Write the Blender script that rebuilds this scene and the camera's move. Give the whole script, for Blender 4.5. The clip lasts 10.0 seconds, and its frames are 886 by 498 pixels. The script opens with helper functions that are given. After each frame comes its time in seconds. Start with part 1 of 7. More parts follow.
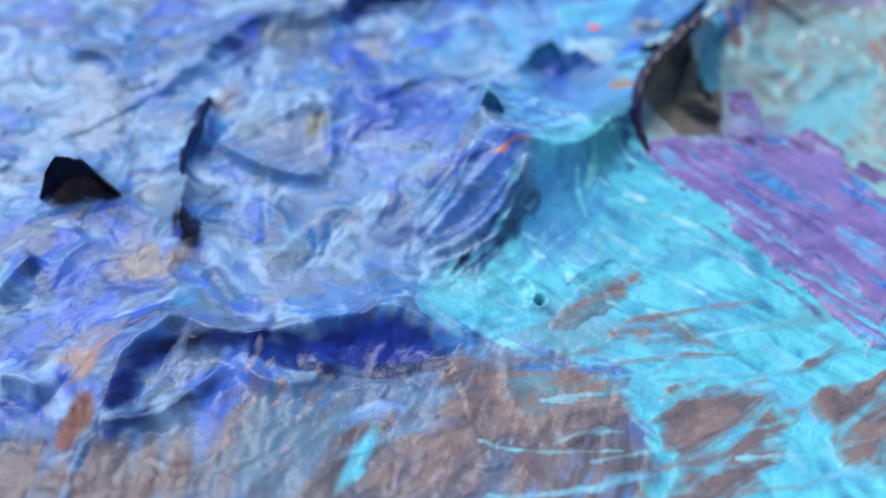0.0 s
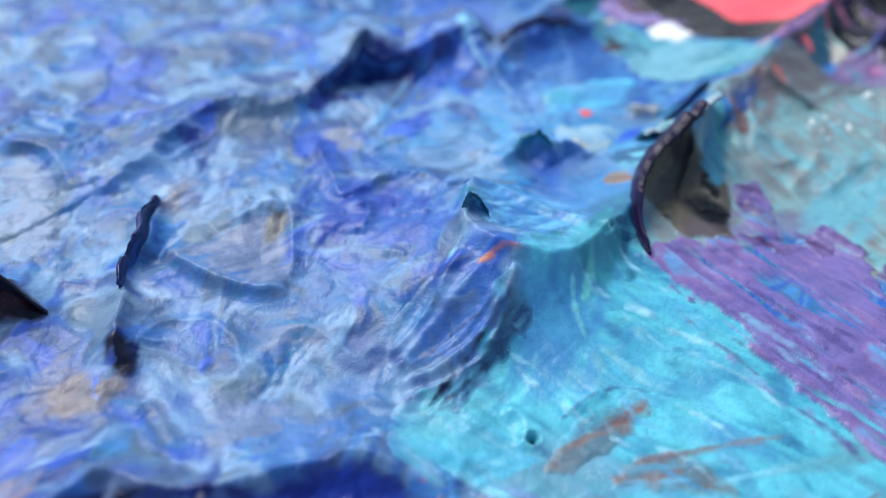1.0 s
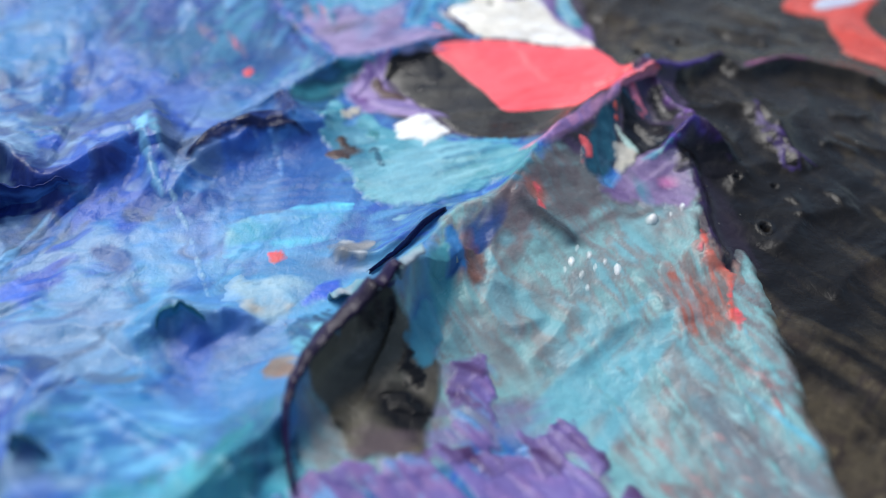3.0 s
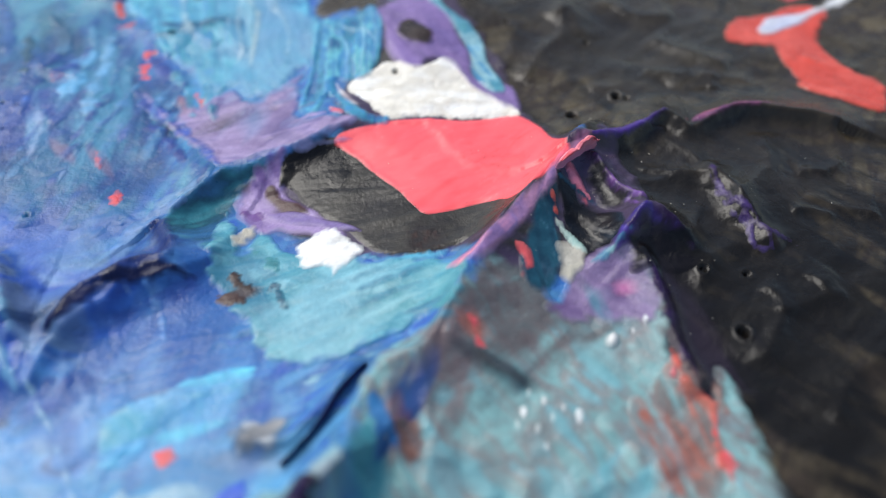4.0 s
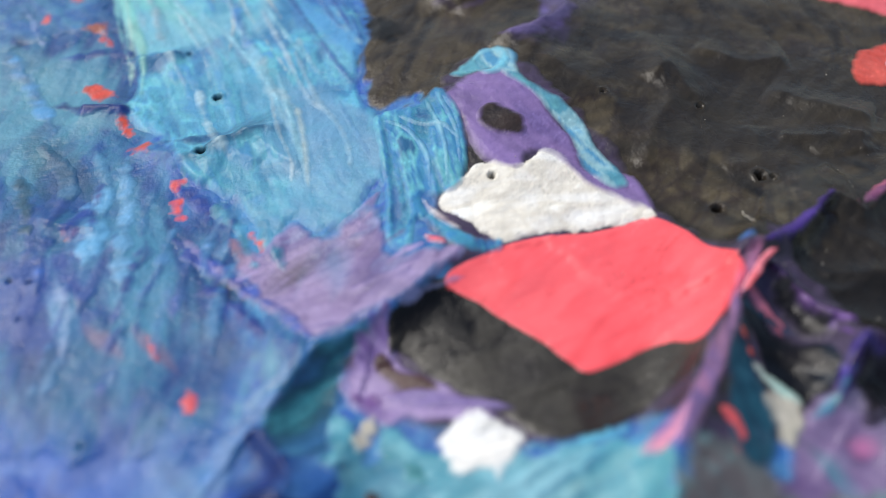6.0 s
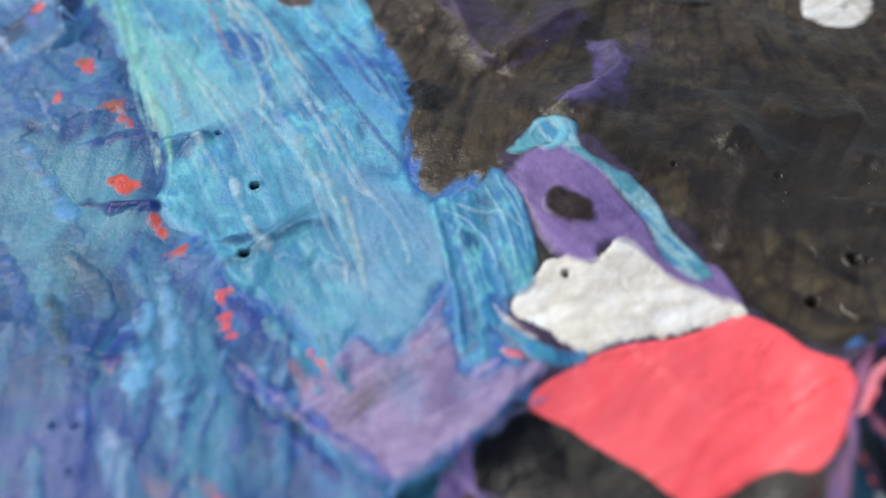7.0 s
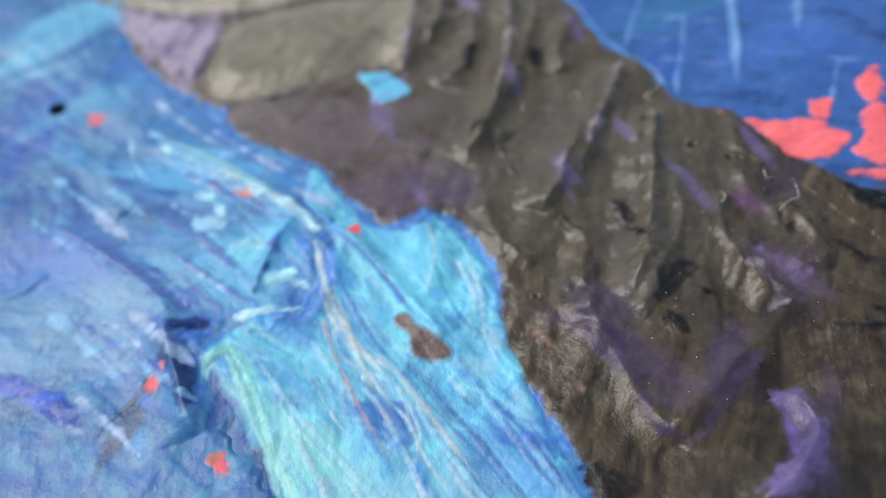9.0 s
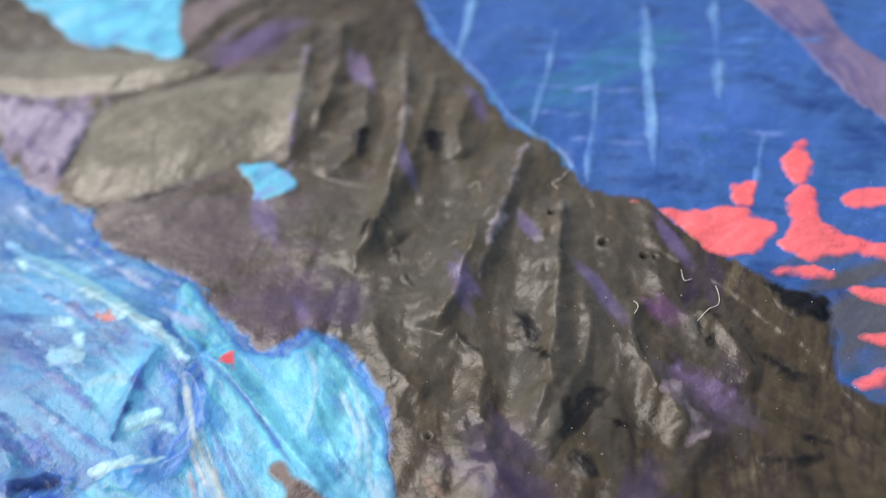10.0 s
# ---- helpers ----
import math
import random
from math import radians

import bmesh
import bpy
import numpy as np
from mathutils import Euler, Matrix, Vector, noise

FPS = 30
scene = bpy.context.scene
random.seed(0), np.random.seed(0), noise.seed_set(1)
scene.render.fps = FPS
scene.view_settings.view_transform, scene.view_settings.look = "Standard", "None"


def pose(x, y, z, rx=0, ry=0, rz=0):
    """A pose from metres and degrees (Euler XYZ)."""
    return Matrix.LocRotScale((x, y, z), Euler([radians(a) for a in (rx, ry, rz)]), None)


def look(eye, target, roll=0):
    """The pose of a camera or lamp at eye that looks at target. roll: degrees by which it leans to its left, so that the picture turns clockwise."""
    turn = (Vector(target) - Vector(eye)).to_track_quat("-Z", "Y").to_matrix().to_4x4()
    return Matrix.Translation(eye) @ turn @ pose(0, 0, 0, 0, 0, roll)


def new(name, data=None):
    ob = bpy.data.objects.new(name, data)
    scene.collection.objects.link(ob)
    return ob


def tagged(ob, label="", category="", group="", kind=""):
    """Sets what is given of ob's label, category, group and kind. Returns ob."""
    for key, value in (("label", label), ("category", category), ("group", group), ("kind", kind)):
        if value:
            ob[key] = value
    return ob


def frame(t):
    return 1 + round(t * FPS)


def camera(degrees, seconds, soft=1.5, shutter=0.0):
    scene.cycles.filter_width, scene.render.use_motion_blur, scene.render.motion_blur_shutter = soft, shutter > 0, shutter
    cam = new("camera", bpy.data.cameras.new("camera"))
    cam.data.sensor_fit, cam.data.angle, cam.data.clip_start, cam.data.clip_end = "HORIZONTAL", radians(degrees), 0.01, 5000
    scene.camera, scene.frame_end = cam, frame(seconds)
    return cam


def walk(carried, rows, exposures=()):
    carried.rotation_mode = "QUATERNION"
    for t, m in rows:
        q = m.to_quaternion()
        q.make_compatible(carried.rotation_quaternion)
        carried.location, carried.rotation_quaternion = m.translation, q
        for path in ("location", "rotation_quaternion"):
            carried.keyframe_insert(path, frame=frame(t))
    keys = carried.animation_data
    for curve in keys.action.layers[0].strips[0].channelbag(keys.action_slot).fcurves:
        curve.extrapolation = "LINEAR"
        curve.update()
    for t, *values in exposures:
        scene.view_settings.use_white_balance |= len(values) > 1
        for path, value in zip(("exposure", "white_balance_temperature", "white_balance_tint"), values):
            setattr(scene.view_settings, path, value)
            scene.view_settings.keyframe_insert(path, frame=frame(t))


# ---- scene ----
cam = camera(53.6, 10.0, soft=1.0)
METRES, EYE, TILT, LEAN, TURN = 0.1333, 0.0446, -48.9, -1.72, 0.0
ROWS = [
    (0.0, 0.0, 0.0, 0.0, -0.0, 0.0, 0.0),
    (0.5, -0.0034, 0.0253, 0.015, -1.51, 1.43, 0.37),
    (1.0, 0.0033, 0.0586, 0.0318, -1.05, 3.62, 0.34),
    (1.5, 0.0501, 0.0905, 0.0561, -0.99, 5.65, 0.11),
    (2.0, 0.0926, 0.1104, 0.0992, -1.69, 5.6, 0.1),
    (2.5, 0.1301, 0.1439, 0.112, -1.9, 4.0, 0.08),
    (4.0, 0.1829, 0.2431, 0.2095, -5.66, 0.04, 8.49),
    (4.5, 0.1688, 0.274, 0.2557, -6.98, 0.38, 11.69),
    (5.0, 0.1333, 0.2985, 0.2552, -8.67, 0.1, 13.39),
    (6.5, 0.1264, 0.3617, 0.3372, -10.76, -5.07, 16.76),
    (7.0, 0.1173, 0.3755, 0.3737, -11.31, -6.55, 18.3),
    (7.5, 0.0857, 0.3899, 0.4194, -12.12, -7.68, 19.67),
    (8.0, 0.0814, 0.402, 0.476, -12.52, -7.14, 20.77),
    (8.5, 0.0866, 0.4213, 0.5157, -11.87, -6.22, 21.87),
    (9.0, 0.1196, 0.439, 0.565, -11.81, -6.38, 23.75),
    (9.5, 0.1627, 0.4708, 0.5861, -12.22, -6.59, 25.23),
    (10.0, 0.198, 0.483, 0.5991, -13.8, -7.78, 26.11),
]
EXPOSURES = [(0.0, 0.8, 6300, 8), (1.0, 0.75, 6300, 8), (1.5, 0.78, 6350, 8), (2.5, 0.66, 6450, 9), (4.5, 0.54, 6800, 9), (6.5, 0.37, 6900, 10), (7.5, 0.22, 6700, 9), (8.0, 0.18, 6600, 9), (8.5, 0.4, 6600, 9), (9.0, 0.64, 6800, 11), (10.0, 0.76, 6950, 13)]
walk(cam, [(t, pose(0, 0, EYE, TILT, LEAN, TURN) @ pose(METRES * x, METRES * y, METRES * z, 90 + pitch, roll, yaw)) for t, x, y, z, yaw, pitch, roll in ROWS],
     exposures=EXPOSURES)

# dof of a small close-up lens
cam.data.dof.use_dof = True
cam.data.dof.focus_distance = 0.055
cam.data.dof.aperture_fstop = 18.0

# ---- light: overcast window light from beyond the painting ----
world = bpy.data.worlds.new("world")
scene.world = world
world.use_nodes = True
wn = world.node_tree.nodes
sky = wn.new("ShaderNodeTexSky")
sky.sky_type = "NISHITA"
sky.sun_disc = False
sky.sun_elevation = radians(54)
sky.sun_rotation = radians(-42)
wn["Background"].inputs["Strength"].default_value = 0.11
world.node_tree.links.new(sky.outputs["Color"], wn["Background"].inputs["Color"])
sun = new("sun", bpy.data.lights.new("sun", "SUN"))
sun.data.energy = 2.3
sun.data.angle = radians(36)
sun.data.color = (1.0, 0.985, 0.965)
sun.matrix_world = look((-0.157, 0.175, 0.324), (0, 0, 0))


# ---- materials ----
def rgb(r, g, b):
    """Linear colour from 0-255 display values."""
    f = lambda c: c / 12.92 if c <= 0.04045 else ((c + 0.055) / 1.055) ** 2.4
    c = np.array([f(c / 255) for c in (r, g, b)])
    return 0.8 * (0.84 * c + 0.16 * (c @ (0.3, 0.55, 0.15)))


def paint_material(name, rough, grain, relief, spec=0.4):
    """Dried paint: pigment from the mesh, broken by grain at two scales, with fine relief."""
    m = bpy.data.materials.new(name)
    m.use_nodes = True
    n, l = m.node_tree.nodes, m.node_tree.links
    bsdf = n["Principled BSDF"]
    pig = n.new("ShaderNodeVertexColor")
    pig.layer_name = "pigment"
    co = n.new("ShaderNodeTexCoord")
    fine = n.new("ShaderNodeTexNoise")
    fine.inputs["Scale"].default_value = 2600
    fine.inputs["Detail"].default_value = 4
    fine.inputs["Roughness"].default_value = 0.65
    broad = n.new("ShaderNodeTexNoise")
    broad.inputs["Scale"].default_value = 330
    broad.inputs["Detail"].default_value = 5
    broad.inputs["Distortion"].default_value = 1.2
    for t in (fine, broad):
        l.new(co.outputs["Object"], t.inputs["Vector"])
    add = n.new("ShaderNodeMath")
    add.operation = "ADD"
    l.new(fine.outputs["Fac"], add.inputs[0])
    l.new(broad.outputs["Fac"], add.inputs[1])
    span = n.new("ShaderNodeMapRange")
    span.inputs["From Min"].default_value = 0.6
    span.inputs["From Max"].default_value = 1.4
    span.inputs["To Min"].default_value = 1 - grain
    span.inputs["To Max"].default_value = 1 + grain
    l.new(add.outputs[0], span.inputs["Value"])
    mul = n.new("ShaderNodeVectorMath")
    mul.operation = "SCALE"
    l.new(pig.outputs["Color"], mul.inputs[0])
    l.new(span.outputs["Result"], mul.inputs["Scale"])
    l.new(mul.outputs[0], bsdf.inputs["Base Color"])
    rr = n.new("ShaderNodeMapRange")
    rr.inputs["From Min"].default_value = 0.3
    rr.inputs["From Max"].default_value = 0.7
    rr.inputs["To Min"].default_value = rough - 0.08
    rr.inputs["To Max"].default_value = rough + 0.12
    l.new(broad.outputs["Fac"], rr.inputs["Value"])
    l.new(rr.outputs["Result"], bsdf.inputs["Roughness"])
    bsdf.inputs["Specular IOR Level"].default_value = spec
    bump = n.new("ShaderNodeBump")
    bump.inputs["Strength"].default_value = relief
    bump.inputs["Distance"].default_value = 0.00012
    l.new(add.outputs[0], bump.inputs["Height"])
    l.new(bump.outputs["Normal"], bsdf.inputs["Normal"])
    return m


SATIN = paint_material("satin_paint", 0.32, 0.13, 0.5, spec=0.24)
GLOSS = paint_material("glossy_paint", 0.25, 0.22, 0.42, spec=0.27)
CHALK = paint_material("chalky_paint", 0.60, 0.10, 0.8)
SMOOTH = paint_material("smooth_paint", 0.4, 0.04, 0.03)

# ---- the lattice on which all the paint is modelled, in millimetres ----
STEP = 0.15
X0, Y0, NX, NY = -48.0, 13.0, 940, 1190
GX = (X0 + STEP * np.arange(NX)).astype(np.float32)
GY = (Y0 + STEP * np.arange(NY)).astype(np.float32)
X, Y = np.meshgrid(GX, GY)
H = np.full(X.shape, -0.6, np.float32)


def grit(x, y, seed):
    """Smooth random values, -1 to 1, one lattice cell to the unit."""
    xi, yi = np.floor(x).astype(np.int64), np.floor(y).astype(np.int64)
    fx, fy = x - xi, y - yi
    fx, fy = fx * fx * fx * (fx * (fx * 6 - 15) + 10), fy * fy * fy * (fy * (fy * 6 - 15) + 10)

    def at(a, b):
        k = (a * 374761393 + b * 668265263 + seed * 974634777) & 0xFFFFFFFF
        k = ((k ^ (k >> 13)) * 1274126177) & 0xFFFFFFFF
        return ((k ^ (k >> 16)) & 0xFFFF) / 32767.5 - 1
    a, b = at(xi, yi), at(xi + 1, yi)
    c, d = at(xi, yi + 1), at(xi + 1, yi + 1)
    return ((a + (b - a) * fx) + ((c + (d - c) * fx) - (a + (b - a) * fx)) * fy).astype(np.float32)


def fbm(x, y, size, seed, octaves=4):
    out, amp, tot = 0, 1.0, 0.0
    for k in range(octaves):
        out = out + amp * grit(x / size * 2 ** k + 17 * k, y / size * 2 ** k - 11 * k, seed + k)
        tot += amp
        amp *= 0.55
    return out / tot * 1.5


def streaks(x, y, angle, length, width, seed, octaves=4, bend=1.0):
    """Noise drawn out along a brush direction (degrees), with a slow bend in it."""
    a = math.radians(angle)
    wx = x + bend * 2.0 * fbm(x, y, 14, seed + 50, 2)
    wy = y + bend * 2.0 * fbm(x, y, 14, seed + 60, 2)
    s, d = wx * math.cos(a) + wy * math.sin(a), -wx * math.sin(a) + wy * math.cos(a)
    return fbm(s / length, d / width, 1.0, seed, octaves)


def smooth(points, closed, per=5):
    """A soft line through the corners given."""
    p = np.array(points, float)
    n, out = len(p), []
    for i in range(n if closed else n - 1):
        q = [p[(i + k) % n] if closed else p[min(max(i + k, 0), n - 1)] for k in (-1, 0, 1, 2)]
        for t in np.arange(per) / per:
            out.append(0.5 * (2 * q[1] + (q[2] - q[0]) * t + (2 * q[0] - 5 * q[1] + 4 * q[2] - q[3]) * t * t + (3 * q[1] - q[0] - 3 * q[2] + q[3]) * t ** 3))
    if not closed:
        out.append(p[-1])
    return np.array(out)


def window(lo, hi):
    i0, i1 = np.searchsorted(GX, lo[0]), np.searchsorted(GX, hi[0])
    j0, j1 = np.searchsorted(GY, lo[1]), np.searchsorted(GY, hi[1])
    return (slice(j0, j1), slice(i0, i1))


def depth_inside(x, y, line):
    """How far inside a closed outline each place lies (negative outside)."""
    best = np.full(x.shape, 1e9, np.float32)
    inside = np.zeros(x.shape, bool)
    for (ax, ay), (bx, by) in zip(line, np.roll(line, -1, 0)):
        ux, uy = bx - ax, by - ay
        t = np.clip(((x - ax) * ux + (y - ay) * uy) / (ux * ux + uy * uy + 1e-9), 0, 1)
        best = np.minimum(best, (x - ax - t * ux) ** 2 + (y - ay - t * uy) ** 2)
        if ay != by:
            inside ^= ((ay > y) != (by > y)) & (x < ux * (y - ay) / uy + ax)
    return np.where(inside, 1, -1) * np.sqrt(best)


def along_line(x, y, line):
    """Signed distance to an open line (left of its run positive), and the share of its length."""
    best = np.full(x.shape, 1e9, np.float32)
    side = np.zeros(x.shape, np.float32)
    share = np.zeros(x.shape, np.float32)
    n = len(line) - 1
    for k in range(n):
        (ax, ay), (bx, by) = line[k][:2], line[k + 1][:2]
        ux, uy = bx - ax, by - ay
        t = np.clip(((x - ax) * ux + (y - ay) * uy) / (ux * ux + uy * uy + 1e-9), 0, 1)
        d = (x - ax - t * ux) ** 2 + (y - ay - t * uy) ** 2
        near = d < best
        best = np.where(near, d, best)
        side = np.where(near, np.sign(ux * (y - ay) - uy * (x - ax)), side)
        share = np.where(near, (k + t) / n, share)
    return np.sqrt(best) * side, share


# ---- relief of the whole painting ----
def hill(x, y, r, h, stretch=1.0, angle=0.0):
    k = 3 * r * max(stretch, 1)
    w = window((x - k, y - k), (x + k, y + k))
    a = math.radians(angle)
    dx, dy = X[w] - x, Y[w] - y
    s, d = (dx * math.cos(a) + dy * math.sin(a)) / stretch, -dx * math.sin(a) + dy * math.cos(a)
    H[w] += h * np.exp(-(s * s + d * d) / (r * r))


def ridge(points, h, left, right, rough=0.3, seed=1, power=1.3):
    """A crest along a line; left and right: how far it falls off on either side; h: its height (or one per corner)."""
    line = smooth(points, False)
    k = 3.2 * max(left, right)
    w = window(line.min(0) - k, line.max(0) + k)
    x, y = X[w], Y[w]
    d, s = along_line(x + rough * fbm(x, y, 2.5, seed), y + rough * fbm(x, y, 2.5, seed + 9), line)
    hs = np.interp(s, np.linspace(0, 1, len(h)), h) if isinstance(h, (list, tuple)) else h * np.clip(np.minimum(s, 1 - s) * 6, 0, 1) ** 0.7
    H[w] += hs * np.exp(-(np.abs(d) / np.where(d > 0, left, right)) ** power)


def pit(x, y, r, rim=0.12):
    w = window((x - 4 * r, y - 4 * r), (x + 4 * r, y + 4 * r))
    d = np.hypot(X[w] - x, Y[w] - y) / r
    H[w] += rim * np.exp(-((d - 1.35) / 0.4) ** 2) - 2.2 * r * np.exp(-d ** 4)


# ---- paint layers ----
COVER = np.zeros(X.shape, np.float32)
TOP = H
PIG = np.zeros((*X.shape, 3), np.float32)


def mesh_from(name, w, z, keep, colour, material, parent=None):
    """One mesh from a stretch of the lattice: keep names the corners used."""
    cells = keep[:-1, :-1] & keep[1:, :-1] & keep[:-1, 1:] & keep[1:, 1:]
    used = np.zeros(keep.shape, bool)
    for a in (slice(0, -1), slice(1, None)):
        for b in (slice(0, -1), slice(1, None)):
            used[a, b] |= cells
    if cells.sum() < 4:
        return None
    index = np.full(keep.shape, -1, np.int32)
    index[used] = np.arange(used.sum())
    co = np.stack([X[w][used], Y[w][used], z[used]], 1).astype(np.float32) * 0.001
    q = np.stack([index[:-1, :-1][cells], index[:-1, 1:][cells], index[1:, 1:][cells], index[1:, :-1][cells]], 1).astype(np.int32)
    me = bpy.data.meshes.new(name)
    me.vertices.add(len(co))
    me.vertices.foreach_set("co", co.ravel())
    me.loops.add(q.size)
    me.loops.foreach_set("vertex_index", q.ravel())
    me.polygons.add(len(q))
    me.polygons.foreach_set("loop_start", np.arange(0, q.size, 4, dtype=np.int32))
    me.polygons.foreach_set("use_smooth", np.ones(len(q), bool))
    me.update(calc_edges=True)
    att = me.color_attributes.new("pigment", "FLOAT_COLOR", "POINT")
    rgba = np.ones((len(co), 4), np.float32)
    rgba[:, :3] = np.clip(colour[used], 0.002, 0.9)
    att.data.foreach_set("color", rgba.ravel())
    me.materials.append(material)
    ob = new(name, me)
    ob.parent = parent
    return ob


def blend(colours, m):
    """Colours from a list, by m from 0 to 1."""
    c = np.array(colours)
    m = np.clip(m, 0, 0.9999) * (len(c) - 1)
    i = np.minimum(m.astype(int), len(c) - 2) if len(c) > 1 else np.zeros(m.shape, int)
    f = (m - i)[..., None]
    return c[i] * (1 - f) + c[np.minimum(i + 1, len(c) - 1)] * f


def marbled(colours, x, y, st, seed, contrast, veins):
    """Half-mixed paint: broad swirls, brush streaks and thin threads of lighter and darker colour."""
    sx, sy = x + 1.6 * fbm(x, y, 5.0, seed + 41, 3), y + 1.6 * fbm(x, y, 5.0, seed + 42, 3)
    n = fbm(sx, sy, 5.0, seed + 40, 4)
    f = fbm(sx + 0.8 * n, sy - 0.8 * n, 1.5, seed + 44, 3)
    colour = blend(colours, 0.5 + contrast * (0.6 * st + 0.7 * n + 0.3 * f))
    colour = colour * (1 + 0.3 * contrast * (0.6 * f + 0.5 * st))[..., None]
    if veins:
        t = fbm(sx + 2.0 * st, sy - 1.3 * st, 3.2, seed + 43, 3)
        thread = np.clip(1 - np.abs(t) * 9, 0, 1) ** 2 * np.clip(0.5 + 1.5 * n, 0, 1)
        shade = np.clip(1 - np.abs(t - 0.35) * 8, 0, 1) ** 2 * np.clip(0.5 - 1.5 * n, 0, 1)
        colour = colour * (1 + (0.75 * veins * thread - 0.9 * veins * shade))[..., None] + (0.06 * veins * thread)[..., None]
    return colour


def dab(colour, w, x, y, r, c, stretch=1.0, angle=0.0, alpha=1.0, seed=3):
    """Works a soft, streaky touch of another colour into a layer."""
    a, reach = math.radians(angle), 2.2 * r * max(stretch, 1.0)
    j0, i0 = w[0].start, w[1].start
    v = window((x - reach, y - reach), (x + reach, y + reach))
    v = (slice(max(v[0].start, j0), min(v[0].stop, w[0].stop)), slice(max(v[1].start, i0), min(v[1].stop, w[1].stop)))
    if v[0].start >= v[0].stop or v[1].start >= v[1].stop:
        return
    dx, dy = X[v] - x, Y[v] - y
    s, d = (dx * math.cos(a) + dy * math.sin(a)) / stretch, -dx * math.sin(a) + dy * math.cos(a)
    n = streaks(X[v], Y[v], angle, 5.0, 1.1, seed, 3)
    k = (alpha * np.clip((1.15 - np.sqrt(s * s + d * d) / r + 0.55 * n) / 0.7, 0, 1))[..., None]
    part = colour[v[0].start - j0:v[0].stop - j0, v[1].start - i0:v[1].stop - i0]
    part[:] = part * (1 - k) + np.array(c) * k


def touches(colour, w, count, colours, size, angle, spread, seed, alpha=0.7):
    """Many small random touches of other colours, as half-mixed paint has them."""
    rng = random.Random(seed)
    for n in range(count):
        x, y = rng.uniform(X[w].min(), X[w].max()), rng.uniform(Y[w].min(), Y[w].max())
        dab(colour, w, x, y, size * rng.uniform(0.4, 1.5), colours[rng.randrange(len(colours))], rng.uniform(1.3, 4.0), angle + rng.gauss(0, spread), alpha * rng.uniform(0.4, 1.0), seed + n % 5)


def layer(name, label, shape, colours, angle=0.0, thick=0.07, edge=0.35, ragged=0.25, tear=2.0, grain=(7.0, 0.9), groove=0.05,
          bead=0.08, soft=0.35, veins=0.3, dry=None, width=None, material=None, dabs=(), seed=1, parent=None, kind="", contrast=0.6, category="paint layer", lumps=0.0, bend=1.0, touch=None, tone=1.0):
    """A coat or stroke of paint lying over the relief. shape: its outline, or with width its middle line."""
    line = smooth(shape, width is None)
    k = 0.9 + width if width else 1.4
    w = window(line.min(0) - k, line.max(0) + k)
    x, y = X[w], Y[w]
    if width is None:
        u = depth_inside(x, y, line)
    else:
        d, s = along_line(x, y, line)
        u = width / 2 * np.clip(np.minimum(s * 7, (1 - s) * 4), 0.1, 1) ** 0.6 - np.abs(d)
    st = streaks(x, y, angle, grain[0], grain[1], seed, 4, bend)
    u = u + ragged * fbm(x, y, tear, seed + 20, 3) + ragged * 0.6 * st
    if dry:
        u = np.minimum(u, (dry - streaks(x, y, angle, 6.0, 0.8, seed + 30, 4, bend)) * 0.9)
    rise = np.clip(u / edge, 0, 1)
    rise = rise * rise * (3 - 2 * rise)
    z = TOP[w] + np.where(u > 0, 0.004 + thick * rise * (1 + bead * np.exp(-((u - edge) / 0.45) ** 2)), min(1.2, 6 * thick) * u) + np.where(u > 0, rise, 0) * (groove * np.maximum(st + 0.6, 0) + lumps * np.maximum(fbm(x, y, 2.2, seed + 70, 3) + 0.4, 0))
    colour = tone * marbled(colours, x, y, st, seed, contrast, veins)
    if touch:
        touches(colour, w, touch[0], [c * tone for c in touch[1]], touch[2], angle, 14, seed + 80)
    for args in dabs:
        dab(colour, w, *args)
    k = np.clip(u / soft + 0.7 * st * min(soft, 1.0), 0, 1)[..., None]
    colour = PIG[w] * (1 - k) + colour * k
    PIG[w] = np.where((u > 0)[..., None], colour, PIG[w])
    TOP[w] = np.where(u > 0, np.maximum(z, TOP[w]), TOP[w])
    ob = mesh_from(name, w, z, u > -0.4, colour, material or SATIN, parent)
    COVER[w] = np.maximum(COVER[w], u)
    if ob and not parent:
        tagged(ob, label, category, kind=kind)
    elif ob and label:
        tagged(ob, label)
    return ob


def bristles(parent, a, b, half, count, colours, width, seed, label):
    """Fine bristle marks left along a brush stroke from a to b, as parts of it."""
    rng = random.Random(seed)
    a, b = np.array(a), np.array(b)
    run = b - a
    side = np.array((-run[1], run[0])) / np.hypot(*run)
    for n in range(count):
        s0 = rng.uniform(0, 0.75)
        s1 = min(s0 + rng.uniform(0.15, 0.5), 1)
        o = rng.uniform(-half, half)
        pts = [a + run * s + side * (o + rng.gauss(0, 0.25)) for s in (s0, (s0 + s1) / 2, s1)]
        c = colours[n % len(colours)]
        layer("bristle_mark", label, pts, [c, c * 0.9, c * 1.1], width=width * rng.uniform(0.6, 1.6), thick=0.012, edge=.3, bead=0, soft=.5, ragged=0.18, tear=.9, groove=.02, seed=seed + n, parent=parent, bend=.2)


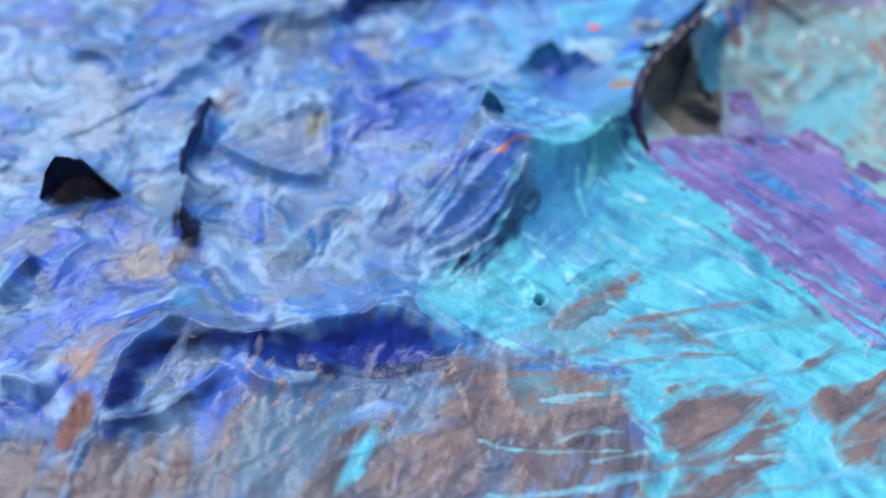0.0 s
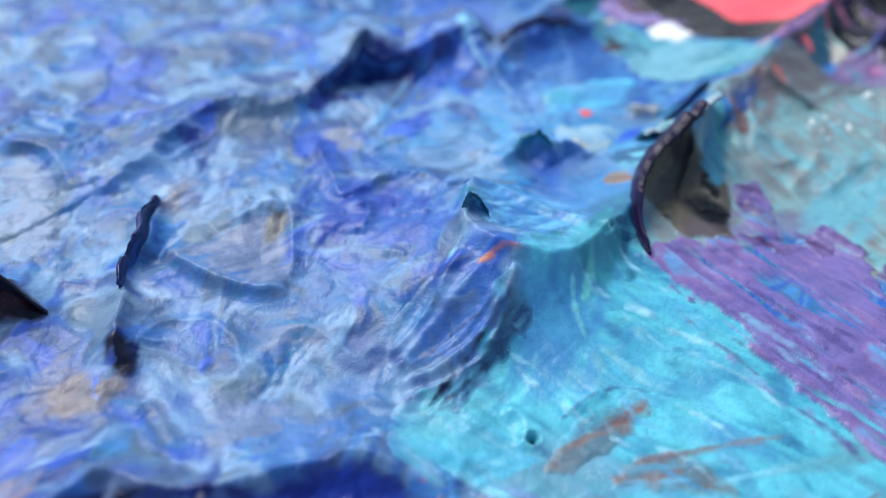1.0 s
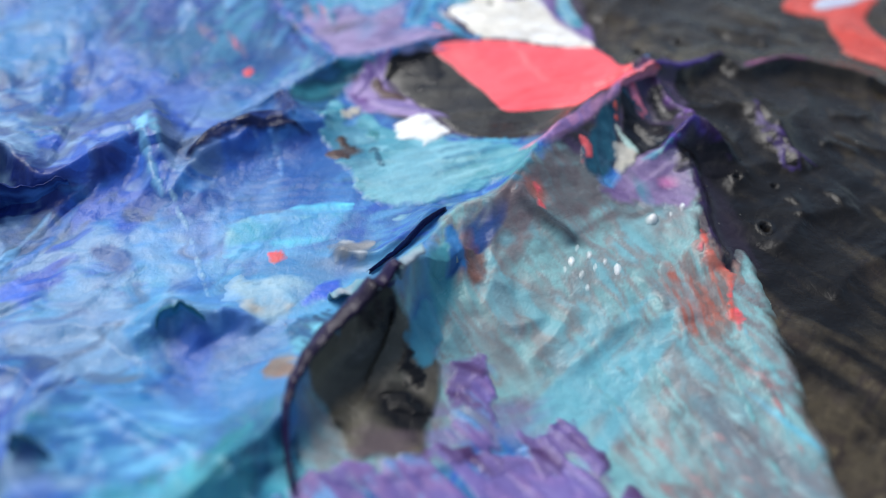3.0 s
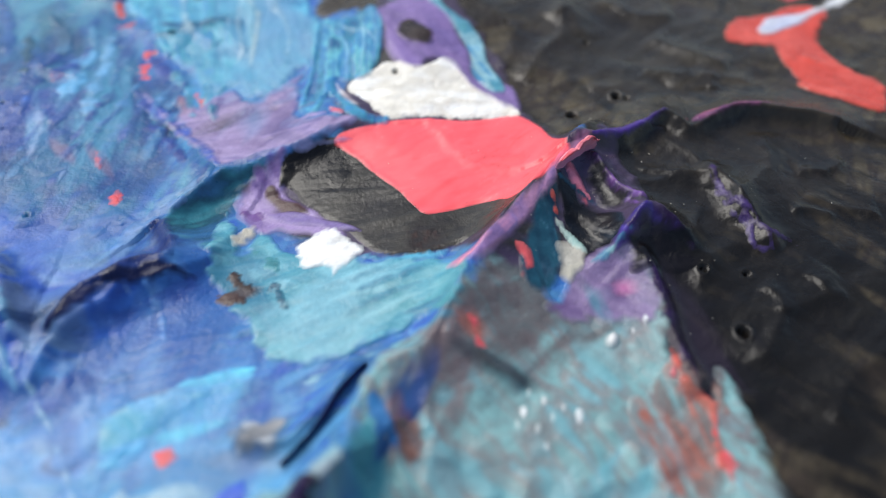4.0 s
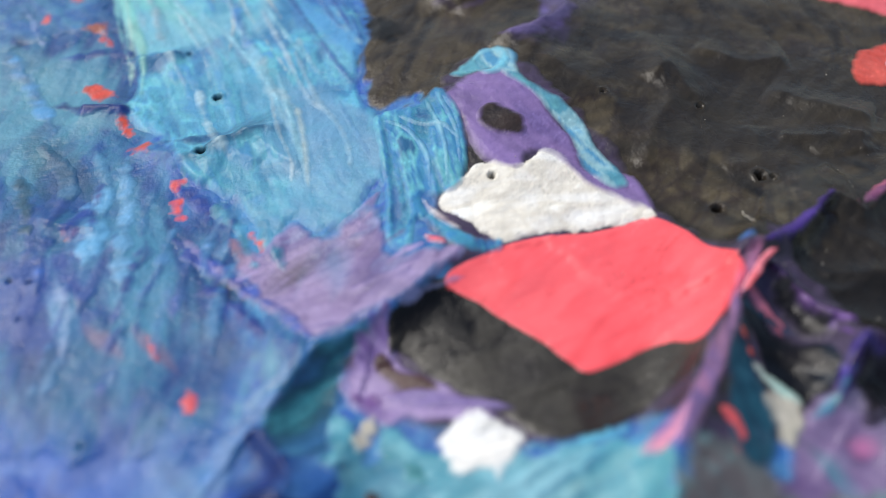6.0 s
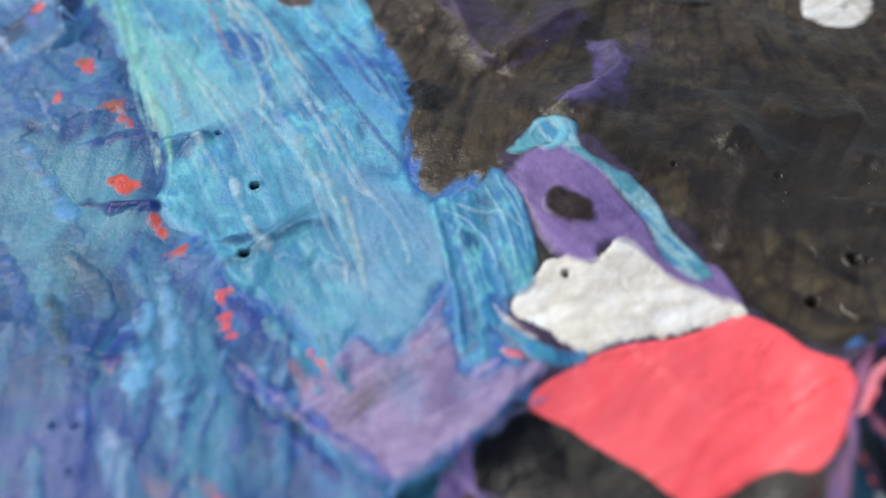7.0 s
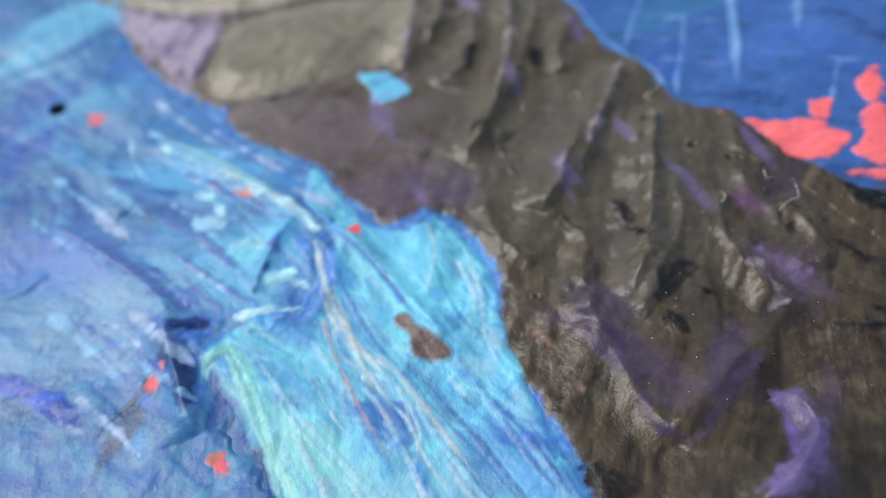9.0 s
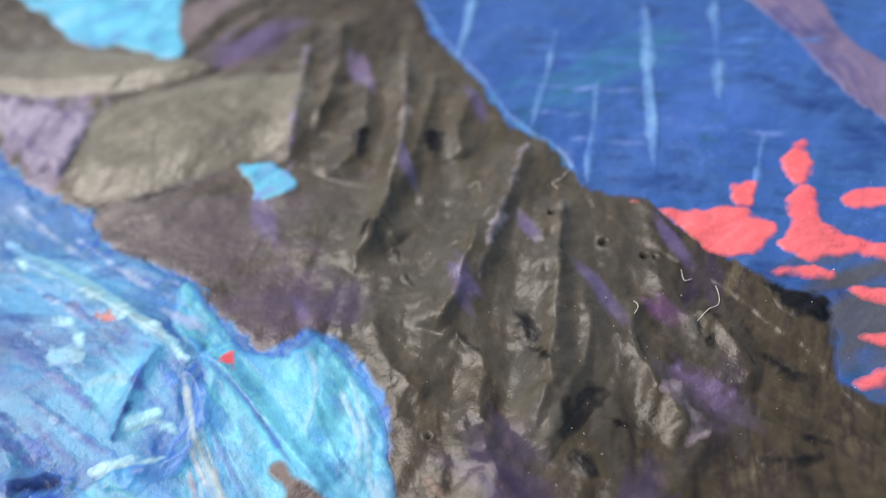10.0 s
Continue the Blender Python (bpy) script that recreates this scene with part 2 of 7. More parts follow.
def lip(name, label, points, heights, lean, colours, thick=0.16, seed=5, rough=0.25, material=None, category="paint flake", curl=0.6, group=""):
    """A torn, curled-up edge of dried paint: a thin shell that stands on a line and leans over by lean (mm x, y)."""
    line = smooth(points, False, 8)
    n, rows = len(line), 9
    rng = np.random.RandomState(seed)
    hs = np.interp(np.linspace(0, 1, n), np.linspace(0, 1, len(heights)), heights)
    bm = bmesh.new()
    lay = bm.verts.layers.float_color.new("pigment")
    lean = np.array(lean, float)
    grid = []
    for side in (0, 1):
        face = []
        for i in range(n):
            x, y = line[i]
            gi, gj = min(max(int((x - X0) / STEP), 0), NX - 1), min(max(int((y - Y0) / STEP), 0), NY - 1)
            z0 = TOP[gj, gi] - 0.25
            wob = 1 + rough * fbm(np.array([i * 0.35]), np.array([seed * 3.1]), 1.0, seed, 3)[0]
            run = []
            for j in range(rows):
                t = j / (rows - 1)
                hh = (hs[i] * wob + 0.25) * math.sin(t * (math.pi / 2 + curl * 0.5)) / max(math.sin(math.pi / 2 + curl * 0.5), 0.3) if curl > 0 else (hs[i] * wob + 0.25) * t
                off = lean * (t ** 1.7) * hs[i] / max(max(heights), 0.1)
                th = thick * (1.15 - 0.7 * t) * (0.5 if side else -0.5)
                ln = np.linalg.norm(lean) + 1e-6
                nx, ny = lean / ln
                jit = 0.10 * fbm(np.array([i * 0.3]), np.array([j * 0.5 + seed]), 1.0, seed + 4, 2)[0]
                v = bm.verts.new(((x + off[0] + nx * (th + jit)) * 0.001, (y + off[1] + ny * (th + jit)) * 0.001, (z0 + hh) * 0.001))
                m = 0.15 + 0.7 * t + 0.3 * fbm(np.array([i * 0.25]), np.array([j * 0.6]), 1.0, seed + 8, 2)[0]
                c = blend(colours, np.array([m]))[0]
                v[lay] = (*np.clip(c, 0.002, 0.9), 1)
                run.append(v)
            face.append(run)
        grid.append(face)
    a, b = grid
    for i in range(n - 1):
        for j in range(rows - 1):
            bm.faces.new((a[i][j], a[i + 1][j], a[i + 1][j + 1], a[i][j + 1]))
            bm.faces.new((b[i][j], b[i][j + 1], b[i + 1][j + 1], b[i + 1][j]))
        bm.faces.new((a[i][-1], a[i + 1][-1], b[i + 1][-1], b[i][-1]))
    for i in (0, n - 1):
        for j in range(rows - 1):
            f = (a[i][j], a[i][j + 1], b[i][j + 1], b[i][j])
            bm.faces.new(f if i == 0 else f[::-1])
    bmesh.ops.recalc_face_normals(bm, faces=bm.faces)
    me = bpy.data.meshes.new(name)
    bm.to_mesh(me)
    bm.free()
    me.polygons.foreach_set("use_smooth", np.ones(len(me.polygons), bool))
    me.materials.append(material or SATIN)
    return tagged(new(name, me), label, category, group)


# ---- colours of the paints ----
GREYBLUE, SKYBLUE, COBALT, NAVY = rgb(97, 155, 196), rgb(120, 199, 240), rgb(67, 121, 210), rgb(11, 37, 112)
PALE, CYAN, TEAL, DEEPTEAL = rgb(148, 218, 236), rgb(67, 199, 226), rgb(32, 144, 160), rgb(14, 81, 104)
VIOLET, LILAC, PLUM, MAUVE = rgb(126, 106, 168), rgb(172, 146, 198), rgb(52, 28, 84), rgb(132, 120, 140)
DARK, BLACK, OLIVE, UMBER = rgb(52, 48, 46), rgb(14, 12, 13), rgb(92, 86, 70), rgb(120, 96, 84)
WHITE, BONE, PINK, CORAL, RUST = rgb(255, 255, 250), rgb(214, 206, 188), rgb(255, 78, 90), rgb(255, 66, 32), rgb(176, 96, 78)
MID, AZURE, MINT, TURQ, SEA = rgb(56, 115, 190), rgb(73, 163, 220), rgb(120, 214, 200), rgb(96, 190, 206), rgb(112, 158, 166)
STEEL = rgb(62, 128, 186)

# ---- relief ----
H += 0.45 * fbm(X, Y, 16, 1, 3) + 0.055 * fbm(X, Y, 4, 8, 4) * (1 - 0.8 * np.exp(-(((X - 31) / 9) ** 2 + ((Y - 83) / 6) ** 2) ** 2))
hill(31.5, 54.5, 8, -2.0, 1.3, -30)
hill(8, 33, 13, -1.6, 2.0, 0)
hill(6, 50, 5, 2.0, 1.7, -10)
hill(3, 46, 4, 1.2, 1.5, 20)
hill(-17, 46, 9, -0.5)
hill(38, 80, 3, 0.5, 1.8, 60)
hill(43, 77, 2.5, 0.6)
hill(19, 83, 5, -0.9, 1.3, 20)
hill(33, 100, 7, 1.3, 1.5, 20)
early = 1 / (1 + np.exp((0.55 * X + Y - 88) / 5))
wx, wy = X + 2.5 * fbm(X, Y, 7, 31, 3), Y + 2.5 * fbm(X, Y, 7, 32, 3)
early *= 1 / (1 + np.exp((X - 9 - 0.1 * (Y - 40)) / 2.5))
H += early * (0.3 * np.clip(1 - 1.5 * np.abs(fbm(wx, wy, 9, 33, 2)), 0, 1) ** 2 - 0.1)
# far crest with its torn peak
ridge([(-21.8, 54.4), (-19.3, 56.9), (-16.7, 62), (-13.8, 65), (-10.7, 64.6), (-7.8, 66.4), (-5.4, 69.8), (-3.2, 73.6), (-0.5, 71.5), (2.6, 73.6), (4.5, 74.4)], [0.3, 0.9, 1.2, 1.3, 0.9, 1.1, 1.6, 2.4, 1.6, 1.6, 0.8], 4.5, 0.7, 0.35, 11)
ridge([(2.6, 72.8), (4.9, 76), (7.1, 71.4), (9.1, 74.6), (12.3, 76.5), (16.4, 78.1), (19, 82.4)], [0.6, 1.6, 0.5, 1.0, 1.2, 0.9, 0.3], 3.5, 0.7, 0.3, 13)
ridge([(-29.6, 59.4), (-26.7, 59.2), (-24.5, 57.5), (-23.2, 55)], 0.8, 2.5, 0.6, 0.3, 15)
ridge([(-6.6, 61.7), (-5.7, 58.7), (-4, 55), (-0.5, 57.6), (2, 57), (3.6, 55.5)], 0.6, 1.6, 0.5, 0.3, 16)
# folds and torn skins in the grey-blue field
ridge([(-16.6, 54), (-16.7, 49.9), (-17.7, 48), (-17.2, 44.4), (-16.7, 40.2)], 1.2, 0.5, 1.3, 0.2, 17)
ridge([(-15.7, 49.6), (-13.1, 47.6), (-9.9, 46.1), (-7.1, 46.1)], 0.9, 1.6, 0.35, 0.2, 18)
ridge([(-12.6, 51.3), (-9, 53.4), (-7.3, 52), (-7.1, 46.7)], 0.5, 0.7, 0.5, 0.2, 19)
ridge([(-18.6, 25.1), (-18.3, 28.7), (-17.2, 31.1), (-15, 32.3), (-11, 31.6), (-8, 32.3), (-5.2, 33.4), (-1.7, 34.1), (0.6, 33), (1.4, 31.5)], [0.6, 1.2, 1.6, 1.7, 1.5, 1.7, 1.9, 2.0, 1.6, 0.5], 2.6, 1.0, 0.25, 20)
ridge([(-18.3, 25.5), (-15.2, 26.1), (-13.2, 27.6), (-12.1, 30.1)], 1.0, 0.7, 0.6, 0.2, 21)
ridge([(-11.3, 30.3), (-9, 28.7), (-6.7, 28.9), (-5.1, 30.8)], 0.7, 1.4, 0.5, 0.2, 22)
ridge([(-25, 28), (-23.7, 28), (-21.9, 27.1)], 1.2, 1.2, 0.5, 0.2, 23)
ridge([(-26.8, 34), (-26.4, 36.1), (-25.4, 37.6)], 1.2, 1.0, 0.5, 0.2, 24)
# teal peak, scalloped crest and the torn lip round the window
ridge([(4.6, 53), (4.2, 50.2), (5.2, 48.1), (8, 47.1), (10.6, 47.5), (13.9, 49.8)], [2.0, 1.6, 1.2, 1.3, 1.6, 1.6], 1.8, 0.8, 0.25, 26)
ridge([(7, 58.5), (9.3, 60.7), (11.3, 59)], 0.9, 1.5, 0.6, 0.2, 27)
ridge([(14.2, 50.8), (15.8, 53.2), (17.1, 56.3), (19.9, 60), (23.6, 62.9)], [1.0, 1.4, 1.6, 2.2, 2.2], 2.2, 0.5, 0.2, 28)
ridge([(22, 60.7), (23.7, 64.8), (26.4, 68.5), (29.1, 69.7), (31.9, 74.3), (35.9, 78.6), (39.7, 82.4), (41.9, 84.6)], [1.6, 1.8, 1.7, 1.8, 1.9, 1.9, 2.0, 1.6], 1.0, 2.2, 0.15, 29)
ridge([(18.2, 66.1), (21.3, 65.7), (25.4, 70.1)], 0.8, 0.8, 0.5, 0.2, 30)
ridge([(8.6, 59.8), (9.4, 61.7), (10.5, 60.8), (14, 60.7)], 0.9, 1.2, 0.5, 0.2, 31)
ridge([(2.9, 53), (5.7, 54.6), (8.8, 53.1), (13, 50.6)], 0.8, 1.4, 0.6, 0.2, 32)
# rim of the hollow and the dark folds beside it
ridge([(14.2, 82.9), (17.3, 85.8), (20.1, 86.7), (23, 87.5), (26.1, 89), (28.3, 89)], [0.6, 1.3, 1.3, 1.2, 0.8, 0.2], 3.0, 0.8, 0.15, 33)
ridge([(41.8, 83.4), (44.4, 83.9), (47.8, 85.5), (49.5, 84.2), (53.4, 85.7), (57.4, 85), (59.5, 83.9)], [0.9, 1.2, 1.6, 1.0, 1.4, 1.2, 1.2], 2.6, 0.6, 0.15, 34)
ridge([(41.8, 82.6), (42.4, 79.7), (43.9, 77.5)], 0.9, 0.7, 0.6, 0.15, 35)
ridge([(39.2, 73.8), (41.3, 74.9), (43.3, 76.6), (44.8, 75.8), (46.1, 73.9)], [0.4, 1.2, 1.9, 1.6, 0.5], 1.2, 1.0, 0.15, 36)
ridge([(42.5, 74.9), (42.8, 71.2), (42.3, 67.3), (43, 65)], 0.9, 0.6, 1.2, 0.15, 37)
ridge([(49.3, 81.2), (50, 78.2), (50.6, 75.4), (51.4, 73.5)], 0.6, 1.0, 0.8, 0.2, 38)
ridge([(8.5, 74.4), (10.1, 76.6), (12.7, 78.4), (15, 79), (14, 82.8)], 1.1, 0.8, 1.4, 0.15, 39)
ridge([(4.5, 81.2), (6, 77.3), (6.8, 74.1)], 0.7, 0.6, 0.9, 0.15, 40)
# knife marks across the light blue tongue
ridge([(7.2, 109.8), (10.4, 108.8)], 0.5, 0.5, 0.9, 0.1, 41)
ridge([(11.2, 113.6), (14.5, 113.2)], 0.5, 0.4, 1.0, 0.1, 42)
ridge([(14.5, 103.1), (17, 103.4), (19.8, 103.5)], 0.5, 0.4, 1.0, 0.1, 43)
ridge([(7.6, 135.8), (7.2, 130.3), (7, 125.8)], 0.9, 0.8, 1.6, 0.1, 44)
ridge([(9.7, 130.5), (8.1, 135), (6.7, 139.6), (1.9, 148.4)], 0.5, 1.5, 0.8, 0.1, 45)
ridge([(10.1, 154), (14.8, 147.7), (18.4, 141.2), (21.2, 137.4)], 0.5, 0.7, 0.7, 0.1, 46)
ridge([(21.2, 137.4), (22.2, 134.4), (23.4, 128.7), (24.4, 124.5)], 0.6, 0.8, 0.6, 0.1, 47)
ridge([(13.9, 134.5), (16.1, 137.3), (18.7, 139.5)], 0.4, 0.6, 0.6, 0.1, 48)
ridge([(19.7, 137.1), (19.8, 134), (17.5, 131.4), (13.9, 131.8)], 0.4, 0.8, 0.5, 0.1, 49)
ridge([(34.5, 105.4), (38.2, 106.2), (41.2, 108), (41.4, 110.9)], 0.8, 0.7, 1.6, 0.15, 51)
ridge([(33.4, 111.3), (37.2, 113.3), (42.6, 114.6), (47.2, 116.6)], 0.5, 1.2, 1.2, 0.15, 52)
ridge([(34.2, 123.2), (33.3, 116.8), (33.6, 111)], 0.6, 1.0, 1.4, 0.15, 53)
ridge([(33.6, 111), (37.3, 112.8), (41.4, 114.3)], 0.5, 1.2, 1.0, 0.15, 54)
# mound with drawn-out strands beside the turquoise
hill(5.6, 45.0, 2.3, 1.3, 1.3, 50)
for line, h in (([(7.3, 46.4), (6.9, 44.8), (4.8, 42.1), (0.6, 39.6)], .42), ([(6.1, 45), (4.9, 43.3), (2.5, 41.3), (-0.6, 40.4)], .36), ([(6.8, 44), (5.6, 41.5), (3.6, 40), (0.2, 38.2)], .45),
                ([(4.1, 47.6), (2.5, 45.1), (0.9, 42.6), (-0.4, 41.3)], .38), ([(5.3, 46.4), (3.3, 44.4), (1.3, 42), (-0.9, 39.1)], .3), ([(6.4, 44.6), (5.2, 42.5), (3, 40.7), (-0.3, 39.3)], .3)):
    ridge(line, h, .55, .3, .12, 60)
hill(-24.4, 44.6, 1.7, 1.9, 1.3, 10)
hill(-16.4, 43.4, 1.6, .6, 2.2, 80)
# creases of the grey turquoise slope
for line, h, l, q in (([(29.5, 69.8), (31.2, 68.8), (33.4, 66.8)], .8, 1.1, .4), ([(25, 65.1), (26.7, 64), (29.3, 63.3)], .5, .8, .4), ([(29.2, 65.9), (27.7, 62.4), (29, 60.7), (31.1, 61.7)], .5, .8, .4), ([(24.5, 62.3), (25.5, 60.3), (25, 58.9)], .5, .5, .7),
                      ([(33.1, 62.4), (31.5, 60.2), (29.9, 58.7)], .5, 1.1, .45), ([(37.7, 62.4), (39, 60), (37.3, 59.2)], .5, .7, .35), ([(32, 57.8), (35.8, 60.6), (38.5, 61)], .5, 1.2, .5), ([(36.9, 64.3), (38.7, 62), (39.5, 60.5)], .45, .7, .4),
                      ([(26.5, 68), (26.2, 64.5), (26.9, 61.5)], .6, .6, .5), ([(28, 69.2), (28.4, 66.5), (28, 64.4)], .5, .5, .5)):
    ridge(line, 0.7 * h, l, q, .2, 61)
# folds of the charcoal field
for line, h, l, q in (([(46, 103.6), (43.9, 97.5), (41.7, 95), (39.6, 91.9)], .9, 1.5, .9), ([(36.9, 104.9), (39.1, 99.5), (40.1, 96.5), (38.2, 93.4)], .6, 1.3, 1.2), ([(50.4, 96.1), (52.5, 93.4), (55.3, 91.3)], .9, 1.4, .9),
                      ([(47.4, 85), (47.7, 83.9), (49.1, 81.1), (48.4, 79.1)], .9, .8, 1.2), ([(43.1, 82.6), (44.6, 80.3), (48.1, 80.6)], .8, 1.0, .7), ([(54, 83.8), (53.3, 80.5), (50.2, 78.1), (49.4, 76.1)], .9, 1.0, .8),
                      ([(43.2, 98.9), (45.4, 99.9), (45.3, 96.5)], .6, .9, .6), ([(48, 101.5), (50.5, 99), (53.5, 98.5)], .7, 1.3, .8), ([(50, 90), (53, 90.5), (56.5, 89.5)], .5, 1.3, .8), ([(47.5, 93.5), (46.5, 90.5), (44, 90.8)], .5, 1.2, .9),
                      ([(45, 71.5), (47.5, 74), (51, 74.5)], .6, 1.0, .6), ([(46.5, 66), (49.5, 69), (53.5, 70)], .7, 1.2, .7), ([(49, 62), (52, 65), (55.5, 66)], .6, 1.2, .7)):
    ridge(line, 0.5 * h, 1.2 * l, 1.1 * q, .25, 62)
# scored lines of the blue facet below the hollow
for y in (68.9, 69.7, 70.4, 71.1, 71.9, 72.6):
    ridge([(11.6, y), (15.5, y + .5), (20.2, y + .7)], .05, .2, .3, .3, 63)
# rippled dark paint
for line, h in (([(39.4, 162), (35.5, 155), (32.4, 149.6)], .8), ([(43.3, 163.1), (40, 157.2), (35.4, 151.7)], .9), ([(42.2, 155), (38.3, 149.2), (35, 146.4)], .9), ([(45.5, 156.1), (42, 148.3), (37.5, 142.5), (33.6, 138.5)], 1.1),
                ([(46.8, 152.4), (41.5, 145.4), (38.3, 142.3)], .7), ([(48.1, 148.9), (45.1, 145.5), (44.1, 142.9)], .8), ([(48.7, 141.3), (44.5, 137.3), (39.6, 132.6)], 1.1), ([(48.4, 135.7), (44.6, 130.8), (40.2, 124.3), (36.8, 120.9)], 1.2),
                ([(42.1, 136.7), (38, 132.9), (34.9, 130.6)], .9), ([(46, 129.7), (42.7, 124.2), (40.4, 122.6), (36.7, 119.5)], .8), ([(48.1, 125.9), (45.6, 123.9), (45.2, 119.9), (45, 116.3)], .9), ([(36.4, 138.7), (35.6, 140.6), (32.5, 138.1)], .7),
                ([(32.5, 134.5), (31.5, 130.5), (32.5, 127)], .4), ([(37.5, 128.5), (35, 124.5), (33.5, 121)], .5), ([(50.5, 124), (51, 120), (49.5, 117)], .6)):
    ridge(line, 0.95 * h, .8, 1.2, .35, 64)
rip = np.exp(-(((X - 40) / 17) ** 2 + ((Y - 130) / 14) ** 2) ** 2)
H += rip * (0.22 * streaks(X, Y, 52, 7.0, 1.9, 71, 2, 0.6) + 0.07 * fbm(X, Y, 1.2, 72, 3) + 0.10 * fbm(X, Y, 2.6, 74, 3))
# washboard of the far blue field
wash = np.exp(-(((X + 4) / 14) ** 2 + ((Y - 88) / 11) ** 2) ** 2)
H += wash * 0.12 * streaks(X, Y, -66, 9.0, 2.2, 73, 2, 0.4)
for a, b in (((-19, 98.6), (-10, 79.8)), ((-16.4, 97.7), (-8.2, 79.3)), ((-13.8, 96.8), (-6.3, 78.9)), ((-11.4, 96.7), (-4.8, 80)), ((-9.1, 96.7), (-3.3, 81.2)), ((-6.6, 96), (-2.3, 83)), ((-4.2, 95.4), (-1.3, 84.9)), ((-24, 96), (-14, 78)), ((-21.5, 97), (-12, 79))):
    ridge([a, ((a[0] + b[0]) / 2 + .3, (a[1] + b[1]) / 2), b], .17, .9, .9, .4, 65)
rng = random.Random(5)
for n in range(30):
    x, y, a, s = rng.uniform(-32, 14), rng.uniform(26, 62), rng.gauss(0.4, 0.7), rng.uniform(0.8, 2.4)
    dx, dy, q = s * math.cos(a), s * math.sin(a), rng.uniform(-0.5, 0.5)
    ridge([(x - dx, y - dy), (x - q * dy, y + q * dx), (x + dx, y + dy)], rng.uniform(0.1, 0.42), rng.uniform(0.6, 1.6), rng.uniform(0.2, 0.45), 0.25, n)
for n in range(14):
    x, y, a, s = rng.uniform(44, 64), rng.uniform(62, 92), rng.gauss(0.2, 0.9), rng.uniform(0.8, 2.6)
    dx, dy, q = s * math.cos(a), s * math.sin(a), rng.uniform(-0.5, 0.5)
    ridge([(x - dx, y - dy), (x - q * dy, y + q * dx), (x + dx, y + dy)], rng.uniform(0.12, 0.4), rng.uniform(0.4, 1.4), rng.uniform(0.25, 0.5), 0.25, n)
for n in range(14):
    x, y, a, s = rng.uniform(-8, 22), rng.uniform(92, 165), rng.gauss(-0.7, 0.4), rng.uniform(1.2, 4)
    dx, dy, q = s * math.cos(a), s * math.sin(a), rng.uniform(-0.3, 0.3)
    ridge([(x - dx, y - dy), (x - q * dy, y + q * dx), (x + dx, y + dy)], rng.uniform(0.08, 0.3), rng.uniform(0.5, 1.6), rng.uniform(0.25, 0.6), 0.2, n)
for x, y, r in ((45.7, 89.3, .38), (46.3, 88.8, .28), (42.1, 87.7, .36), (46.6, 68.3, .42), (45.9, 72.8, .3), (48.5, 72.2, .28),
                (30.5, 94.1, .30), (41.9, 87.6, .4), (45.7, 89.1, .4), (39.8, 98.7, .25), (45.4, 96, .3),
                (46.6, 134.6, .32), (48.4, 130.9, .35), (50.1, 128.5, .36), (50.6, 127.9, .22), (31.3, 124.4, .25),
                (-0.4, 53.8, .22), (1.2, 55.4, .2), (-2.6, 54.1, .2), (14.3, 102.9, .42), (16.1, 108, .36), (3.8, 95.4, .2), (2.8, 95.9, .2),
                (3.2, 93.1, .2), (16.1, 108.1, .36), (15, 113.3, .26), (5.8, 84.5, .2), (46.6, 68, .3), (4.4, 162.1, .8), (7.9, 36, .45)):
    pit(x, y, 0.75 * r)

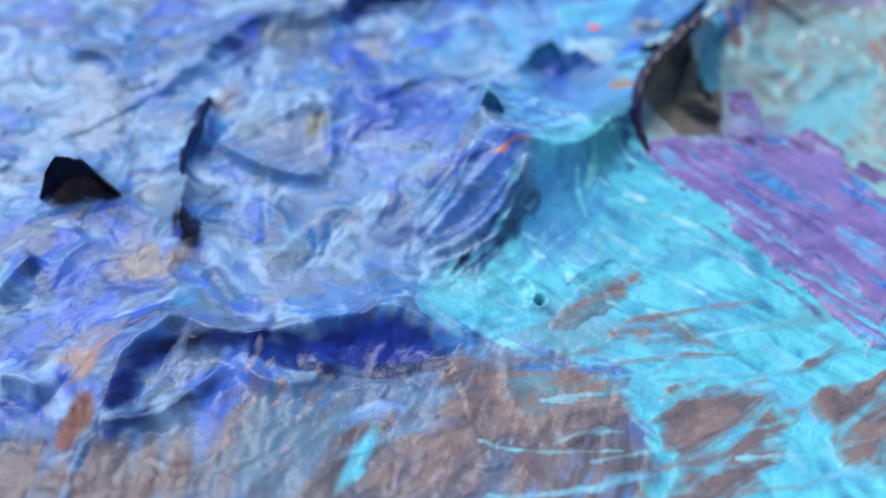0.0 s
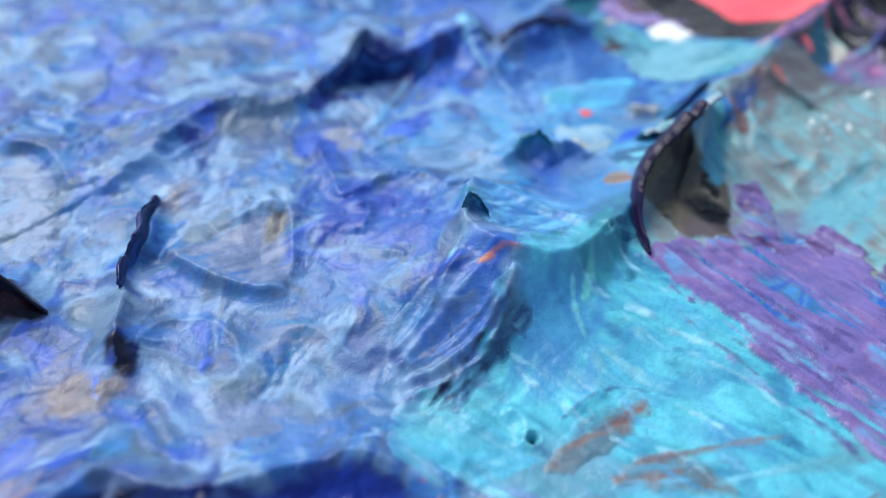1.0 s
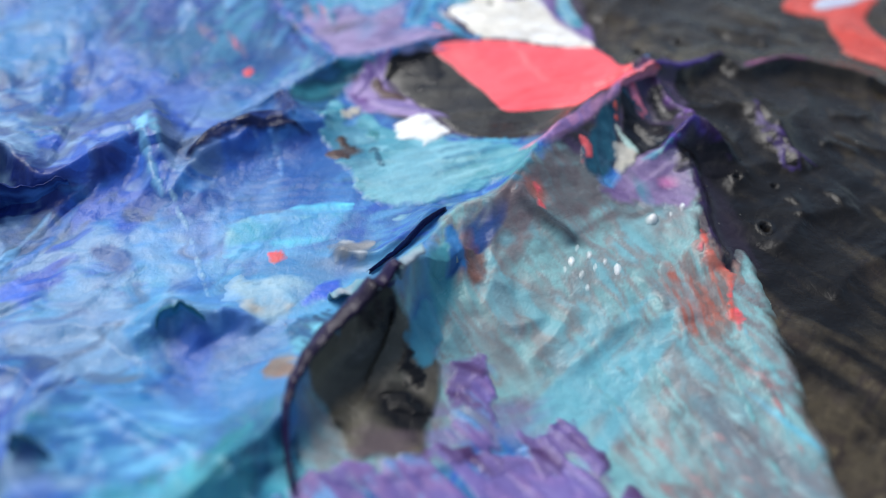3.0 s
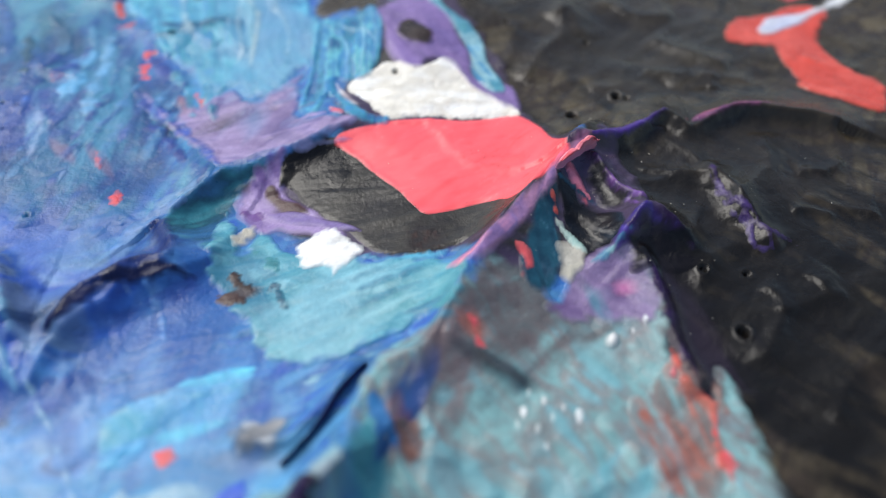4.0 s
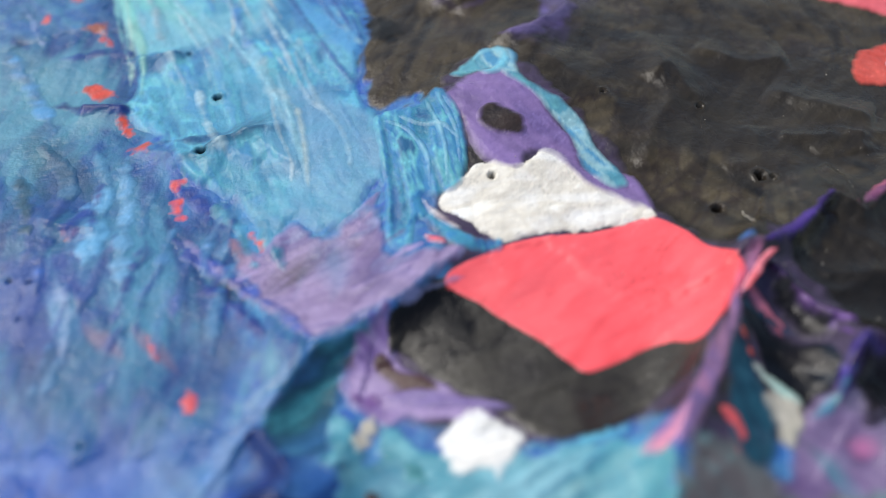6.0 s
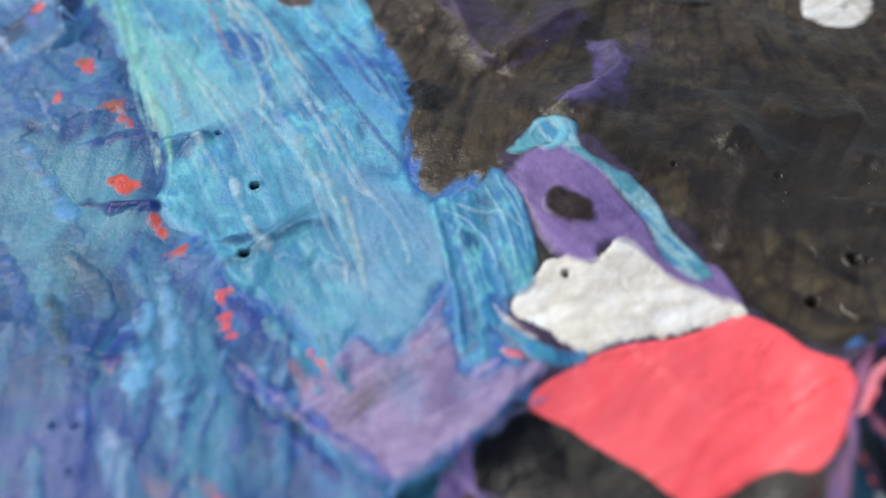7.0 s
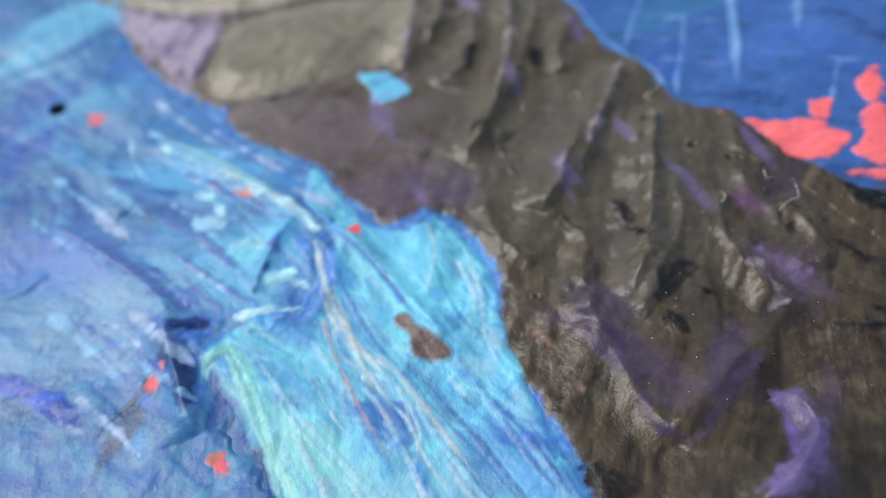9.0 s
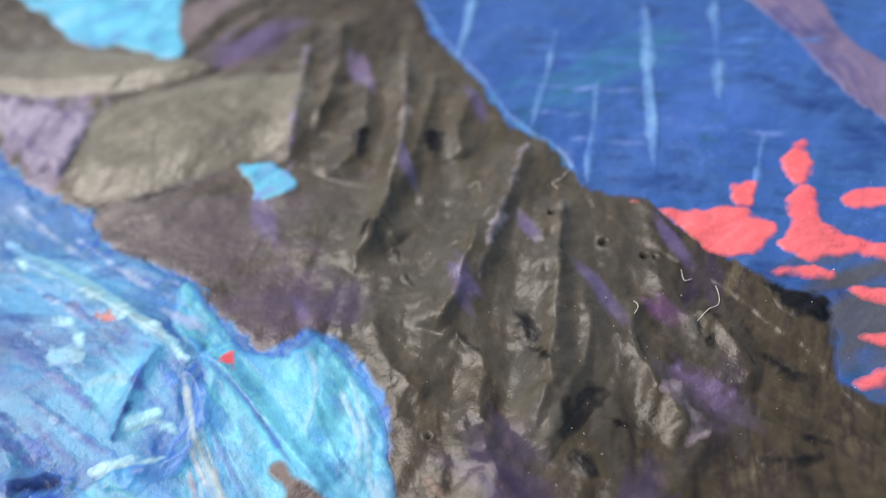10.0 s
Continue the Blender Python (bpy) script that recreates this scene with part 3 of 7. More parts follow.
# ---- the base coat of the painting ----
st = streaks(X, Y, 20, 8, 1.6, 401)
base = marbled([rgb(73, 138, 192), rgb(64, 130, 206), rgb(99, 165, 210), rgb(56, 109, 206), rgb(89, 144, 176), rgb(76, 153, 214)], X, Y, st, 402, 0.75, 0.25)
full = (slice(0, NY), slice(0, NX))
for x, y, r, c, s, a, k in (
        (-22.1, 26.1, 7, rgb(58, 70, 100), 1.4, 20, .85), (-0.4, 53.9, 5, rgb(83, 134, 224), 1.6, 10, .7), (-9.8, 59.9, 5, rgb(76, 138, 220), 1.6, 10, .6), (-3, 68.9, 3.0, rgb(32, 79, 180), 1.6, 20, .7), (-15, 63.2, 2.5, rgb(40, 84, 170), 2.5, 30, .6),
        (10.5, 54.2, 4, rgb(72, 178, 226), 1.8, 20, .7), (13.7, 72.1, 5, rgb(88, 168, 226), 1.6, 10, .7), (5, 72.6, 3, rgb(104, 199, 236), 1.5, 60, .6), (-25.1, 52.7, 7, rgb(100, 159, 196), 1.5, 0, .7), (-9.9, 38.7, 6, rgb(89, 144, 190), 1.6, 10, .7),
        (-13.1, 43.8, 2.5, rgb(67, 117, 210), 2, 70, .7), (-10.2, 50.3, 2.4, rgb(105, 151, 174), 1.6, 20, .8), (-19.4, 39.4, 3, rgb(140, 140, 156), 2, 20, .7), (-15.2, 55.3, 2.5, rgb(150, 160, 190), 1.5, 30, .7), (-4.8, 40, 1.6, rgb(128, 132, 150), 1.5, 30, .6),
        (-5.1, 43.9, 3, rgb(120, 174, 200), 1.6, 10, .6), (7.2, 48, 2, rgb(80, 115, 180), 1.5, 10, .6), (-0.8, 40.5, 3, rgb(83, 142, 190), 2, 10, .6), (-22.9, 42.3, 1.8, rgb(48, 100, 210), 2, 30, .7), (-16.9, 41.1, 1.0, rgb(48, 94, 210), 3, 80, .8),
        (10.4, 61.9, 8, rgb(170, 230, 255), 1.7, 10, .75), (7.8, 71, 5, rgb(140, 200, 255), 1.6, 10, .6), (2.1, 66, 4, rgb(150, 200, 255), 1.6, 10, .55), (14.9, 73.9, 5, rgb(160, 215, 255), 1.6, 10, .6), (-1.5, 86.9, 9, rgb(110, 176, 226), 2.2, 10, .7), (-10.5, 89.8, 6, rgb(116, 184, 230), 1.6, 20, .6), (14.5, 93.4, 6, rgb(112, 199, 234), 1.6, 20, .7), (13.3, 73, 4, rgb(67, 130, 210), 2, 10, .7), (0, 69.4, 3.0, rgb(38, 96, 190), 2, 30, .6), (15.7, 63.4, 3, rgb(76, 178, 222), 1.5, 0, .7),
        (13.9, 62.4, 1.2, rgb(140, 150, 160), 1.8, 0, .8), (10.5, 55.1, 4, rgb(56, 157, 220), 1.5, 10, .7), (14.6, 51.7, 3, TEAL, 1.5, 30, .7), (-0.8, 52.2, 4, rgb(80, 130, 214), 1.5, 60, .7), (2.8, 59.7, 3, rgb(88, 147, 200), 2, 20, .6), (19.4, 65.6, 1.2, rgb(110, 120, 130), 1.6, 20, .7),
        (15, 75.7, 6, rgb(46, 109, 190), 1.3, 60, .8), (8.9, 85.8, 8, rgb(56, 123, 200), 1.4, 60, .8), (6.6, 77.8, 3, rgb(48, 88, 180), 1.6, 100, .7), (11.5, 78, 1.6, rgb(19, 58, 140), 3, 35, .7)):
    dab(base, full, x, y, r, c * (0.66, 0.84, 0.9), s, a, k, seed=405)
BLUES = [rgb(60, 100, 200), rgb(96, 128, 170), rgb(150, 172, 200), rgb(120, 120, 130), rgb(36, 66, 150), rgb(84, 150, 214), rgb(140, 136, 140), rgb(104, 140, 196)]
touches(base, window((-45, 18), (24, 75)), 330, BLUES, 1.0, 25, 35, 77)
touches(base, window((-45, 70), (20, 118)), 150, [rgb(60, 110, 196), rgb(110, 150, 206), rgb(136, 170, 214), rgb(84, 140, 206)], 1.5, 25, 30, 78)
# swirls of pale grey, cobalt and dull grey through the first field
vx, vy = X + 1.7 * fbm(X, Y, 5, 81, 3), Y + 1.7 * fbm(X, Y, 5, 82, 3)
for c, size, seed, gain in ((rgb(176, 196, 220), 4.5, 83, 2.2), (rgb(64, 104, 222), 5.5, 86, 2.0), (rgb(132, 138, 146), 3.6, 89, 1.8), (rgb(206, 222, 240), 1.6, 92, .9), (rgb(34, 70, 150), 2.2, 95, 1.3), (rgb(104, 120, 150), 1.2, 101, 1.2)):
    k = (early * np.clip(gain * (fbm(vx, vy, size, seed, 3) - 0.22), 0, 0.75))[..., None]
    base = base * (1 - k) + c * k
H += 0.05 * st + early * (0.09 * fbm(vx, vy, 2.4, 98, 3) + 0.05 * fbm(vx, vy, 0.8, 99, 2))
base *= np.array((0.56, 0.74, 0.86))
PIG[:] = base
TOP = H.copy()

# ---- layers, lowest first ----
wash_coat = layer("blue_wash", "deep blue paint wash with whitish drips", [(50.9, 169.5), (49.7, 161.4), (49, 154.8), (49.4, 149.6), (49, 144.6), (50.4, 138.8), (49.5, 133.1), (51.5, 126.7), (54, 118.5), (54.5, 111.2), (58.3, 107.3), (75.6, 120.9), (92.5, 138.8)],
      [rgb(36, 88, 170), MID, rgb(48, 109, 196), rgb(32, 100, 150)], angle=-34, thick=.07, material=SATIN, seed=101, tone=.72, contrast=0.45, groove=0.04,
      dabs=[(57.2, 145.1, 2.5, TEAL, 3, 0, 0.35), (61.7, 136.7, 3, COBALT, 2, 0, 0.3), (59.7, 116.9, 5, OLIVE, 1, 0, .8)])
for pts, wd in (([(66.4, 151.3), (61.1, 143.1), (57.7, 138), (54.9, 133.8)], 1.1), ([(57.3, 150.7), (53.3, 146.1), (49.3, 142.2)], .8), ([(57.1, 144.3), (53.7, 140), (50.2, 135.7)], .7),
                ([(63.9, 132.8), (62.1, 131.1), (60.1, 129.2)], .6), ([(54.1, 159.2), (51.4, 155.7), (48.6, 152.6)], .9), ([(70.8, 147.2), (67.1, 142.2), (62.9, 136.6)], .8)):
    layer("paint_drip", "whitish drip run down dried blue paint", pts, [rgb(88, 147, 214), rgb(120, 180, 226), MID], angle=-124, width=wd, thick=0.08, ragged=0.2, edge=0.4, seed=103, soft=.7, bead=0, parent=wash_coat, bend=.2)
layer("purple_band", "dull purple band across blue paint", [(73.1, 148.3), (78, 144.8), (76.1, 137.5), (76.1, 130.5), (72.4, 126.8), (71.5, 132.6), (72.3, 137.7)], [rgb(104, 92, 140), rgb(130, 112, 142), rgb(90, 84, 130)],
      angle=-90, thick=.07, seed=104)

mauve = layer("grey_mauve_coat", "greyish mauve brushed paint coat", [(-24.2, 19.6), (-25.9, 24.2), (-20.8, 24.3), (-17.8, 25.3), (-13.6, 25.7), (-10.1, 28.5), (-4.3, 28.8), (0.5, 30.1), (2, 32), (5.6, 32.8), (11.9, 30.7), (13.9, 27.5), (13.8, 20.4)],
      [rgb(150, 134, 146), rgb(120, 130, 160), rgb(150, 140, 150), rgb(128, 120, 132), rgb(140, 150, 190)], angle=69, thick=0.05, bead=0, soft=2.0, ragged=.7, seed=105, tone=.54, groove=0.06, touch=(80, [rgb(120, 140, 180), rgb(110, 100, 110), rgb(150, 140, 150), rgb(160, 120, 116)], .9), grain=(6, .8),
      dabs=[(-1.9, 28.8, 3.0, rgb(102, 153, 196), 1.6, 30, .8), (-7.4, 25.6, 3.0, rgb(89, 130, 160), 1.6, 60, .8), (-20.9, 22.5, 4, rgb(104, 86, 90), 2, 20, .8), (-3.3, 24.6, .5, CYAN, 5, 70, .7), (-14.8, 22, 1.0, rgb(90, 60, 66), 3, 40, .7)])

turq = layer("turquoise_coat", "bright turquoise brushed paint coat", [(-0.3, 35.1), (0.2, 37.5), (3.2, 40.1), (5.9, 43.1), (7.4, 47.5), (8.6, 49.7), (13.2, 51.7), (15.8, 52.7), (18.6, 51.7), (21.2, 48.9), (23.6, 45.9), (25.7, 42.5), (28.1, 39.4), (30.8, 35.5), (33.8, 33.3), (28.3, 20.5), (13.4, 20.3), (13.3, 25.9), (12, 29), (11.9, 30.7), (7.7, 31), (3.8, 32.6), (1.2, 33.5)],
      [rgb(48, 168, 214), rgb(62, 205, 230), rgb(83, 224, 242), rgb(57, 193, 228), rgb(120, 212, 230)], angle=-38, thick=0.05, bead=0, soft=1.2, ragged=.5, seed=107, tone=.8, groove=0.05, touch=(90, [rgb(50, 140, 200), rgb(120, 216, 240), rgb(70, 170, 210), rgb(96, 130, 170)], .8), contrast=.6,
      dabs=[(9.5, 43.3, 3.5, rgb(48, 136, 200), 1.3, 60, .7), (13.2, 48.7, 1.8, TEAL, 1.6, 80, .7), (18.8, 40.1, 1.0, rgb(40, 147, 190), 3, 20, .6),
            (3.2, 38.2, 2.4, TURQ, 1.6, 20, .6), (9.3, 33.1, 2.5, rgb(96, 147, 170), 1.6, 20, .7), (25.8, 34.8, 1.0, rgb(88, 147, 160), 5, 10, .6)])
BROWNS = [rgb(126, 106, 110), rgb(104, 92, 100), rgb(134, 110, 104), rgb(84, 124, 140)]
for pts, sd in (([(8.1, 33.6), (10.1, 37.1), (13.4, 39.3), (15.4, 38.4), (13.4, 36.2), (9.8, 34.1)], 108), ([(12.2, 33.5), (15.2, 35.2), (17.2, 34.4), (19.9, 31.4), (16.7, 32.7), (13.8, 32.9)], 109),
                ([(21.2, 29.9), (24.6, 31.7), (29.2, 33.5), (33.6, 34.1), (33.1, 32.9), (25.1, 30.9)], 110), ([(13.6, 27.1), (15.3, 29.2), (17.9, 29.8), (23.3, 29.5), (21.8, 25.2), (18.3, 20.6), (14, 20.5), (14.1, 25.4)], 111),
                ([(1.6, 30.9), (6.6, 31.2), (12, 30.6), (12.6, 27.2), (8.6, 24.9), (4.6, 25.2), (1.9, 22.3), (-3.2, 21.9), (-2.1, 25.4), (1.3, 26.8)], 112), ([(23.9, 29.1), (29.2, 30.1), (32.2, 28.5), (29.9, 22.4), (25, 23.4), (23.7, 26)], 113)):
    layer("brown_smear", "brownish grey smear dragged over turquoise paint", pts, BROWNS, angle=32, thick=.03, bead=0, soft=1.0, ragged=0.5, tear=1.2, dry=1.3, seed=sd, parent=turq, groove=.05)
# the great dark field
dark = layer("dark_field", "glossy charcoal paint field with ripples and purple traces",
      [(41.2, 84), (36.9, 82.4), (32.8, 84.8), (31.1, 91.6), (29.7, 98.6), (30.4, 100.9), (28.3, 101.6), (26, 101.9), (28.5, 102.4), (25.9, 102.4), (25.4, 104.3), (26, 107.6), (27.9, 112), (27.6, 117.3), (27.4, 121), (29.8, 127.7), (29.6, 131.5), (28.5, 134.7), (24.9, 135.2), (23.4, 137.3), (22, 143.3), (17.9, 150), (16.8, 154.5), (14, 159.4), (12.2, 164.8), (11.2, 174.9), (8.7, 183.1), (8.5, 162.9), (14.7, 199.8), (53.1, 167.9), (49.9, 161.2), (49.2, 154.6), (49.4, 149.6), (49, 144.6), (49.9, 141.9), (50.4, 138.8), (50.5, 135.5), (52.7, 132.7), (53.7, 129.6), (54.6, 125.3), (55.9, 122.3), (57.1, 118), (56, 112.7), (80, 104), (66, 58), (43.2, 44.5), (42.6, 50.2), (42.2, 56.1), (41.7, 61.6), (39.6, 65.2), (40, 70), (40.3, 74.8), (39.1, 77.2), (37.4, 80)],
      [rgb(46, 38, 28), rgb(66, 56, 40), rgb(80, 69, 48), rgb(58, 47, 38), rgb(90, 78, 54)], angle=52, thick=0.06, bead=0, lumps=.035, seed=121, material=GLOSS, groove=0.02, touch=(150, [rgb(40, 36, 34), rgb(84, 76, 62), rgb(70, 56, 80), rgb(96, 88, 74), rgb(58, 50, 46)], 1.0), ragged=.3, contrast=.6, edge=.8, soft=.4, veins=.3,
      dabs=[(25.1, 157.7, 12, rgb(112, 100, 80), 1.5, 0, .7), (41.5, 140.1, 14, rgb(98, 88, 66), 1.4, 60, .6), (23.3, 146.9, 7, rgb(98, 84, 88), 1.6, -20, .8), (26.6, 138.1, 3, rgb(96, 78, 98), 1.5, 0, .7), (21.4, 148.7, 6, rgb(104, 92, 88), 1.7, -25, .8), (35.7, 137.8, 8, rgb(84, 78, 64), 1.6, 80, .75), (44.9, 130.3, 8, rgb(80, 74, 62), 1.5, 80, .7),
            (46.9, 118.3, 1.5, rgb(96, 80, 110), 2.2, 110, .4), (48.5, 124.4, .9, rgb(140, 76, 146), 2, 100, .4), (35, 121.2, 1.6, rgb(80, 66, 96), 2, 100, .5), (28.1, 136.5, .8, VIOLET, 2, 90, .42), (30.8, 135.9, 1.6, rgb(92, 78, 104), 1.4, 90, .6), (28.8, 146.1, .8, VIOLET, 3, 75, .42), (39.9, 144.4, .6, VIOLET, 3, 80, .42),
            (47.7, 147.7, .6, VIOLET, 4, 80, .42), (41.5, 155.8, .8, LILAC, 3, 75, .42), (45.8, 128.1, .7, VIOLET, 4, 90, .42), (52.3, 128.9, .6, VIOLET, 4, 85, .42), (38.2, 132.4, .8, VIOLET, 2.5, 80, .42), (44.7, 135, .5, VIOLET, 4, 85, .42),
            (16.9, 164.7, 4, rgb(150, 132, 160), 1.8, 60, .7), (16.9, 171.1, 2.0, VIOLET, 3, -10, .42), (34.7, 164.7, 2, rgb(110, 86, 140), 2, 0, .6), (31, 171, 3, rgb(150, 130, 130), 2, 0, .6),
            (39.8, 106.7, .9, rgb(110, 90, 170), 3, 75, .9), (37.8, 105.7, 1.2, VIOLET, 1.5, 20, .42), (34.7, 115, 1.5, rgb(78, 64, 84), 2.5, -55, .5), (34.2, 118.2, 1.5, rgb(84, 68, 92), 3, -55, .6), (38.9, 113.8, 1.6, rgb(84, 68, 96), 2, 50, .5),
            (41.2, 107.4, 1.5, rgb(80, 64, 92), 3, 40, .5), (43.4, 69.4, 2.5, rgb(40, 31, 44), 2, 120, .7), (44, 73.3, 1.5, rgb(70, 52, 86), 2, 120, .6), (49.1, 70.9, 13, rgb(22, 19, 15), 1.6, 120, .95), (52.1, 81.5, 8, rgb(42, 38, 34), 1.8, 0, .7), (46.8, 97.8, 9, rgb(44, 40, 36), 1.6, -20, .7), (50.8, 91.9, 5, rgb(56, 52, 44), 2, 0, .4), (43.2, 67.6, 2.6, rgb(46, 36, 50), 2.4, 100, .8)])
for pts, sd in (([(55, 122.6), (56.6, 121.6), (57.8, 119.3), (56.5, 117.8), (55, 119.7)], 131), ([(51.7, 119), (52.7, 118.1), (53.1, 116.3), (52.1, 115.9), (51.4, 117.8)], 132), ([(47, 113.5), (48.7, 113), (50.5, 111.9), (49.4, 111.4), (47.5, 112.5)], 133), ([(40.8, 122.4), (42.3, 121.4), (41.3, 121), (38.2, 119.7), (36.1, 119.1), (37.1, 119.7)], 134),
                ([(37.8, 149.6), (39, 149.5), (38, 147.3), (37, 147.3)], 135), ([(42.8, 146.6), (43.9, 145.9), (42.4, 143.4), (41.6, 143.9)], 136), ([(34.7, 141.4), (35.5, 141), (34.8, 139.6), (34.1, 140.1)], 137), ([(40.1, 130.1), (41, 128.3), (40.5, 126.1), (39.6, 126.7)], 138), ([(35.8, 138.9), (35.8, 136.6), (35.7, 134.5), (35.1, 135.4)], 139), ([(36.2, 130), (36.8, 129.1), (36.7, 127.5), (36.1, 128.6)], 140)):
    layer("black_spot", "small black spot on the charcoal paint", pts, [BLACK, rgb(26, 24, 22), rgb(40, 36, 32)], thick=0.05, ragged=0.25, tear=.9, seed=sd, material=SATIN, bead=0, soft=.5, parent=dark)
slope = layer("grey_turquoise_coat", "grey turquoise paint coat scraped in streaks", [(23.5, 63.5), (25.3, 68.8), (28, 70.9), (30.1, 71.9), (32.8, 76), (35.2, 77), (37.2, 71.9), (42.6, 74.7), (42.9, 70.9), (42.1, 66.8), (43.3, 64.6), (44.6, 66.3), (45, 62.1), (45.3, 57.4), (45.2, 50.1), (45.3, 44.7), (34.5, 44.7), (32.8, 47.5), (31.4, 48.2), (31.2, 50.3), (29.9, 52.2), (26.7, 52.9), (24, 51), (17.7, 50.7), (17, 55.9), (19.7, 60.2), (22.5, 62.2)],
      [rgb(130, 178, 182), rgb(140, 136, 138), rgb(132, 194, 194), rgb(144, 150, 150), rgb(116, 180, 188)], angle=-64, thick=0.06, bead=0, soft=.8, seed=117, tone=.9, groove=0.03, touch=(90, [rgb(104, 180, 186), rgb(130, 120, 126), rgb(150, 190, 190), rgb(116, 110, 112)], .8), grain=(8, 1.0), lumps=.12, category="paint layer",
      dabs=[(35, 72.2, 4.2, rgb(98, 88, 90), 2, 40, .85), (29.3, 68.7, 2, rgb(120, 96, 100), 2, 60, .7), (41.5, 49.8, 4, rgb(116, 122, 132), 2, 120, .7), (34, 56.8, 3, TURQ, 2, 45, .8),
            (27.1, 67, 1.2, rgb(24, 77, 150), 2, 60, .9), (24.9, 63.2, 1.2, TEAL, 2.5, 80, .9), (23.9, 59.3, 1.3, rgb(28, 115, 170), 2, 90, .9), (26.2, 57.5, 1.0, VIOLET, 1.6, 20, .8), (26.5, 64.8, .8, RUST, 2.2, 70, .8),
            (31.5, 70.3, .7, RUST, 1.8, 110, .9), (32.7, 67.7, .7, rgb(60, 66, 74), 4, 150, .9), (42.5, 57, .35, CORAL, 8, 130, .5), (43.4, 53.6, .35, CYAN, 9, 125, .6), (27.4, 53.8, 2.0, VIOLET, 2.2, 10, .7), (29.8, 51.9, .8, PLUM, 2, 130, .7)])
layer("rust_smear", "rusty coral smear scraped over grey turquoise", [(39.8, 65.9), (42.2, 67), (43.8, 64.7), (42.8, 59.9), (40.5, 59.4), (39, 60.8), (38.9, 63.5)], [rgb(132, 116, 110), rgb(150, 108, 96), rgb(120, 116, 112), RUST, rgb(124, 140, 140)], angle=-84, thick=.02, bead=0, soft=.6, ragged=.6, tear=1.0, dry=.9, seed=661, parent=slope, contrast=.8)
violet = layer("violet_stroke", "streaky violet dry-brush stroke over turquoise", [(16.3, 49.9), (17.4, 50.7), (19.2, 51.6), (21.6, 51.7), (24.7, 54), (26.3, 57.2), (27.6, 57.2), (27.6, 52.1), (31.6, 54.8), (33.1, 51.9), (32.5, 47.1), (34.3, 43.7), (29.6, 32.4), (26.4, 36.3), (24, 39.5), (22.3, 42.1), (21.2, 44.9), (18.5, 46.6), (17.1, 48.8)],
      [rgb(100, 88, 160), rgb(128, 112, 184), rgb(116, 98, 170), rgb(140, 108, 170), rgb(92, 147, 200)], angle=-49, thick=0.07, bead=.1, soft=.25, ragged=0.4, tear=1.0, dry=0.5, seed=115, groove=0.12, grain=(9, .6), category="paint stroke", bend=.4)
layer("dark_window", "bare olive black patch inside a torn lip", [(17.2, 57), (18.1, 59.2), (20.8, 61.9), (22.8, 60.7), (24.7, 57.3), (23.9, 54), (23.3, 52), (19.8, 51.9), (18.5, 53.7)], [rgb(84, 76, 62), OLIVE, rgb(70, 64, 56)], angle=60, thick=.07, seed=119, tone=1.25, material=SATIN,
      dabs=[(22.2, 55.4, 1.3, BLACK, 1.5, -20, 1), (22.9, 54, 1.0, BLACK, 1.2, -60, 1), (21.2, 60.7, .9, BLACK, 1.6, 30, .9), (18.7, 53.7, .5, BLACK, 1.5, 0, .9), (23.1, 56.9, .6, rgb(140, 130, 112), 1.4, 130, .9), (21.2, 52.4, 1.4, rgb(104, 86, 92), 2, 0, .7)])

layer("mauve_fold", "pale mauve fold of paint beside olive lobe", [(8, 178), (10, 175.7), (12, 168.5), (14.2, 162.5), (16, 159), (18.7, 161.4), (20.7, 165.1), (16.7, 169), (12.5, 174)], [rgb(150, 134, 150), rgb(170, 156, 176), rgb(124, 108, 136)], angle=60, thick=.25, edge=1.0, bead=0, soft=.8, ragged=.4, seed=144, contrast=.7, lumps=.25)
OLIVES = [rgb(110, 104, 84), rgb(128, 120, 98), rgb(100, 93, 76)]
layer("olive_lobe", "long smooth olive grey lobe of paint", [(8.6, 180.6), (9.4, 177.8), (11.9, 174.3), (15.7, 170.4), (21.5, 166.6), (26.7, 164.2), (30.9, 163.8), (28.4, 167.4), (22.6, 173), (15.4, 178)], OLIVES, angle=-40, thick=.5, edge=2.0, bead=0, ragged=.12, groove=.02, seed=145, tone=1.0, material=GLOSS, category="paint blob", contrast=.4)
layer("olive_blob", "smooth glossy olive grey blob of paint", [(16.9, 160), (16.6, 157.4), (17.8, 155), (20.8, 153.7), (25, 152.5), (29.2, 152.1), (33.5, 151.2), (37.2, 154.5), (37, 158.6), (32.8, 161.8), (27.1, 163.6), (21.7, 165.3), (19.6, 163.8), (18.4, 161.6)], OLIVES, angle=20, thick=0.6, edge=3.0, bead=0, ragged=.12, groove=.02, soft=.8, seed=141, tone=1.0, material=GLOSS, category="paint blob", contrast=.4)
layer("black_slit", "black slit between two olive lobes", [(20.8, 165.8), (25.4, 164.6), (30.2, 163.3), (32.6, 163.4)], [BLACK, rgb(30, 26, 22)], width=.7, thick=.01, edge=.3, bead=0, ragged=.2, tear=.8, soft=.4, seed=146, category="paint gap", groove=0)
layer("light_blue_spot", "light blue spot on dark paint", [(28.8, 152.3), (30.3, 151.8), (31.8, 150.7), (32.5, 148.1), (30.9, 147.3), (29.1, 148.2), (29.1, 149.8)], [AZURE, CYAN, rgb(120, 130, 200)], thick=.07, seed=142, category="paint spot")
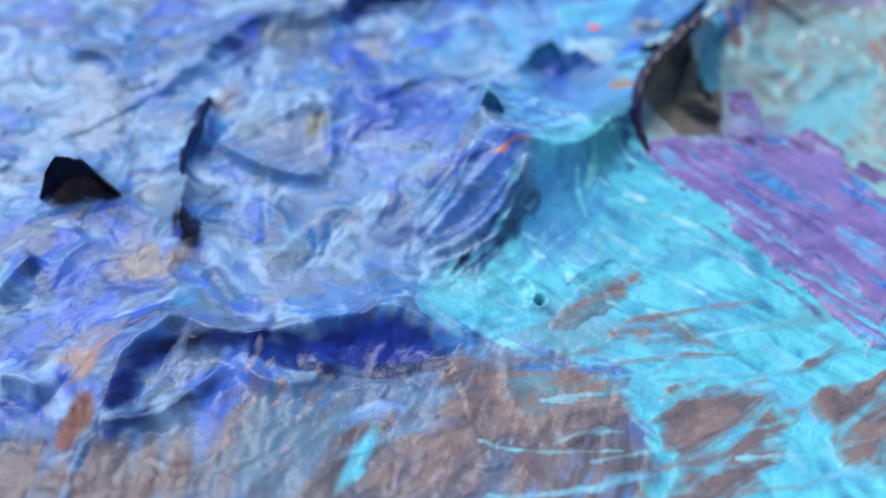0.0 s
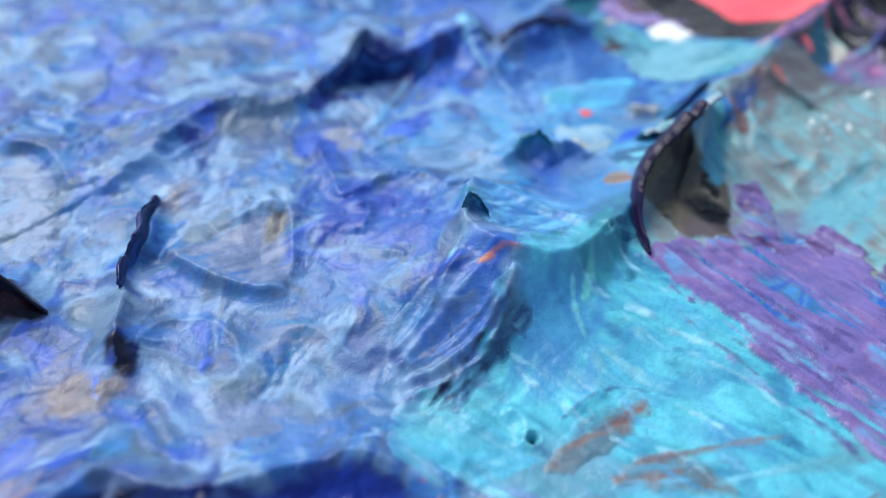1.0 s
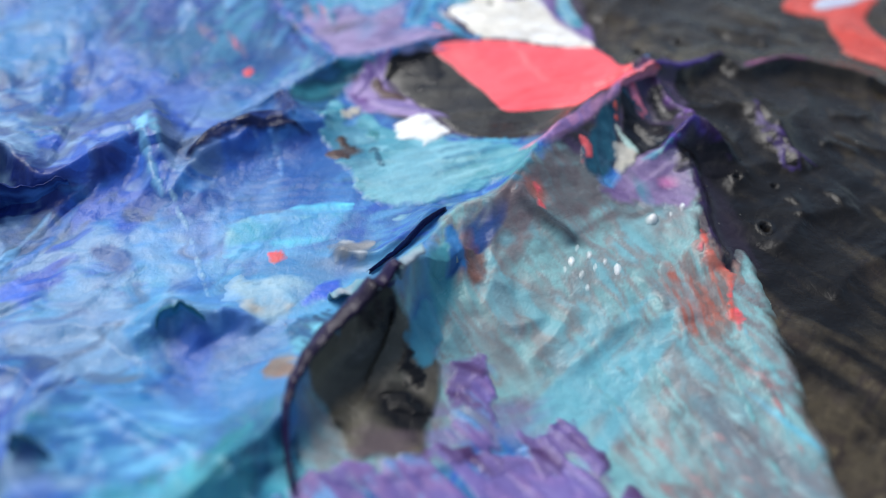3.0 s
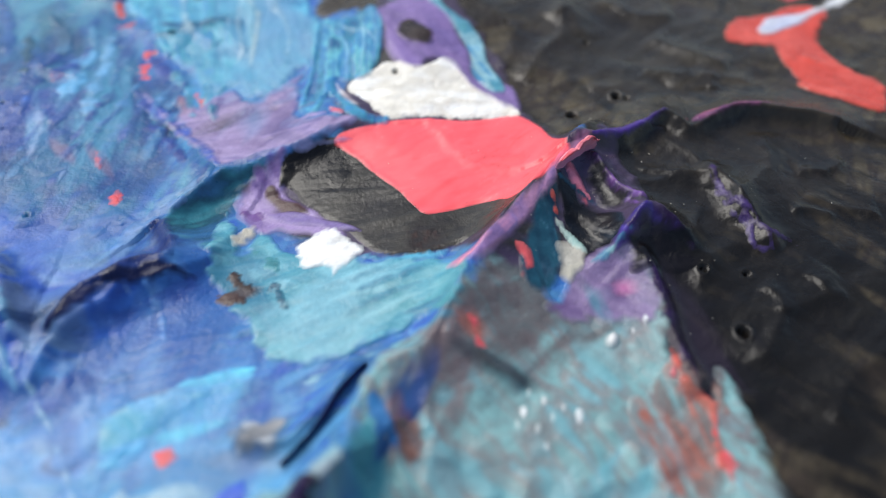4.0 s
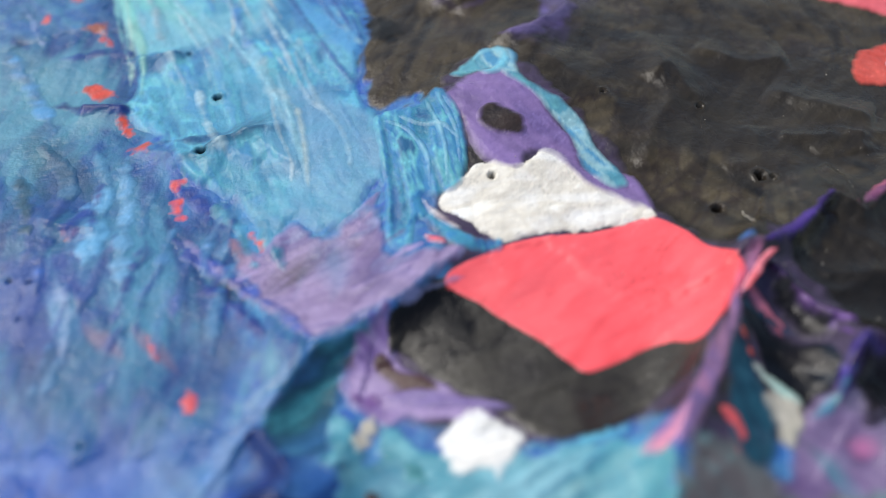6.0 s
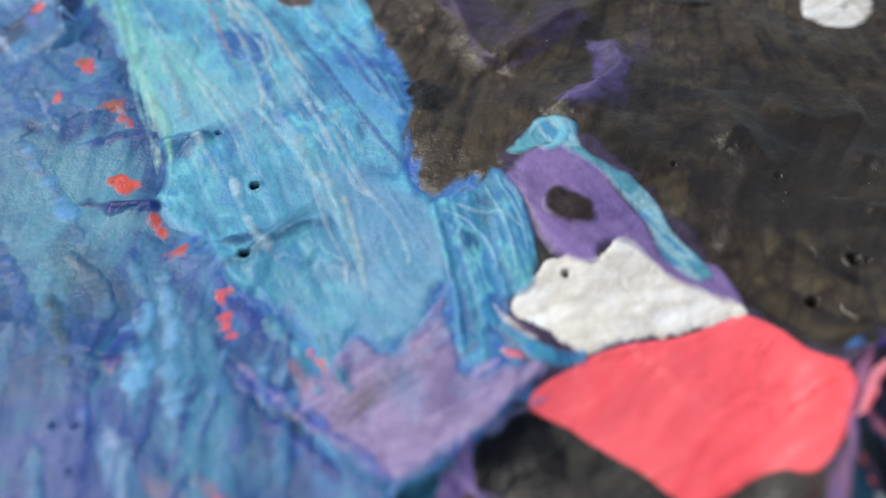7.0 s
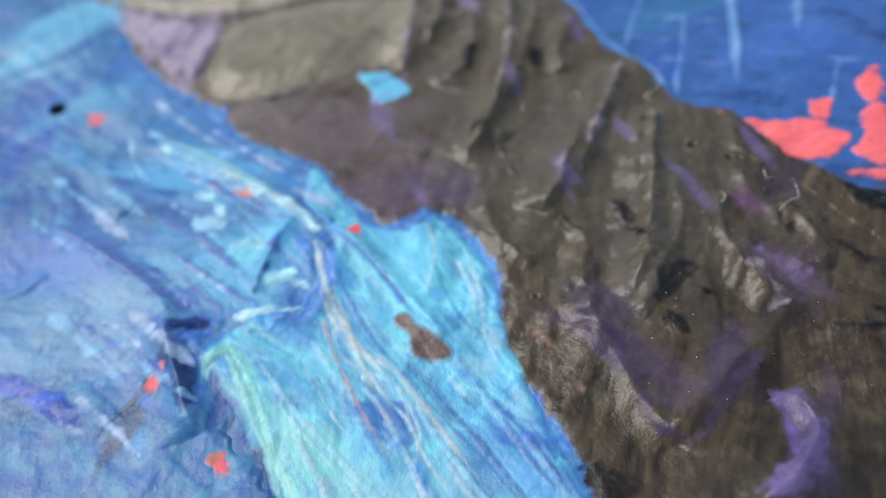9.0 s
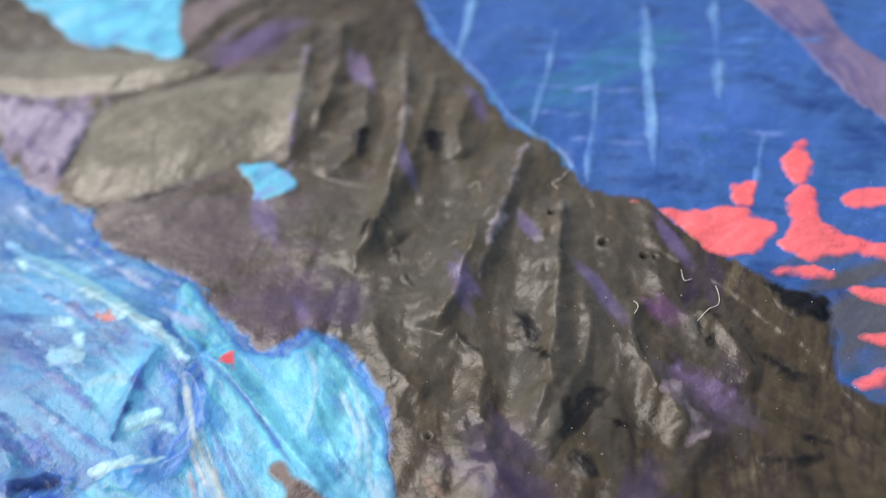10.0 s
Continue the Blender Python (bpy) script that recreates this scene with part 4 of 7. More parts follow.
layer("light_blue_patch", "light blue patch at the far edge of dark paint", [(17.5, 187.3), (19.6, 180.5), (21.8, 173.6), (24.4, 172.2), (25.6, 170.6), (28.7, 166.4), (30.9, 171.4), (31.3, 178.7)], [AZURE, CYAN, SKYBLUE], thick=.07, seed=143)
for pts, sd in (([(52.0, 133), (53.8, 130.8), (55.5, 129.5), (57.8, 128.8), (58.5, 127), (59.0, 125.6), (56.1, 124.8), (54.8, 125.3), (53.8, 127), (53.4, 129.6)], 151), ([(58.6, 130.2), (60.3, 129.5), (58.9, 127.9), (57.8, 128.7)], 154),
                ([(58.1, 124.4), (59.8, 125.2), (60.6, 126.7), (63.1, 127.6), (63.0, 126), (62.0, 123.8), (63.8, 121.4), (65.8, 119), (64.0, 118.2), (61.8, 121), (58.9, 122.4)], 152), ([(62.7, 129.6), (64.2, 130.4), (65.3, 129.6), (63.8, 127.9), (62.5, 127.6)], 153),
                ([(56.0, 123), (57.8, 122.8), (60.0, 121.1), (59.2, 120.5), (57.9, 121.3)], 155), ([(59.3, 119.9), (62.7, 117.4), (61.3, 116), (60.0, 118.1)], 156), ([(55.2, 114.4), (56.9, 114.3), (60.0, 114.7), (58.9, 113.6), (55.8, 113.5)], 157), ([(57.6, 116.7), (59.8, 115.9), (58.9, 115), (57.6, 116)], 158),
                ([(64.9, 131), (65.9, 130.6), (65.3, 129.9), (64.5, 130.3)], 159), ([(64.4, 125.6), (67.0, 124.9), (68.6, 123.4), (67.5, 122.3), (65.5, 123.3), (64.0, 124)], 160)):
    layer("coral_splash", "bright coral splash on blue paint", pts, [PINK, rgb(255, 100, 104), rgb(255, 86, 84)], angle=0, thick=.07, ragged=0.25, tear=1.2, seed=sd, category="paint splash", contrast=.3)

# the light blue tongue
left_coat = layer("left_blue_coat", "mid blue paint coat with scraped streaks", [(-1.8, 87.7), (-4, 104), (-13, 118), (-8, 131), (1.2, 132.8), (11.8, 128.5), (15.7, 118.4), (12.4, 104.4), (15.6, 98.2), (16.6, 92.9), (17.1, 87.7), (17.8, 86), (15.2, 84.3), (12.6, 82.4)],
      [STEEL, rgb(52, 111, 186), rgb(76, 159, 202), rgb(57, 123, 196), rgb(46, 100, 172)], angle=-109, thick=.03, bead=0, soft=2.5, ragged=.8, seed=161, tone=np.array((.31, .49, .6)), veins=.3, groove=.04, touch=(120, [rgb(40, 84, 170), rgb(100, 164, 200), rgb(70, 120, 200), rgb(120, 170, 206), rgb(50, 110, 160)], .9), grain=(9, 1.1),
      dabs=[(3.6, 94.5, 3.2, rgb(38, 81, 168), 1.2, 0, .8), (5.2, 92.8, .8, rgb(112, 178, 220), 3, 100, .7), (9.5, 95.6, 3, rgb(80, 172, 204), 2.5, 95, .6), (4.9, 111.3, 4, TURQ, 1.6, 70, .5), (13.9, 90.3, 1.0, rgb(19, 63, 160), 3, 130, .8), (13.5, 99.4, 1.5, rgb(24, 81, 176), 2, 130, .8),
            (14.7, 84.8, 1.5, TURQ, 1.6, 60, .6), (-1.4, 120.7, 1.3, NAVY, 2, 40, .8), (-3.4, 112.6, 1.2, NAVY, 1.3, 70, .7), (3.6, 114.7, 4, rgb(88, 168, 190), 2, -50, .5), (5.7, 103.7, 1.5, DEEPTEAL, 2.5, 100, .5), (9.6, 89.2, .5, rgb(150, 110, 140), 4, 115, .7), (7.2, 90.4, .5, rgb(150, 110, 140), 3, 120, .6), (14.8, 91.7, 1.0, rgb(40, 46, 60), 1.5, -30, .9)])
upper_coat = layer("upper_blue_coat", "greyish blue paint coat with broad knife marks", [(-10.7, 128), (-5.4, 192.3), (11.6, 176.9), (12.2, 165), (14.1, 159.5), (16.8, 154.6), (18, 150.1), (22, 143.4), (22.3, 139.3), (19.7, 137.1), (15.8, 131.3), (11.9, 132.4), (8.1, 133.4), (7.6, 128.7), (9.1, 123.4), (9.5, 117.6)],
      [rgb(83, 144, 196), rgb(100, 168, 210), rgb(67, 134, 204), rgb(112, 174, 206), rgb(76, 168, 220)], angle=-63, thick=.04, bead=0, soft=2.0, ragged=.8, seed=163, tone=np.array((.42, .58, .68)), veins=.35, groove=.06, touch=(130, [rgb(70, 116, 196), rgb(130, 164, 206), rgb(96, 170, 220), rgb(60, 100, 180), rgb(150, 190, 220)], 1.2), grain=(8, 1.6), lumps=.05,
      dabs=[(14.3, 137.1, 5, rgb(76, 184, 226), 1.4, -40, .7), (13.5, 148.4, 3, rgb(73, 178, 226), 2.4, -35, .7), (1.2, 160.9, 4, rgb(24, 84, 176), 1.2, 50, .8), (14.2, 156.2, 3, rgb(28, 126, 190), 1.2, -30, .7), (8.2, 132.3, 2.0, NAVY, 1.7, 95, .75), (1.9, 139, 6, rgb(108, 168, 204), 1.4, -30, .6),
            (0, 145.1, 3, rgb(57, 115, 200), 2.5, -30, .6), (6.2, 172.4, 4, rgb(96, 199, 230), 1.8, 20, .6), (3.5, 129.5, 1.0, rgb(50, 60, 90), 4, 40, .7), (16.2, 134.9, 1.3, rgb(130, 220, 240), 1.5, 0, .6), (15.2, 138.4, 1.3, rgb(112, 225, 240), 1.7, 10, .6), (6.2, 161, 2, rgb(48, 157, 200), 3, 0, .6)])
tongue = layer("light_blue_tongue", "light blue marbled tongue of thick paint", [(22, 143.4), (23.4, 137.3), (24.9, 135.2), (27.2, 134.2), (28.4, 134.6), (29.4, 131), (29.5, 126.9), (28.1, 122.5), (27.5, 119), (27.5, 114.6), (27.2, 110.7), (27.9, 112), (26, 107.6), (25.4, 104.3), (25.9, 102.4), (26.4, 100.4), (24.5, 95.6), (23.7, 96), (22, 94.1), (19.7, 94), (18.5, 95.4), (17.4, 92.2), (16.6, 92.9), (15.6, 98.2), (13.1, 100.8), (12.1, 104.5), (10.2, 108.2), (10.9, 111.2), (11.5, 115.5), (10.4, 122), (9.6, 126.8), (9, 130.7), (10.2, 132.3), (13.3, 132.7), (17.5, 131.4), (20.4, 135.5), (20, 140.6)],
      [rgb(59, 157, 208), rgb(86, 195, 222), rgb(73, 178, 224), rgb(105, 216, 230), rgb(89, 186, 206), rgb(67, 163, 216)], angle=-82, thick=.07, soft=.5, ragged=.25, tear=2.0, seed=165, tone=np.array((.78, .88, .92)), groove=.06, touch=(140, [rgb(60, 140, 204), rgb(140, 206, 226), rgb(96, 170, 210), rgb(150, 176, 206), rgb(70, 160, 220)], .7), grain=(13, 1.0), bead=.3, edge=.6, contrast=1.0, lumps=.04,
      dabs=[(14.1, 117.6, 5, rgb(104, 210, 226), 2, 60, .5), (21.9, 98.4, 4, rgb(102, 165, 200), 2, 110, .7), (20.9, 104.4, 3, rgb(99, 168, 208), 2, -60, .6), (19, 121, 1.4, rgb(27, 96, 180), 2, -40, .85), (26.2, 115.4, 1.0, rgb(28, 100, 190), 5, -48, .7), (25.9, 110.5, 1.6, rgb(56, 157, 222), 3, -60, .7),
            (12.7, 123, 1.8, rgb(120, 216, 200), 4, -65, .6), (13.8, 116.5, 4, rgb(130, 206, 226), 1.5, 0, .6), (17, 106.7, 4, rgb(68, 168, 200), 1.2, 0, .5), (25.1, 130.5, 3, rgb(96, 220, 244), 1.6, 80, .6), (12.7, 113.3, 1.0, rgb(32, 115, 170), 3, 10, .8), (16.3, 103.8, 1.0, rgb(32, 105, 140), 3, 20, .8), (16, 98.5, 2.5, rgb(56, 157, 190), 2.5, -50, .6)])
STREAKS = [([(18.3, 127.9), (18.8, 124.9), (20, 123.1), (20.1, 119.4), (18.7, 116.9), (19, 113.8), (19.9, 111.2)], .45, PALE), ([(18.8, 128), (20.5, 123.8), (20.7, 119.7), (21.4, 115.6), (22.1, 111.7), (23.2, 107.6)], .4, PALE), ([(19.2, 132.7), (18.9, 128.9), (18.5, 123), (18.7, 116.9), (17.4, 111.7)], .5, BONE),
           ([(8.9, 129.5), (9.4, 130.8), (10.9, 130.8), (11.1, 128.4), (11.1, 123.2), (11.5, 117.9), (11.9, 114.3), (11.3, 110.2)], 1.2, MINT), ([(12.3, 130.3), (13.1, 125.7), (14.9, 119.8), (16.4, 115), (16.6, 110.7)], .5, rgb(150, 210, 226)), ([(20.4, 107.6), (20.3, 103.7), (20.1, 100.7)], .5, PALE), ([(21.7, 122.6), (23.1, 116.8), (23.9, 111.4), (24.9, 106.3), (25.7, 106.6), (26.1, 108.5)], .3, rgb(24, 88, 160)),
           ([(25, 119.5), (25.9, 115.5), (26.4, 110.7)], .7, rgb(35, 92, 180)), ([(17.6, 130.5), (17.2, 126.6), (17.3, 121.9), (17.6, 118.5)], .35, rgb(190, 150, 160)), ([(11.9, 153), (15.6, 147.2), (18.4, 141.4), (20, 138)], 1.2, rgb(140, 216, 232)), ([(19.5, 136.6), (19.7, 132.4), (20, 126.9), (21.2, 121.9), (21.6, 118.6)], .5, rgb(32, 115, 190)), ([(18.1, 127.4), (18.7, 125.7), (18.2, 123.5), (19.7, 120.5), (18.9, 117)], .35, PALE),
           ([(19.5, 134.2), (18.2, 131.6), (18.5, 127.2), (20.4, 123.8), (21.3, 118.7), (22, 114.6)], .45, rgb(206, 210, 200)), ([(20.9, 105.2), (20.7, 102.2), (20, 97.4)], .6, rgb(190, 220, 220)), ([(20.4, 109.2), (20.3, 102.8), (20.1, 99.1)], .35, PALE), ([(28.8, 130.7), (28.1, 126.6), (26.8, 123.2), (26.7, 119.9)], .5, rgb(170, 224, 240)), ([(27.9, 134.2), (26.3, 130.4), (25.9, 125.7)], .6, rgb(48, 178, 200)), ([(21, 136.9), (22.4, 132.6), (23.3, 126.6)], .6, rgb(40, 115, 200)),
           ([(26.3, 116.9), (26.7, 110.9), (25.8, 106.6), (24.9, 106.3)], .4, rgb(32, 105, 180)), ([(11.4, 121.5), (11.2, 115.6), (10.6, 111.4)], .3, rgb(180, 230, 210)), ([(16.3, 118.1), (18.2, 113.7), (19.6, 108), (19.9, 104.5)], .35, PALE), ([(20.7, 117), (21.3, 111.7), (21.8, 106.1), (23.2, 103)], .3, rgb(180, 214, 230))]
for k, (pts, wd, c) in enumerate(STREAKS):
    c = 0.85 * c + 0.15 * rgb(96, 168, 206)
    layer("marbled_streak", "thin trailing streak in the light blue paint", pts, [c, c * 0.85, c], angle=0, width=max(wd, .5), thick=0.014, edge=.25, bead=0, soft=.3, ragged=0.05, tear=.8, groove=.02, seed=170 + k, parent=tongue, bend=.3)
REDS = [([(8, 119.1), (9.3, 118.8), (10.2, 116.1), (9.6, 116)], 201), ([(7.5, 112.6), (8.7, 112.3), (9.4, 110.4), (8.4, 110.8)], 202), ([(9.6, 108.2), (10.3, 108.2), (10.3, 106.4), (9.7, 106.9)], 203), ([(9.5, 104.5), (10.6, 105.2), (11.5, 104.8), (11, 104), (10.1, 103.8)], 204), ([(12.1, 100.8), (12.6, 101.2), (12.9, 98.6), (12.4, 97.7), (11.9, 98.6)], 205), ([(6, 98.7), (6.6, 99.1), (6.6, 98), (6.1, 97.4)], 206),
        ([(15.8, 95.6), (16.5, 95.1), (16.7, 93.6), (16.2, 93.9)], 207), ([(9.3, 90.1), (9.8, 90), (10.1, 87.9), (9.8, 87.8)], 208), ([(10.8, 85.5), (11.4, 85.3), (11.3, 84.7), (10.8, 84.9)], 209), ([(6.9, 123.9), (8.2, 123.7), (8.1, 122.4)], 210), ([(7.3, 123), (8.4, 123.4), (8.4, 122.4), (7.4, 122.4)], 211), ([(5.6, 121), (5.9, 120.8), (5.7, 120.2), (5.4, 120.3)], 212), ([(5, 130.8), (6.2, 132), (6.2, 130.8), (5.4, 129.9)], 213), ([(6.5, 160), (8, 159.3), (7.8, 158), (6.6, 158.5)], 214),
        ([(5, 130.6), (6.2, 131.8), (6.2, 130.5), (5.2, 130)], 215), ([(7.1, 122.8), (7.9, 123.4), (8.5, 122.3), (7.3, 122.3)], 216), ([(22.2, 136.2), (22.7, 136.2), (22.6, 134.7), (22.2, 135)], 217), ([(15.6, 144.3), (16.5, 144), (16.5, 143.3), (15.7, 143.8)], 218), ([(35.6, 76.3), (36.4, 76.3), (36.3, 74.7), (35.3, 74.6)], 219),
        ([(42.6, 62.6), (42.8, 61.6), (42.6, 60.1), (42.2, 60.1)], 222), ([(14.1, 66.2), (14.8, 66.5), (15.2, 65.9), (14.6, 65.5)], 224), ([(35.3, 76.3), (36, 76.4), (35.8, 74.1), (35.1, 74.1)], 225), ([(40.1, 72.2), (40.9, 72.1), (40.7, 71.5), (40, 71.6)], 226), ([(31.2, 71.1), (31.9, 70.7), (31.9, 68.9), (31.2, 68.9)], 227), ([(10.9, 85.6), (11.4, 85.5), (11.3, 84.7), (11, 84.8)], 228), ([(1.1, 33), (1.7, 33.1), (1.7, 32.7), (1.2, 32.6)], 230)]
def ground_coat(k):
    return left_coat if k < 14 else upper_coat if k < 18 else dark if k == 18 else slope if k < 24 else turq


for k, (pts, sd) in enumerate(REDS):
    layer("coral_fleck", "small coral red fleck showing through the paint", pts, [CORAL, PINK, RUST] if k not in (1, 2, 3, 28, 26) else [RUST, CORAL, UMBER], thick=.012, edge=.3, ragged=.4, tear=.7, seed=sd, bead=0, soft=.35, contrast=.6, groove=.01, parent=ground_coat(k))

# ---- the hollow with the pink sheet ----
layer("hollow_underpaint", "dark violet grey underpaint of the hollow", [(18.9, 85.5), (22.9, 87), (25.4, 88.1), (25.9, 92.2), (29.6, 102.3), (33.2, 104.8), (35.8, 102.6), (38.2, 96.5), (38.9, 88.9), (41.8, 83.1), (43.2, 84.7), (44.6, 77.7), (43.5, 73.8), (37.5, 73), (33.2, 74.5), (32.1, 76.3), (25.9, 77.4), (21.8, 80), (19.7, 83.9)], [rgb(58, 52, 60), rgb(80, 66, 96), rgb(50, 46, 46)], thick=.03, bead=0, soft=.6, ragged=.3, seed=240)
lilac = layer("lilac_coat", "lilac paint coat smeared beside the hollow", [(18.5, 95.4), (20, 93.9), (22.1, 94.4), (23.9, 95.5), (23, 91.3), (24.3, 90.4), (27, 89.8), (25.7, 88.4), (22.9, 87.2), (21, 86.9), (17.8, 86.1), (16.6, 87.9), (14.9, 92.1), (14.7, 96), (16.2, 93.8)], [rgb(152, 128, 178), rgb(174, 152, 198), rgb(130, 114, 168), rgb(138, 142, 188)], angle=19, thick=.07, bead=.1, soft=.45, ragged=.35, seed=241, contrast=.7,
      dabs=[(17.8, 91.4, 1.2, rgb(104, 92, 110), 2, 30, .8), (15.6, 95.3, 1.3, rgb(150, 110, 130), 1.6, 60, .8), (20, 91.6, 1.5, rgb(72, 136, 180), 2, 80, .5), (22, 90.1, 1.2, rgb(90, 70, 130), 2, 60, .6)])
layer("teal_smear", "dark teal rim of the hollow", [(13.9, 82.7), (16.9, 85.7), (18.7, 86.5), (21.8, 86.6), (22.3, 85.9), (21.1, 83.8), (19.6, 85.2), (18.4, 82.8), (17.6, 80.9), (17.8, 77.8), (16.3, 80.1), (14.2, 80.2)], [TEAL, DEEPTEAL, rgb(32, 105, 160), rgb(60, 150, 160)], angle=26, thick=.07, bead=.1, soft=.45, ragged=.3, seed=243, dabs=[(14.7, 84.3, .8, SKYBLUE, 2, 60, .7)])
basin = layer("turquoise_basin", "smooth pale turquoise slope of the hollow", [(18, 83.5), (18.9, 79.9), (20.1, 81.6), (21.7, 79.2), (23.5, 78), (26, 77.6), (30.8, 76.2), (32.7, 75.4), (31.1, 72.1), (29.9, 69.7), (29.6, 71.8), (27.1, 71.2), (23.8, 70.2), (20.6, 70.5), (19, 73.2), (17.5, 76.2), (16.8, 78.9)], [rgb(67, 180, 192), rgb(112, 194, 206), rgb(56, 163, 186), rgb(120, 200, 214)], angle=14, thick=.07, bead=.1, soft=.45, ragged=.35, tear=1.2, seed=245, tone=.9, groove=.06, grain=(9, .8), bend=.6,
      dabs=[(18.7, 77, 1.8, rgb(32, 115, 150), 2, 110, .7), (18.9, 76.2, .6, rgb(80, 56, 50), 1.5, 20, .9), (23.2, 73, 3, rgb(140, 206, 222), 2, 30, .5), (30.1, 71.3, 1.5, rgb(40, 147, 160), 3, 70, .6)])
layer("hollow_violet", "violet paint in the floor of the hollow", [(18.3, 84.1), (19.5, 85.6), (22, 87.5), (22, 85.2), (23.2, 82.6), (25.5, 79.7), (24.2, 78.6), (23.1, 80), (21.3, 81), (20, 81.1)], [VIOLET, LILAC, rgb(110, 80, 150)], angle=-41, thick=.07, bead=.1, soft=.45, seed=247, dabs=[(21.6, 83.2, .7, rgb(60, 34, 40), 2, -40, .9)])
# the BLACK dab paints the rim's deep shade onto the floor
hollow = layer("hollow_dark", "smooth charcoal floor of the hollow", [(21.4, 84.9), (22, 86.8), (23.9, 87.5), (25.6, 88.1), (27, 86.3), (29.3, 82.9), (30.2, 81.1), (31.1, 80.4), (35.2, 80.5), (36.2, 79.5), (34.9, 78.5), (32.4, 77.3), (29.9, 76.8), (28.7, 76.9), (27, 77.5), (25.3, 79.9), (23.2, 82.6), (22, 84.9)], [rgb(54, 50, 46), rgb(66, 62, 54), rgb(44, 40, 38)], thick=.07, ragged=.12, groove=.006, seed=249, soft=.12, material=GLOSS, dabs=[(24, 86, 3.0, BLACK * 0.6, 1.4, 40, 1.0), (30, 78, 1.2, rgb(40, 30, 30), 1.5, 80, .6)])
layer("pink_sheet", "smooth salmon pink sheet of paint", [(25.5, 87.9), (27.9, 88.9), (31.3, 89.2), (34.2, 88.5), (37.7, 88.6), (38.9, 87.8), (39.7, 86.2), (40.3, 82.6), (39.8, 81.6), (37.7, 80.1), (35.9, 79.3), (34.9, 80.3), (32.4, 80.2), (30.6, 80.1), (29.9, 80.8), (29.1, 82.6), (26.8, 85.9)], [rgb(255, 52, 64), rgb(255, 70, 80), rgb(255, 58, 68)], angle=30, thick=.07, edge=.35, ragged=.08, seed=251, tone=1.32, soft=.12, material=SMOOTH, groove=.0, contrast=.35, category="paint sheet")
white = layer("white_patch", "chalky white paint patch beside pink", [(26.9, 93.5), (29.4, 95.1), (30.5, 95.2), (32.7, 94.4), (34.2, 95.3), (35.4, 94.4), (35.9, 92.4), (37.9, 90.2), (38.6, 88.5), (37.6, 88.4), (34.3, 88.6), (31.3, 89.3), (29.1, 89.4), (28.5, 90.4), (27.5, 92)], [WHITE, BONE, rgb(250, 248, 238)], thick=.07, ragged=.2, tear=1.0, seed=253, tone=1.3, soft=.12, material=CHALK, groove=.03, lumps=.05, contrast=.5)
bridge = layer("violet_bridge", "violet paint round a dark opening", [(29.9, 101.4), (32.1, 103), (34.5, 102.4), (35.8, 99.2), (36.2, 96.1), (36.4, 92.8), (38.7, 91.8), (38.5, 88.7), (35.8, 91.6), (35.2, 93.2), (33.9, 95.1), (32.2, 94), (30.5, 95.3), (30.1, 97), (30.2, 98.9)], [rgb(136, 110, 172), rgb(150, 120, 184), rgb(116, 94, 156)], angle=-64, thick=.07, bead=.1, soft=.45, ragged=.15, seed=255)
layer("violet_trace", "thin violet trace along a fold of charcoal paint", [(40.4, 111.1), (41.8, 109.9), (41.4, 108), (39.5, 106.3), (37.8, 106.2), (35.5, 106.3)], [rgb(84, 70, 108), rgb(100, 84, 130), rgb(66, 56, 84)], width=1.3, thick=.02, bead=0, soft=.6, ragged=.4, tear=.8, seed=256, category="paint smear")
layer("violet_trace", "thin violet trace along a fold of charcoal paint", [(36.1, 106.5), (37.8, 107.2), (39.3, 106.7), (37.9, 105.2), (36, 105.1)], [rgb(100, 86, 130), rgb(108, 92, 144), rgb(80, 68, 100)], thick=.02, bead=0, soft=.5, ragged=.4, tear=.8, seed=258, category="paint smear")
layer("bridge_hole", "small dark opening in violet paint", [(31, 98.5), (32.3, 99.6), (33.9, 98.2), (33.9, 96.9), (33.1, 96.2), (31.5, 97.3)], [rgb(40, 34, 34), rgb(70, 54, 48)], thick=.05, edge=.2, ragged=.1, seed=257, parent=bridge)
band = layer("pale_band", "pale marbled blue band at the edge", [(31, 103.6), (33.2, 105), (34.7, 105.1), (35.9, 103.8), (35.5, 101.8), (36.4, 99.8), (37.7, 97), (37.6, 94.5), (38.1, 92.5), (38, 91.1), (36.7, 91.4), (36, 93.6), (36, 96.4), (35.4, 99.2), (34.4, 101.1), (33.5, 102.6), (31.6, 102.7)], [rgb(96, 191, 204), rgb(73, 163, 190), rgb(150, 202, 210), rgb(56, 147, 190)], angle=-78, thick=.07, ragged=.15, seed=259, contrast=.8)
layer("curl_loop", "raised pale blue ring of paint", [(32.9, 104.2), (33.8, 104.9), (34.7, 104.7), (34.9, 103.7), (34, 102.6), (33.1, 102.7), (32.7, 103.4)], [rgb(140, 200, 214), rgb(88, 189, 214)], width=.8, thick=.07, ragged=.05, seed=260, parent=band)
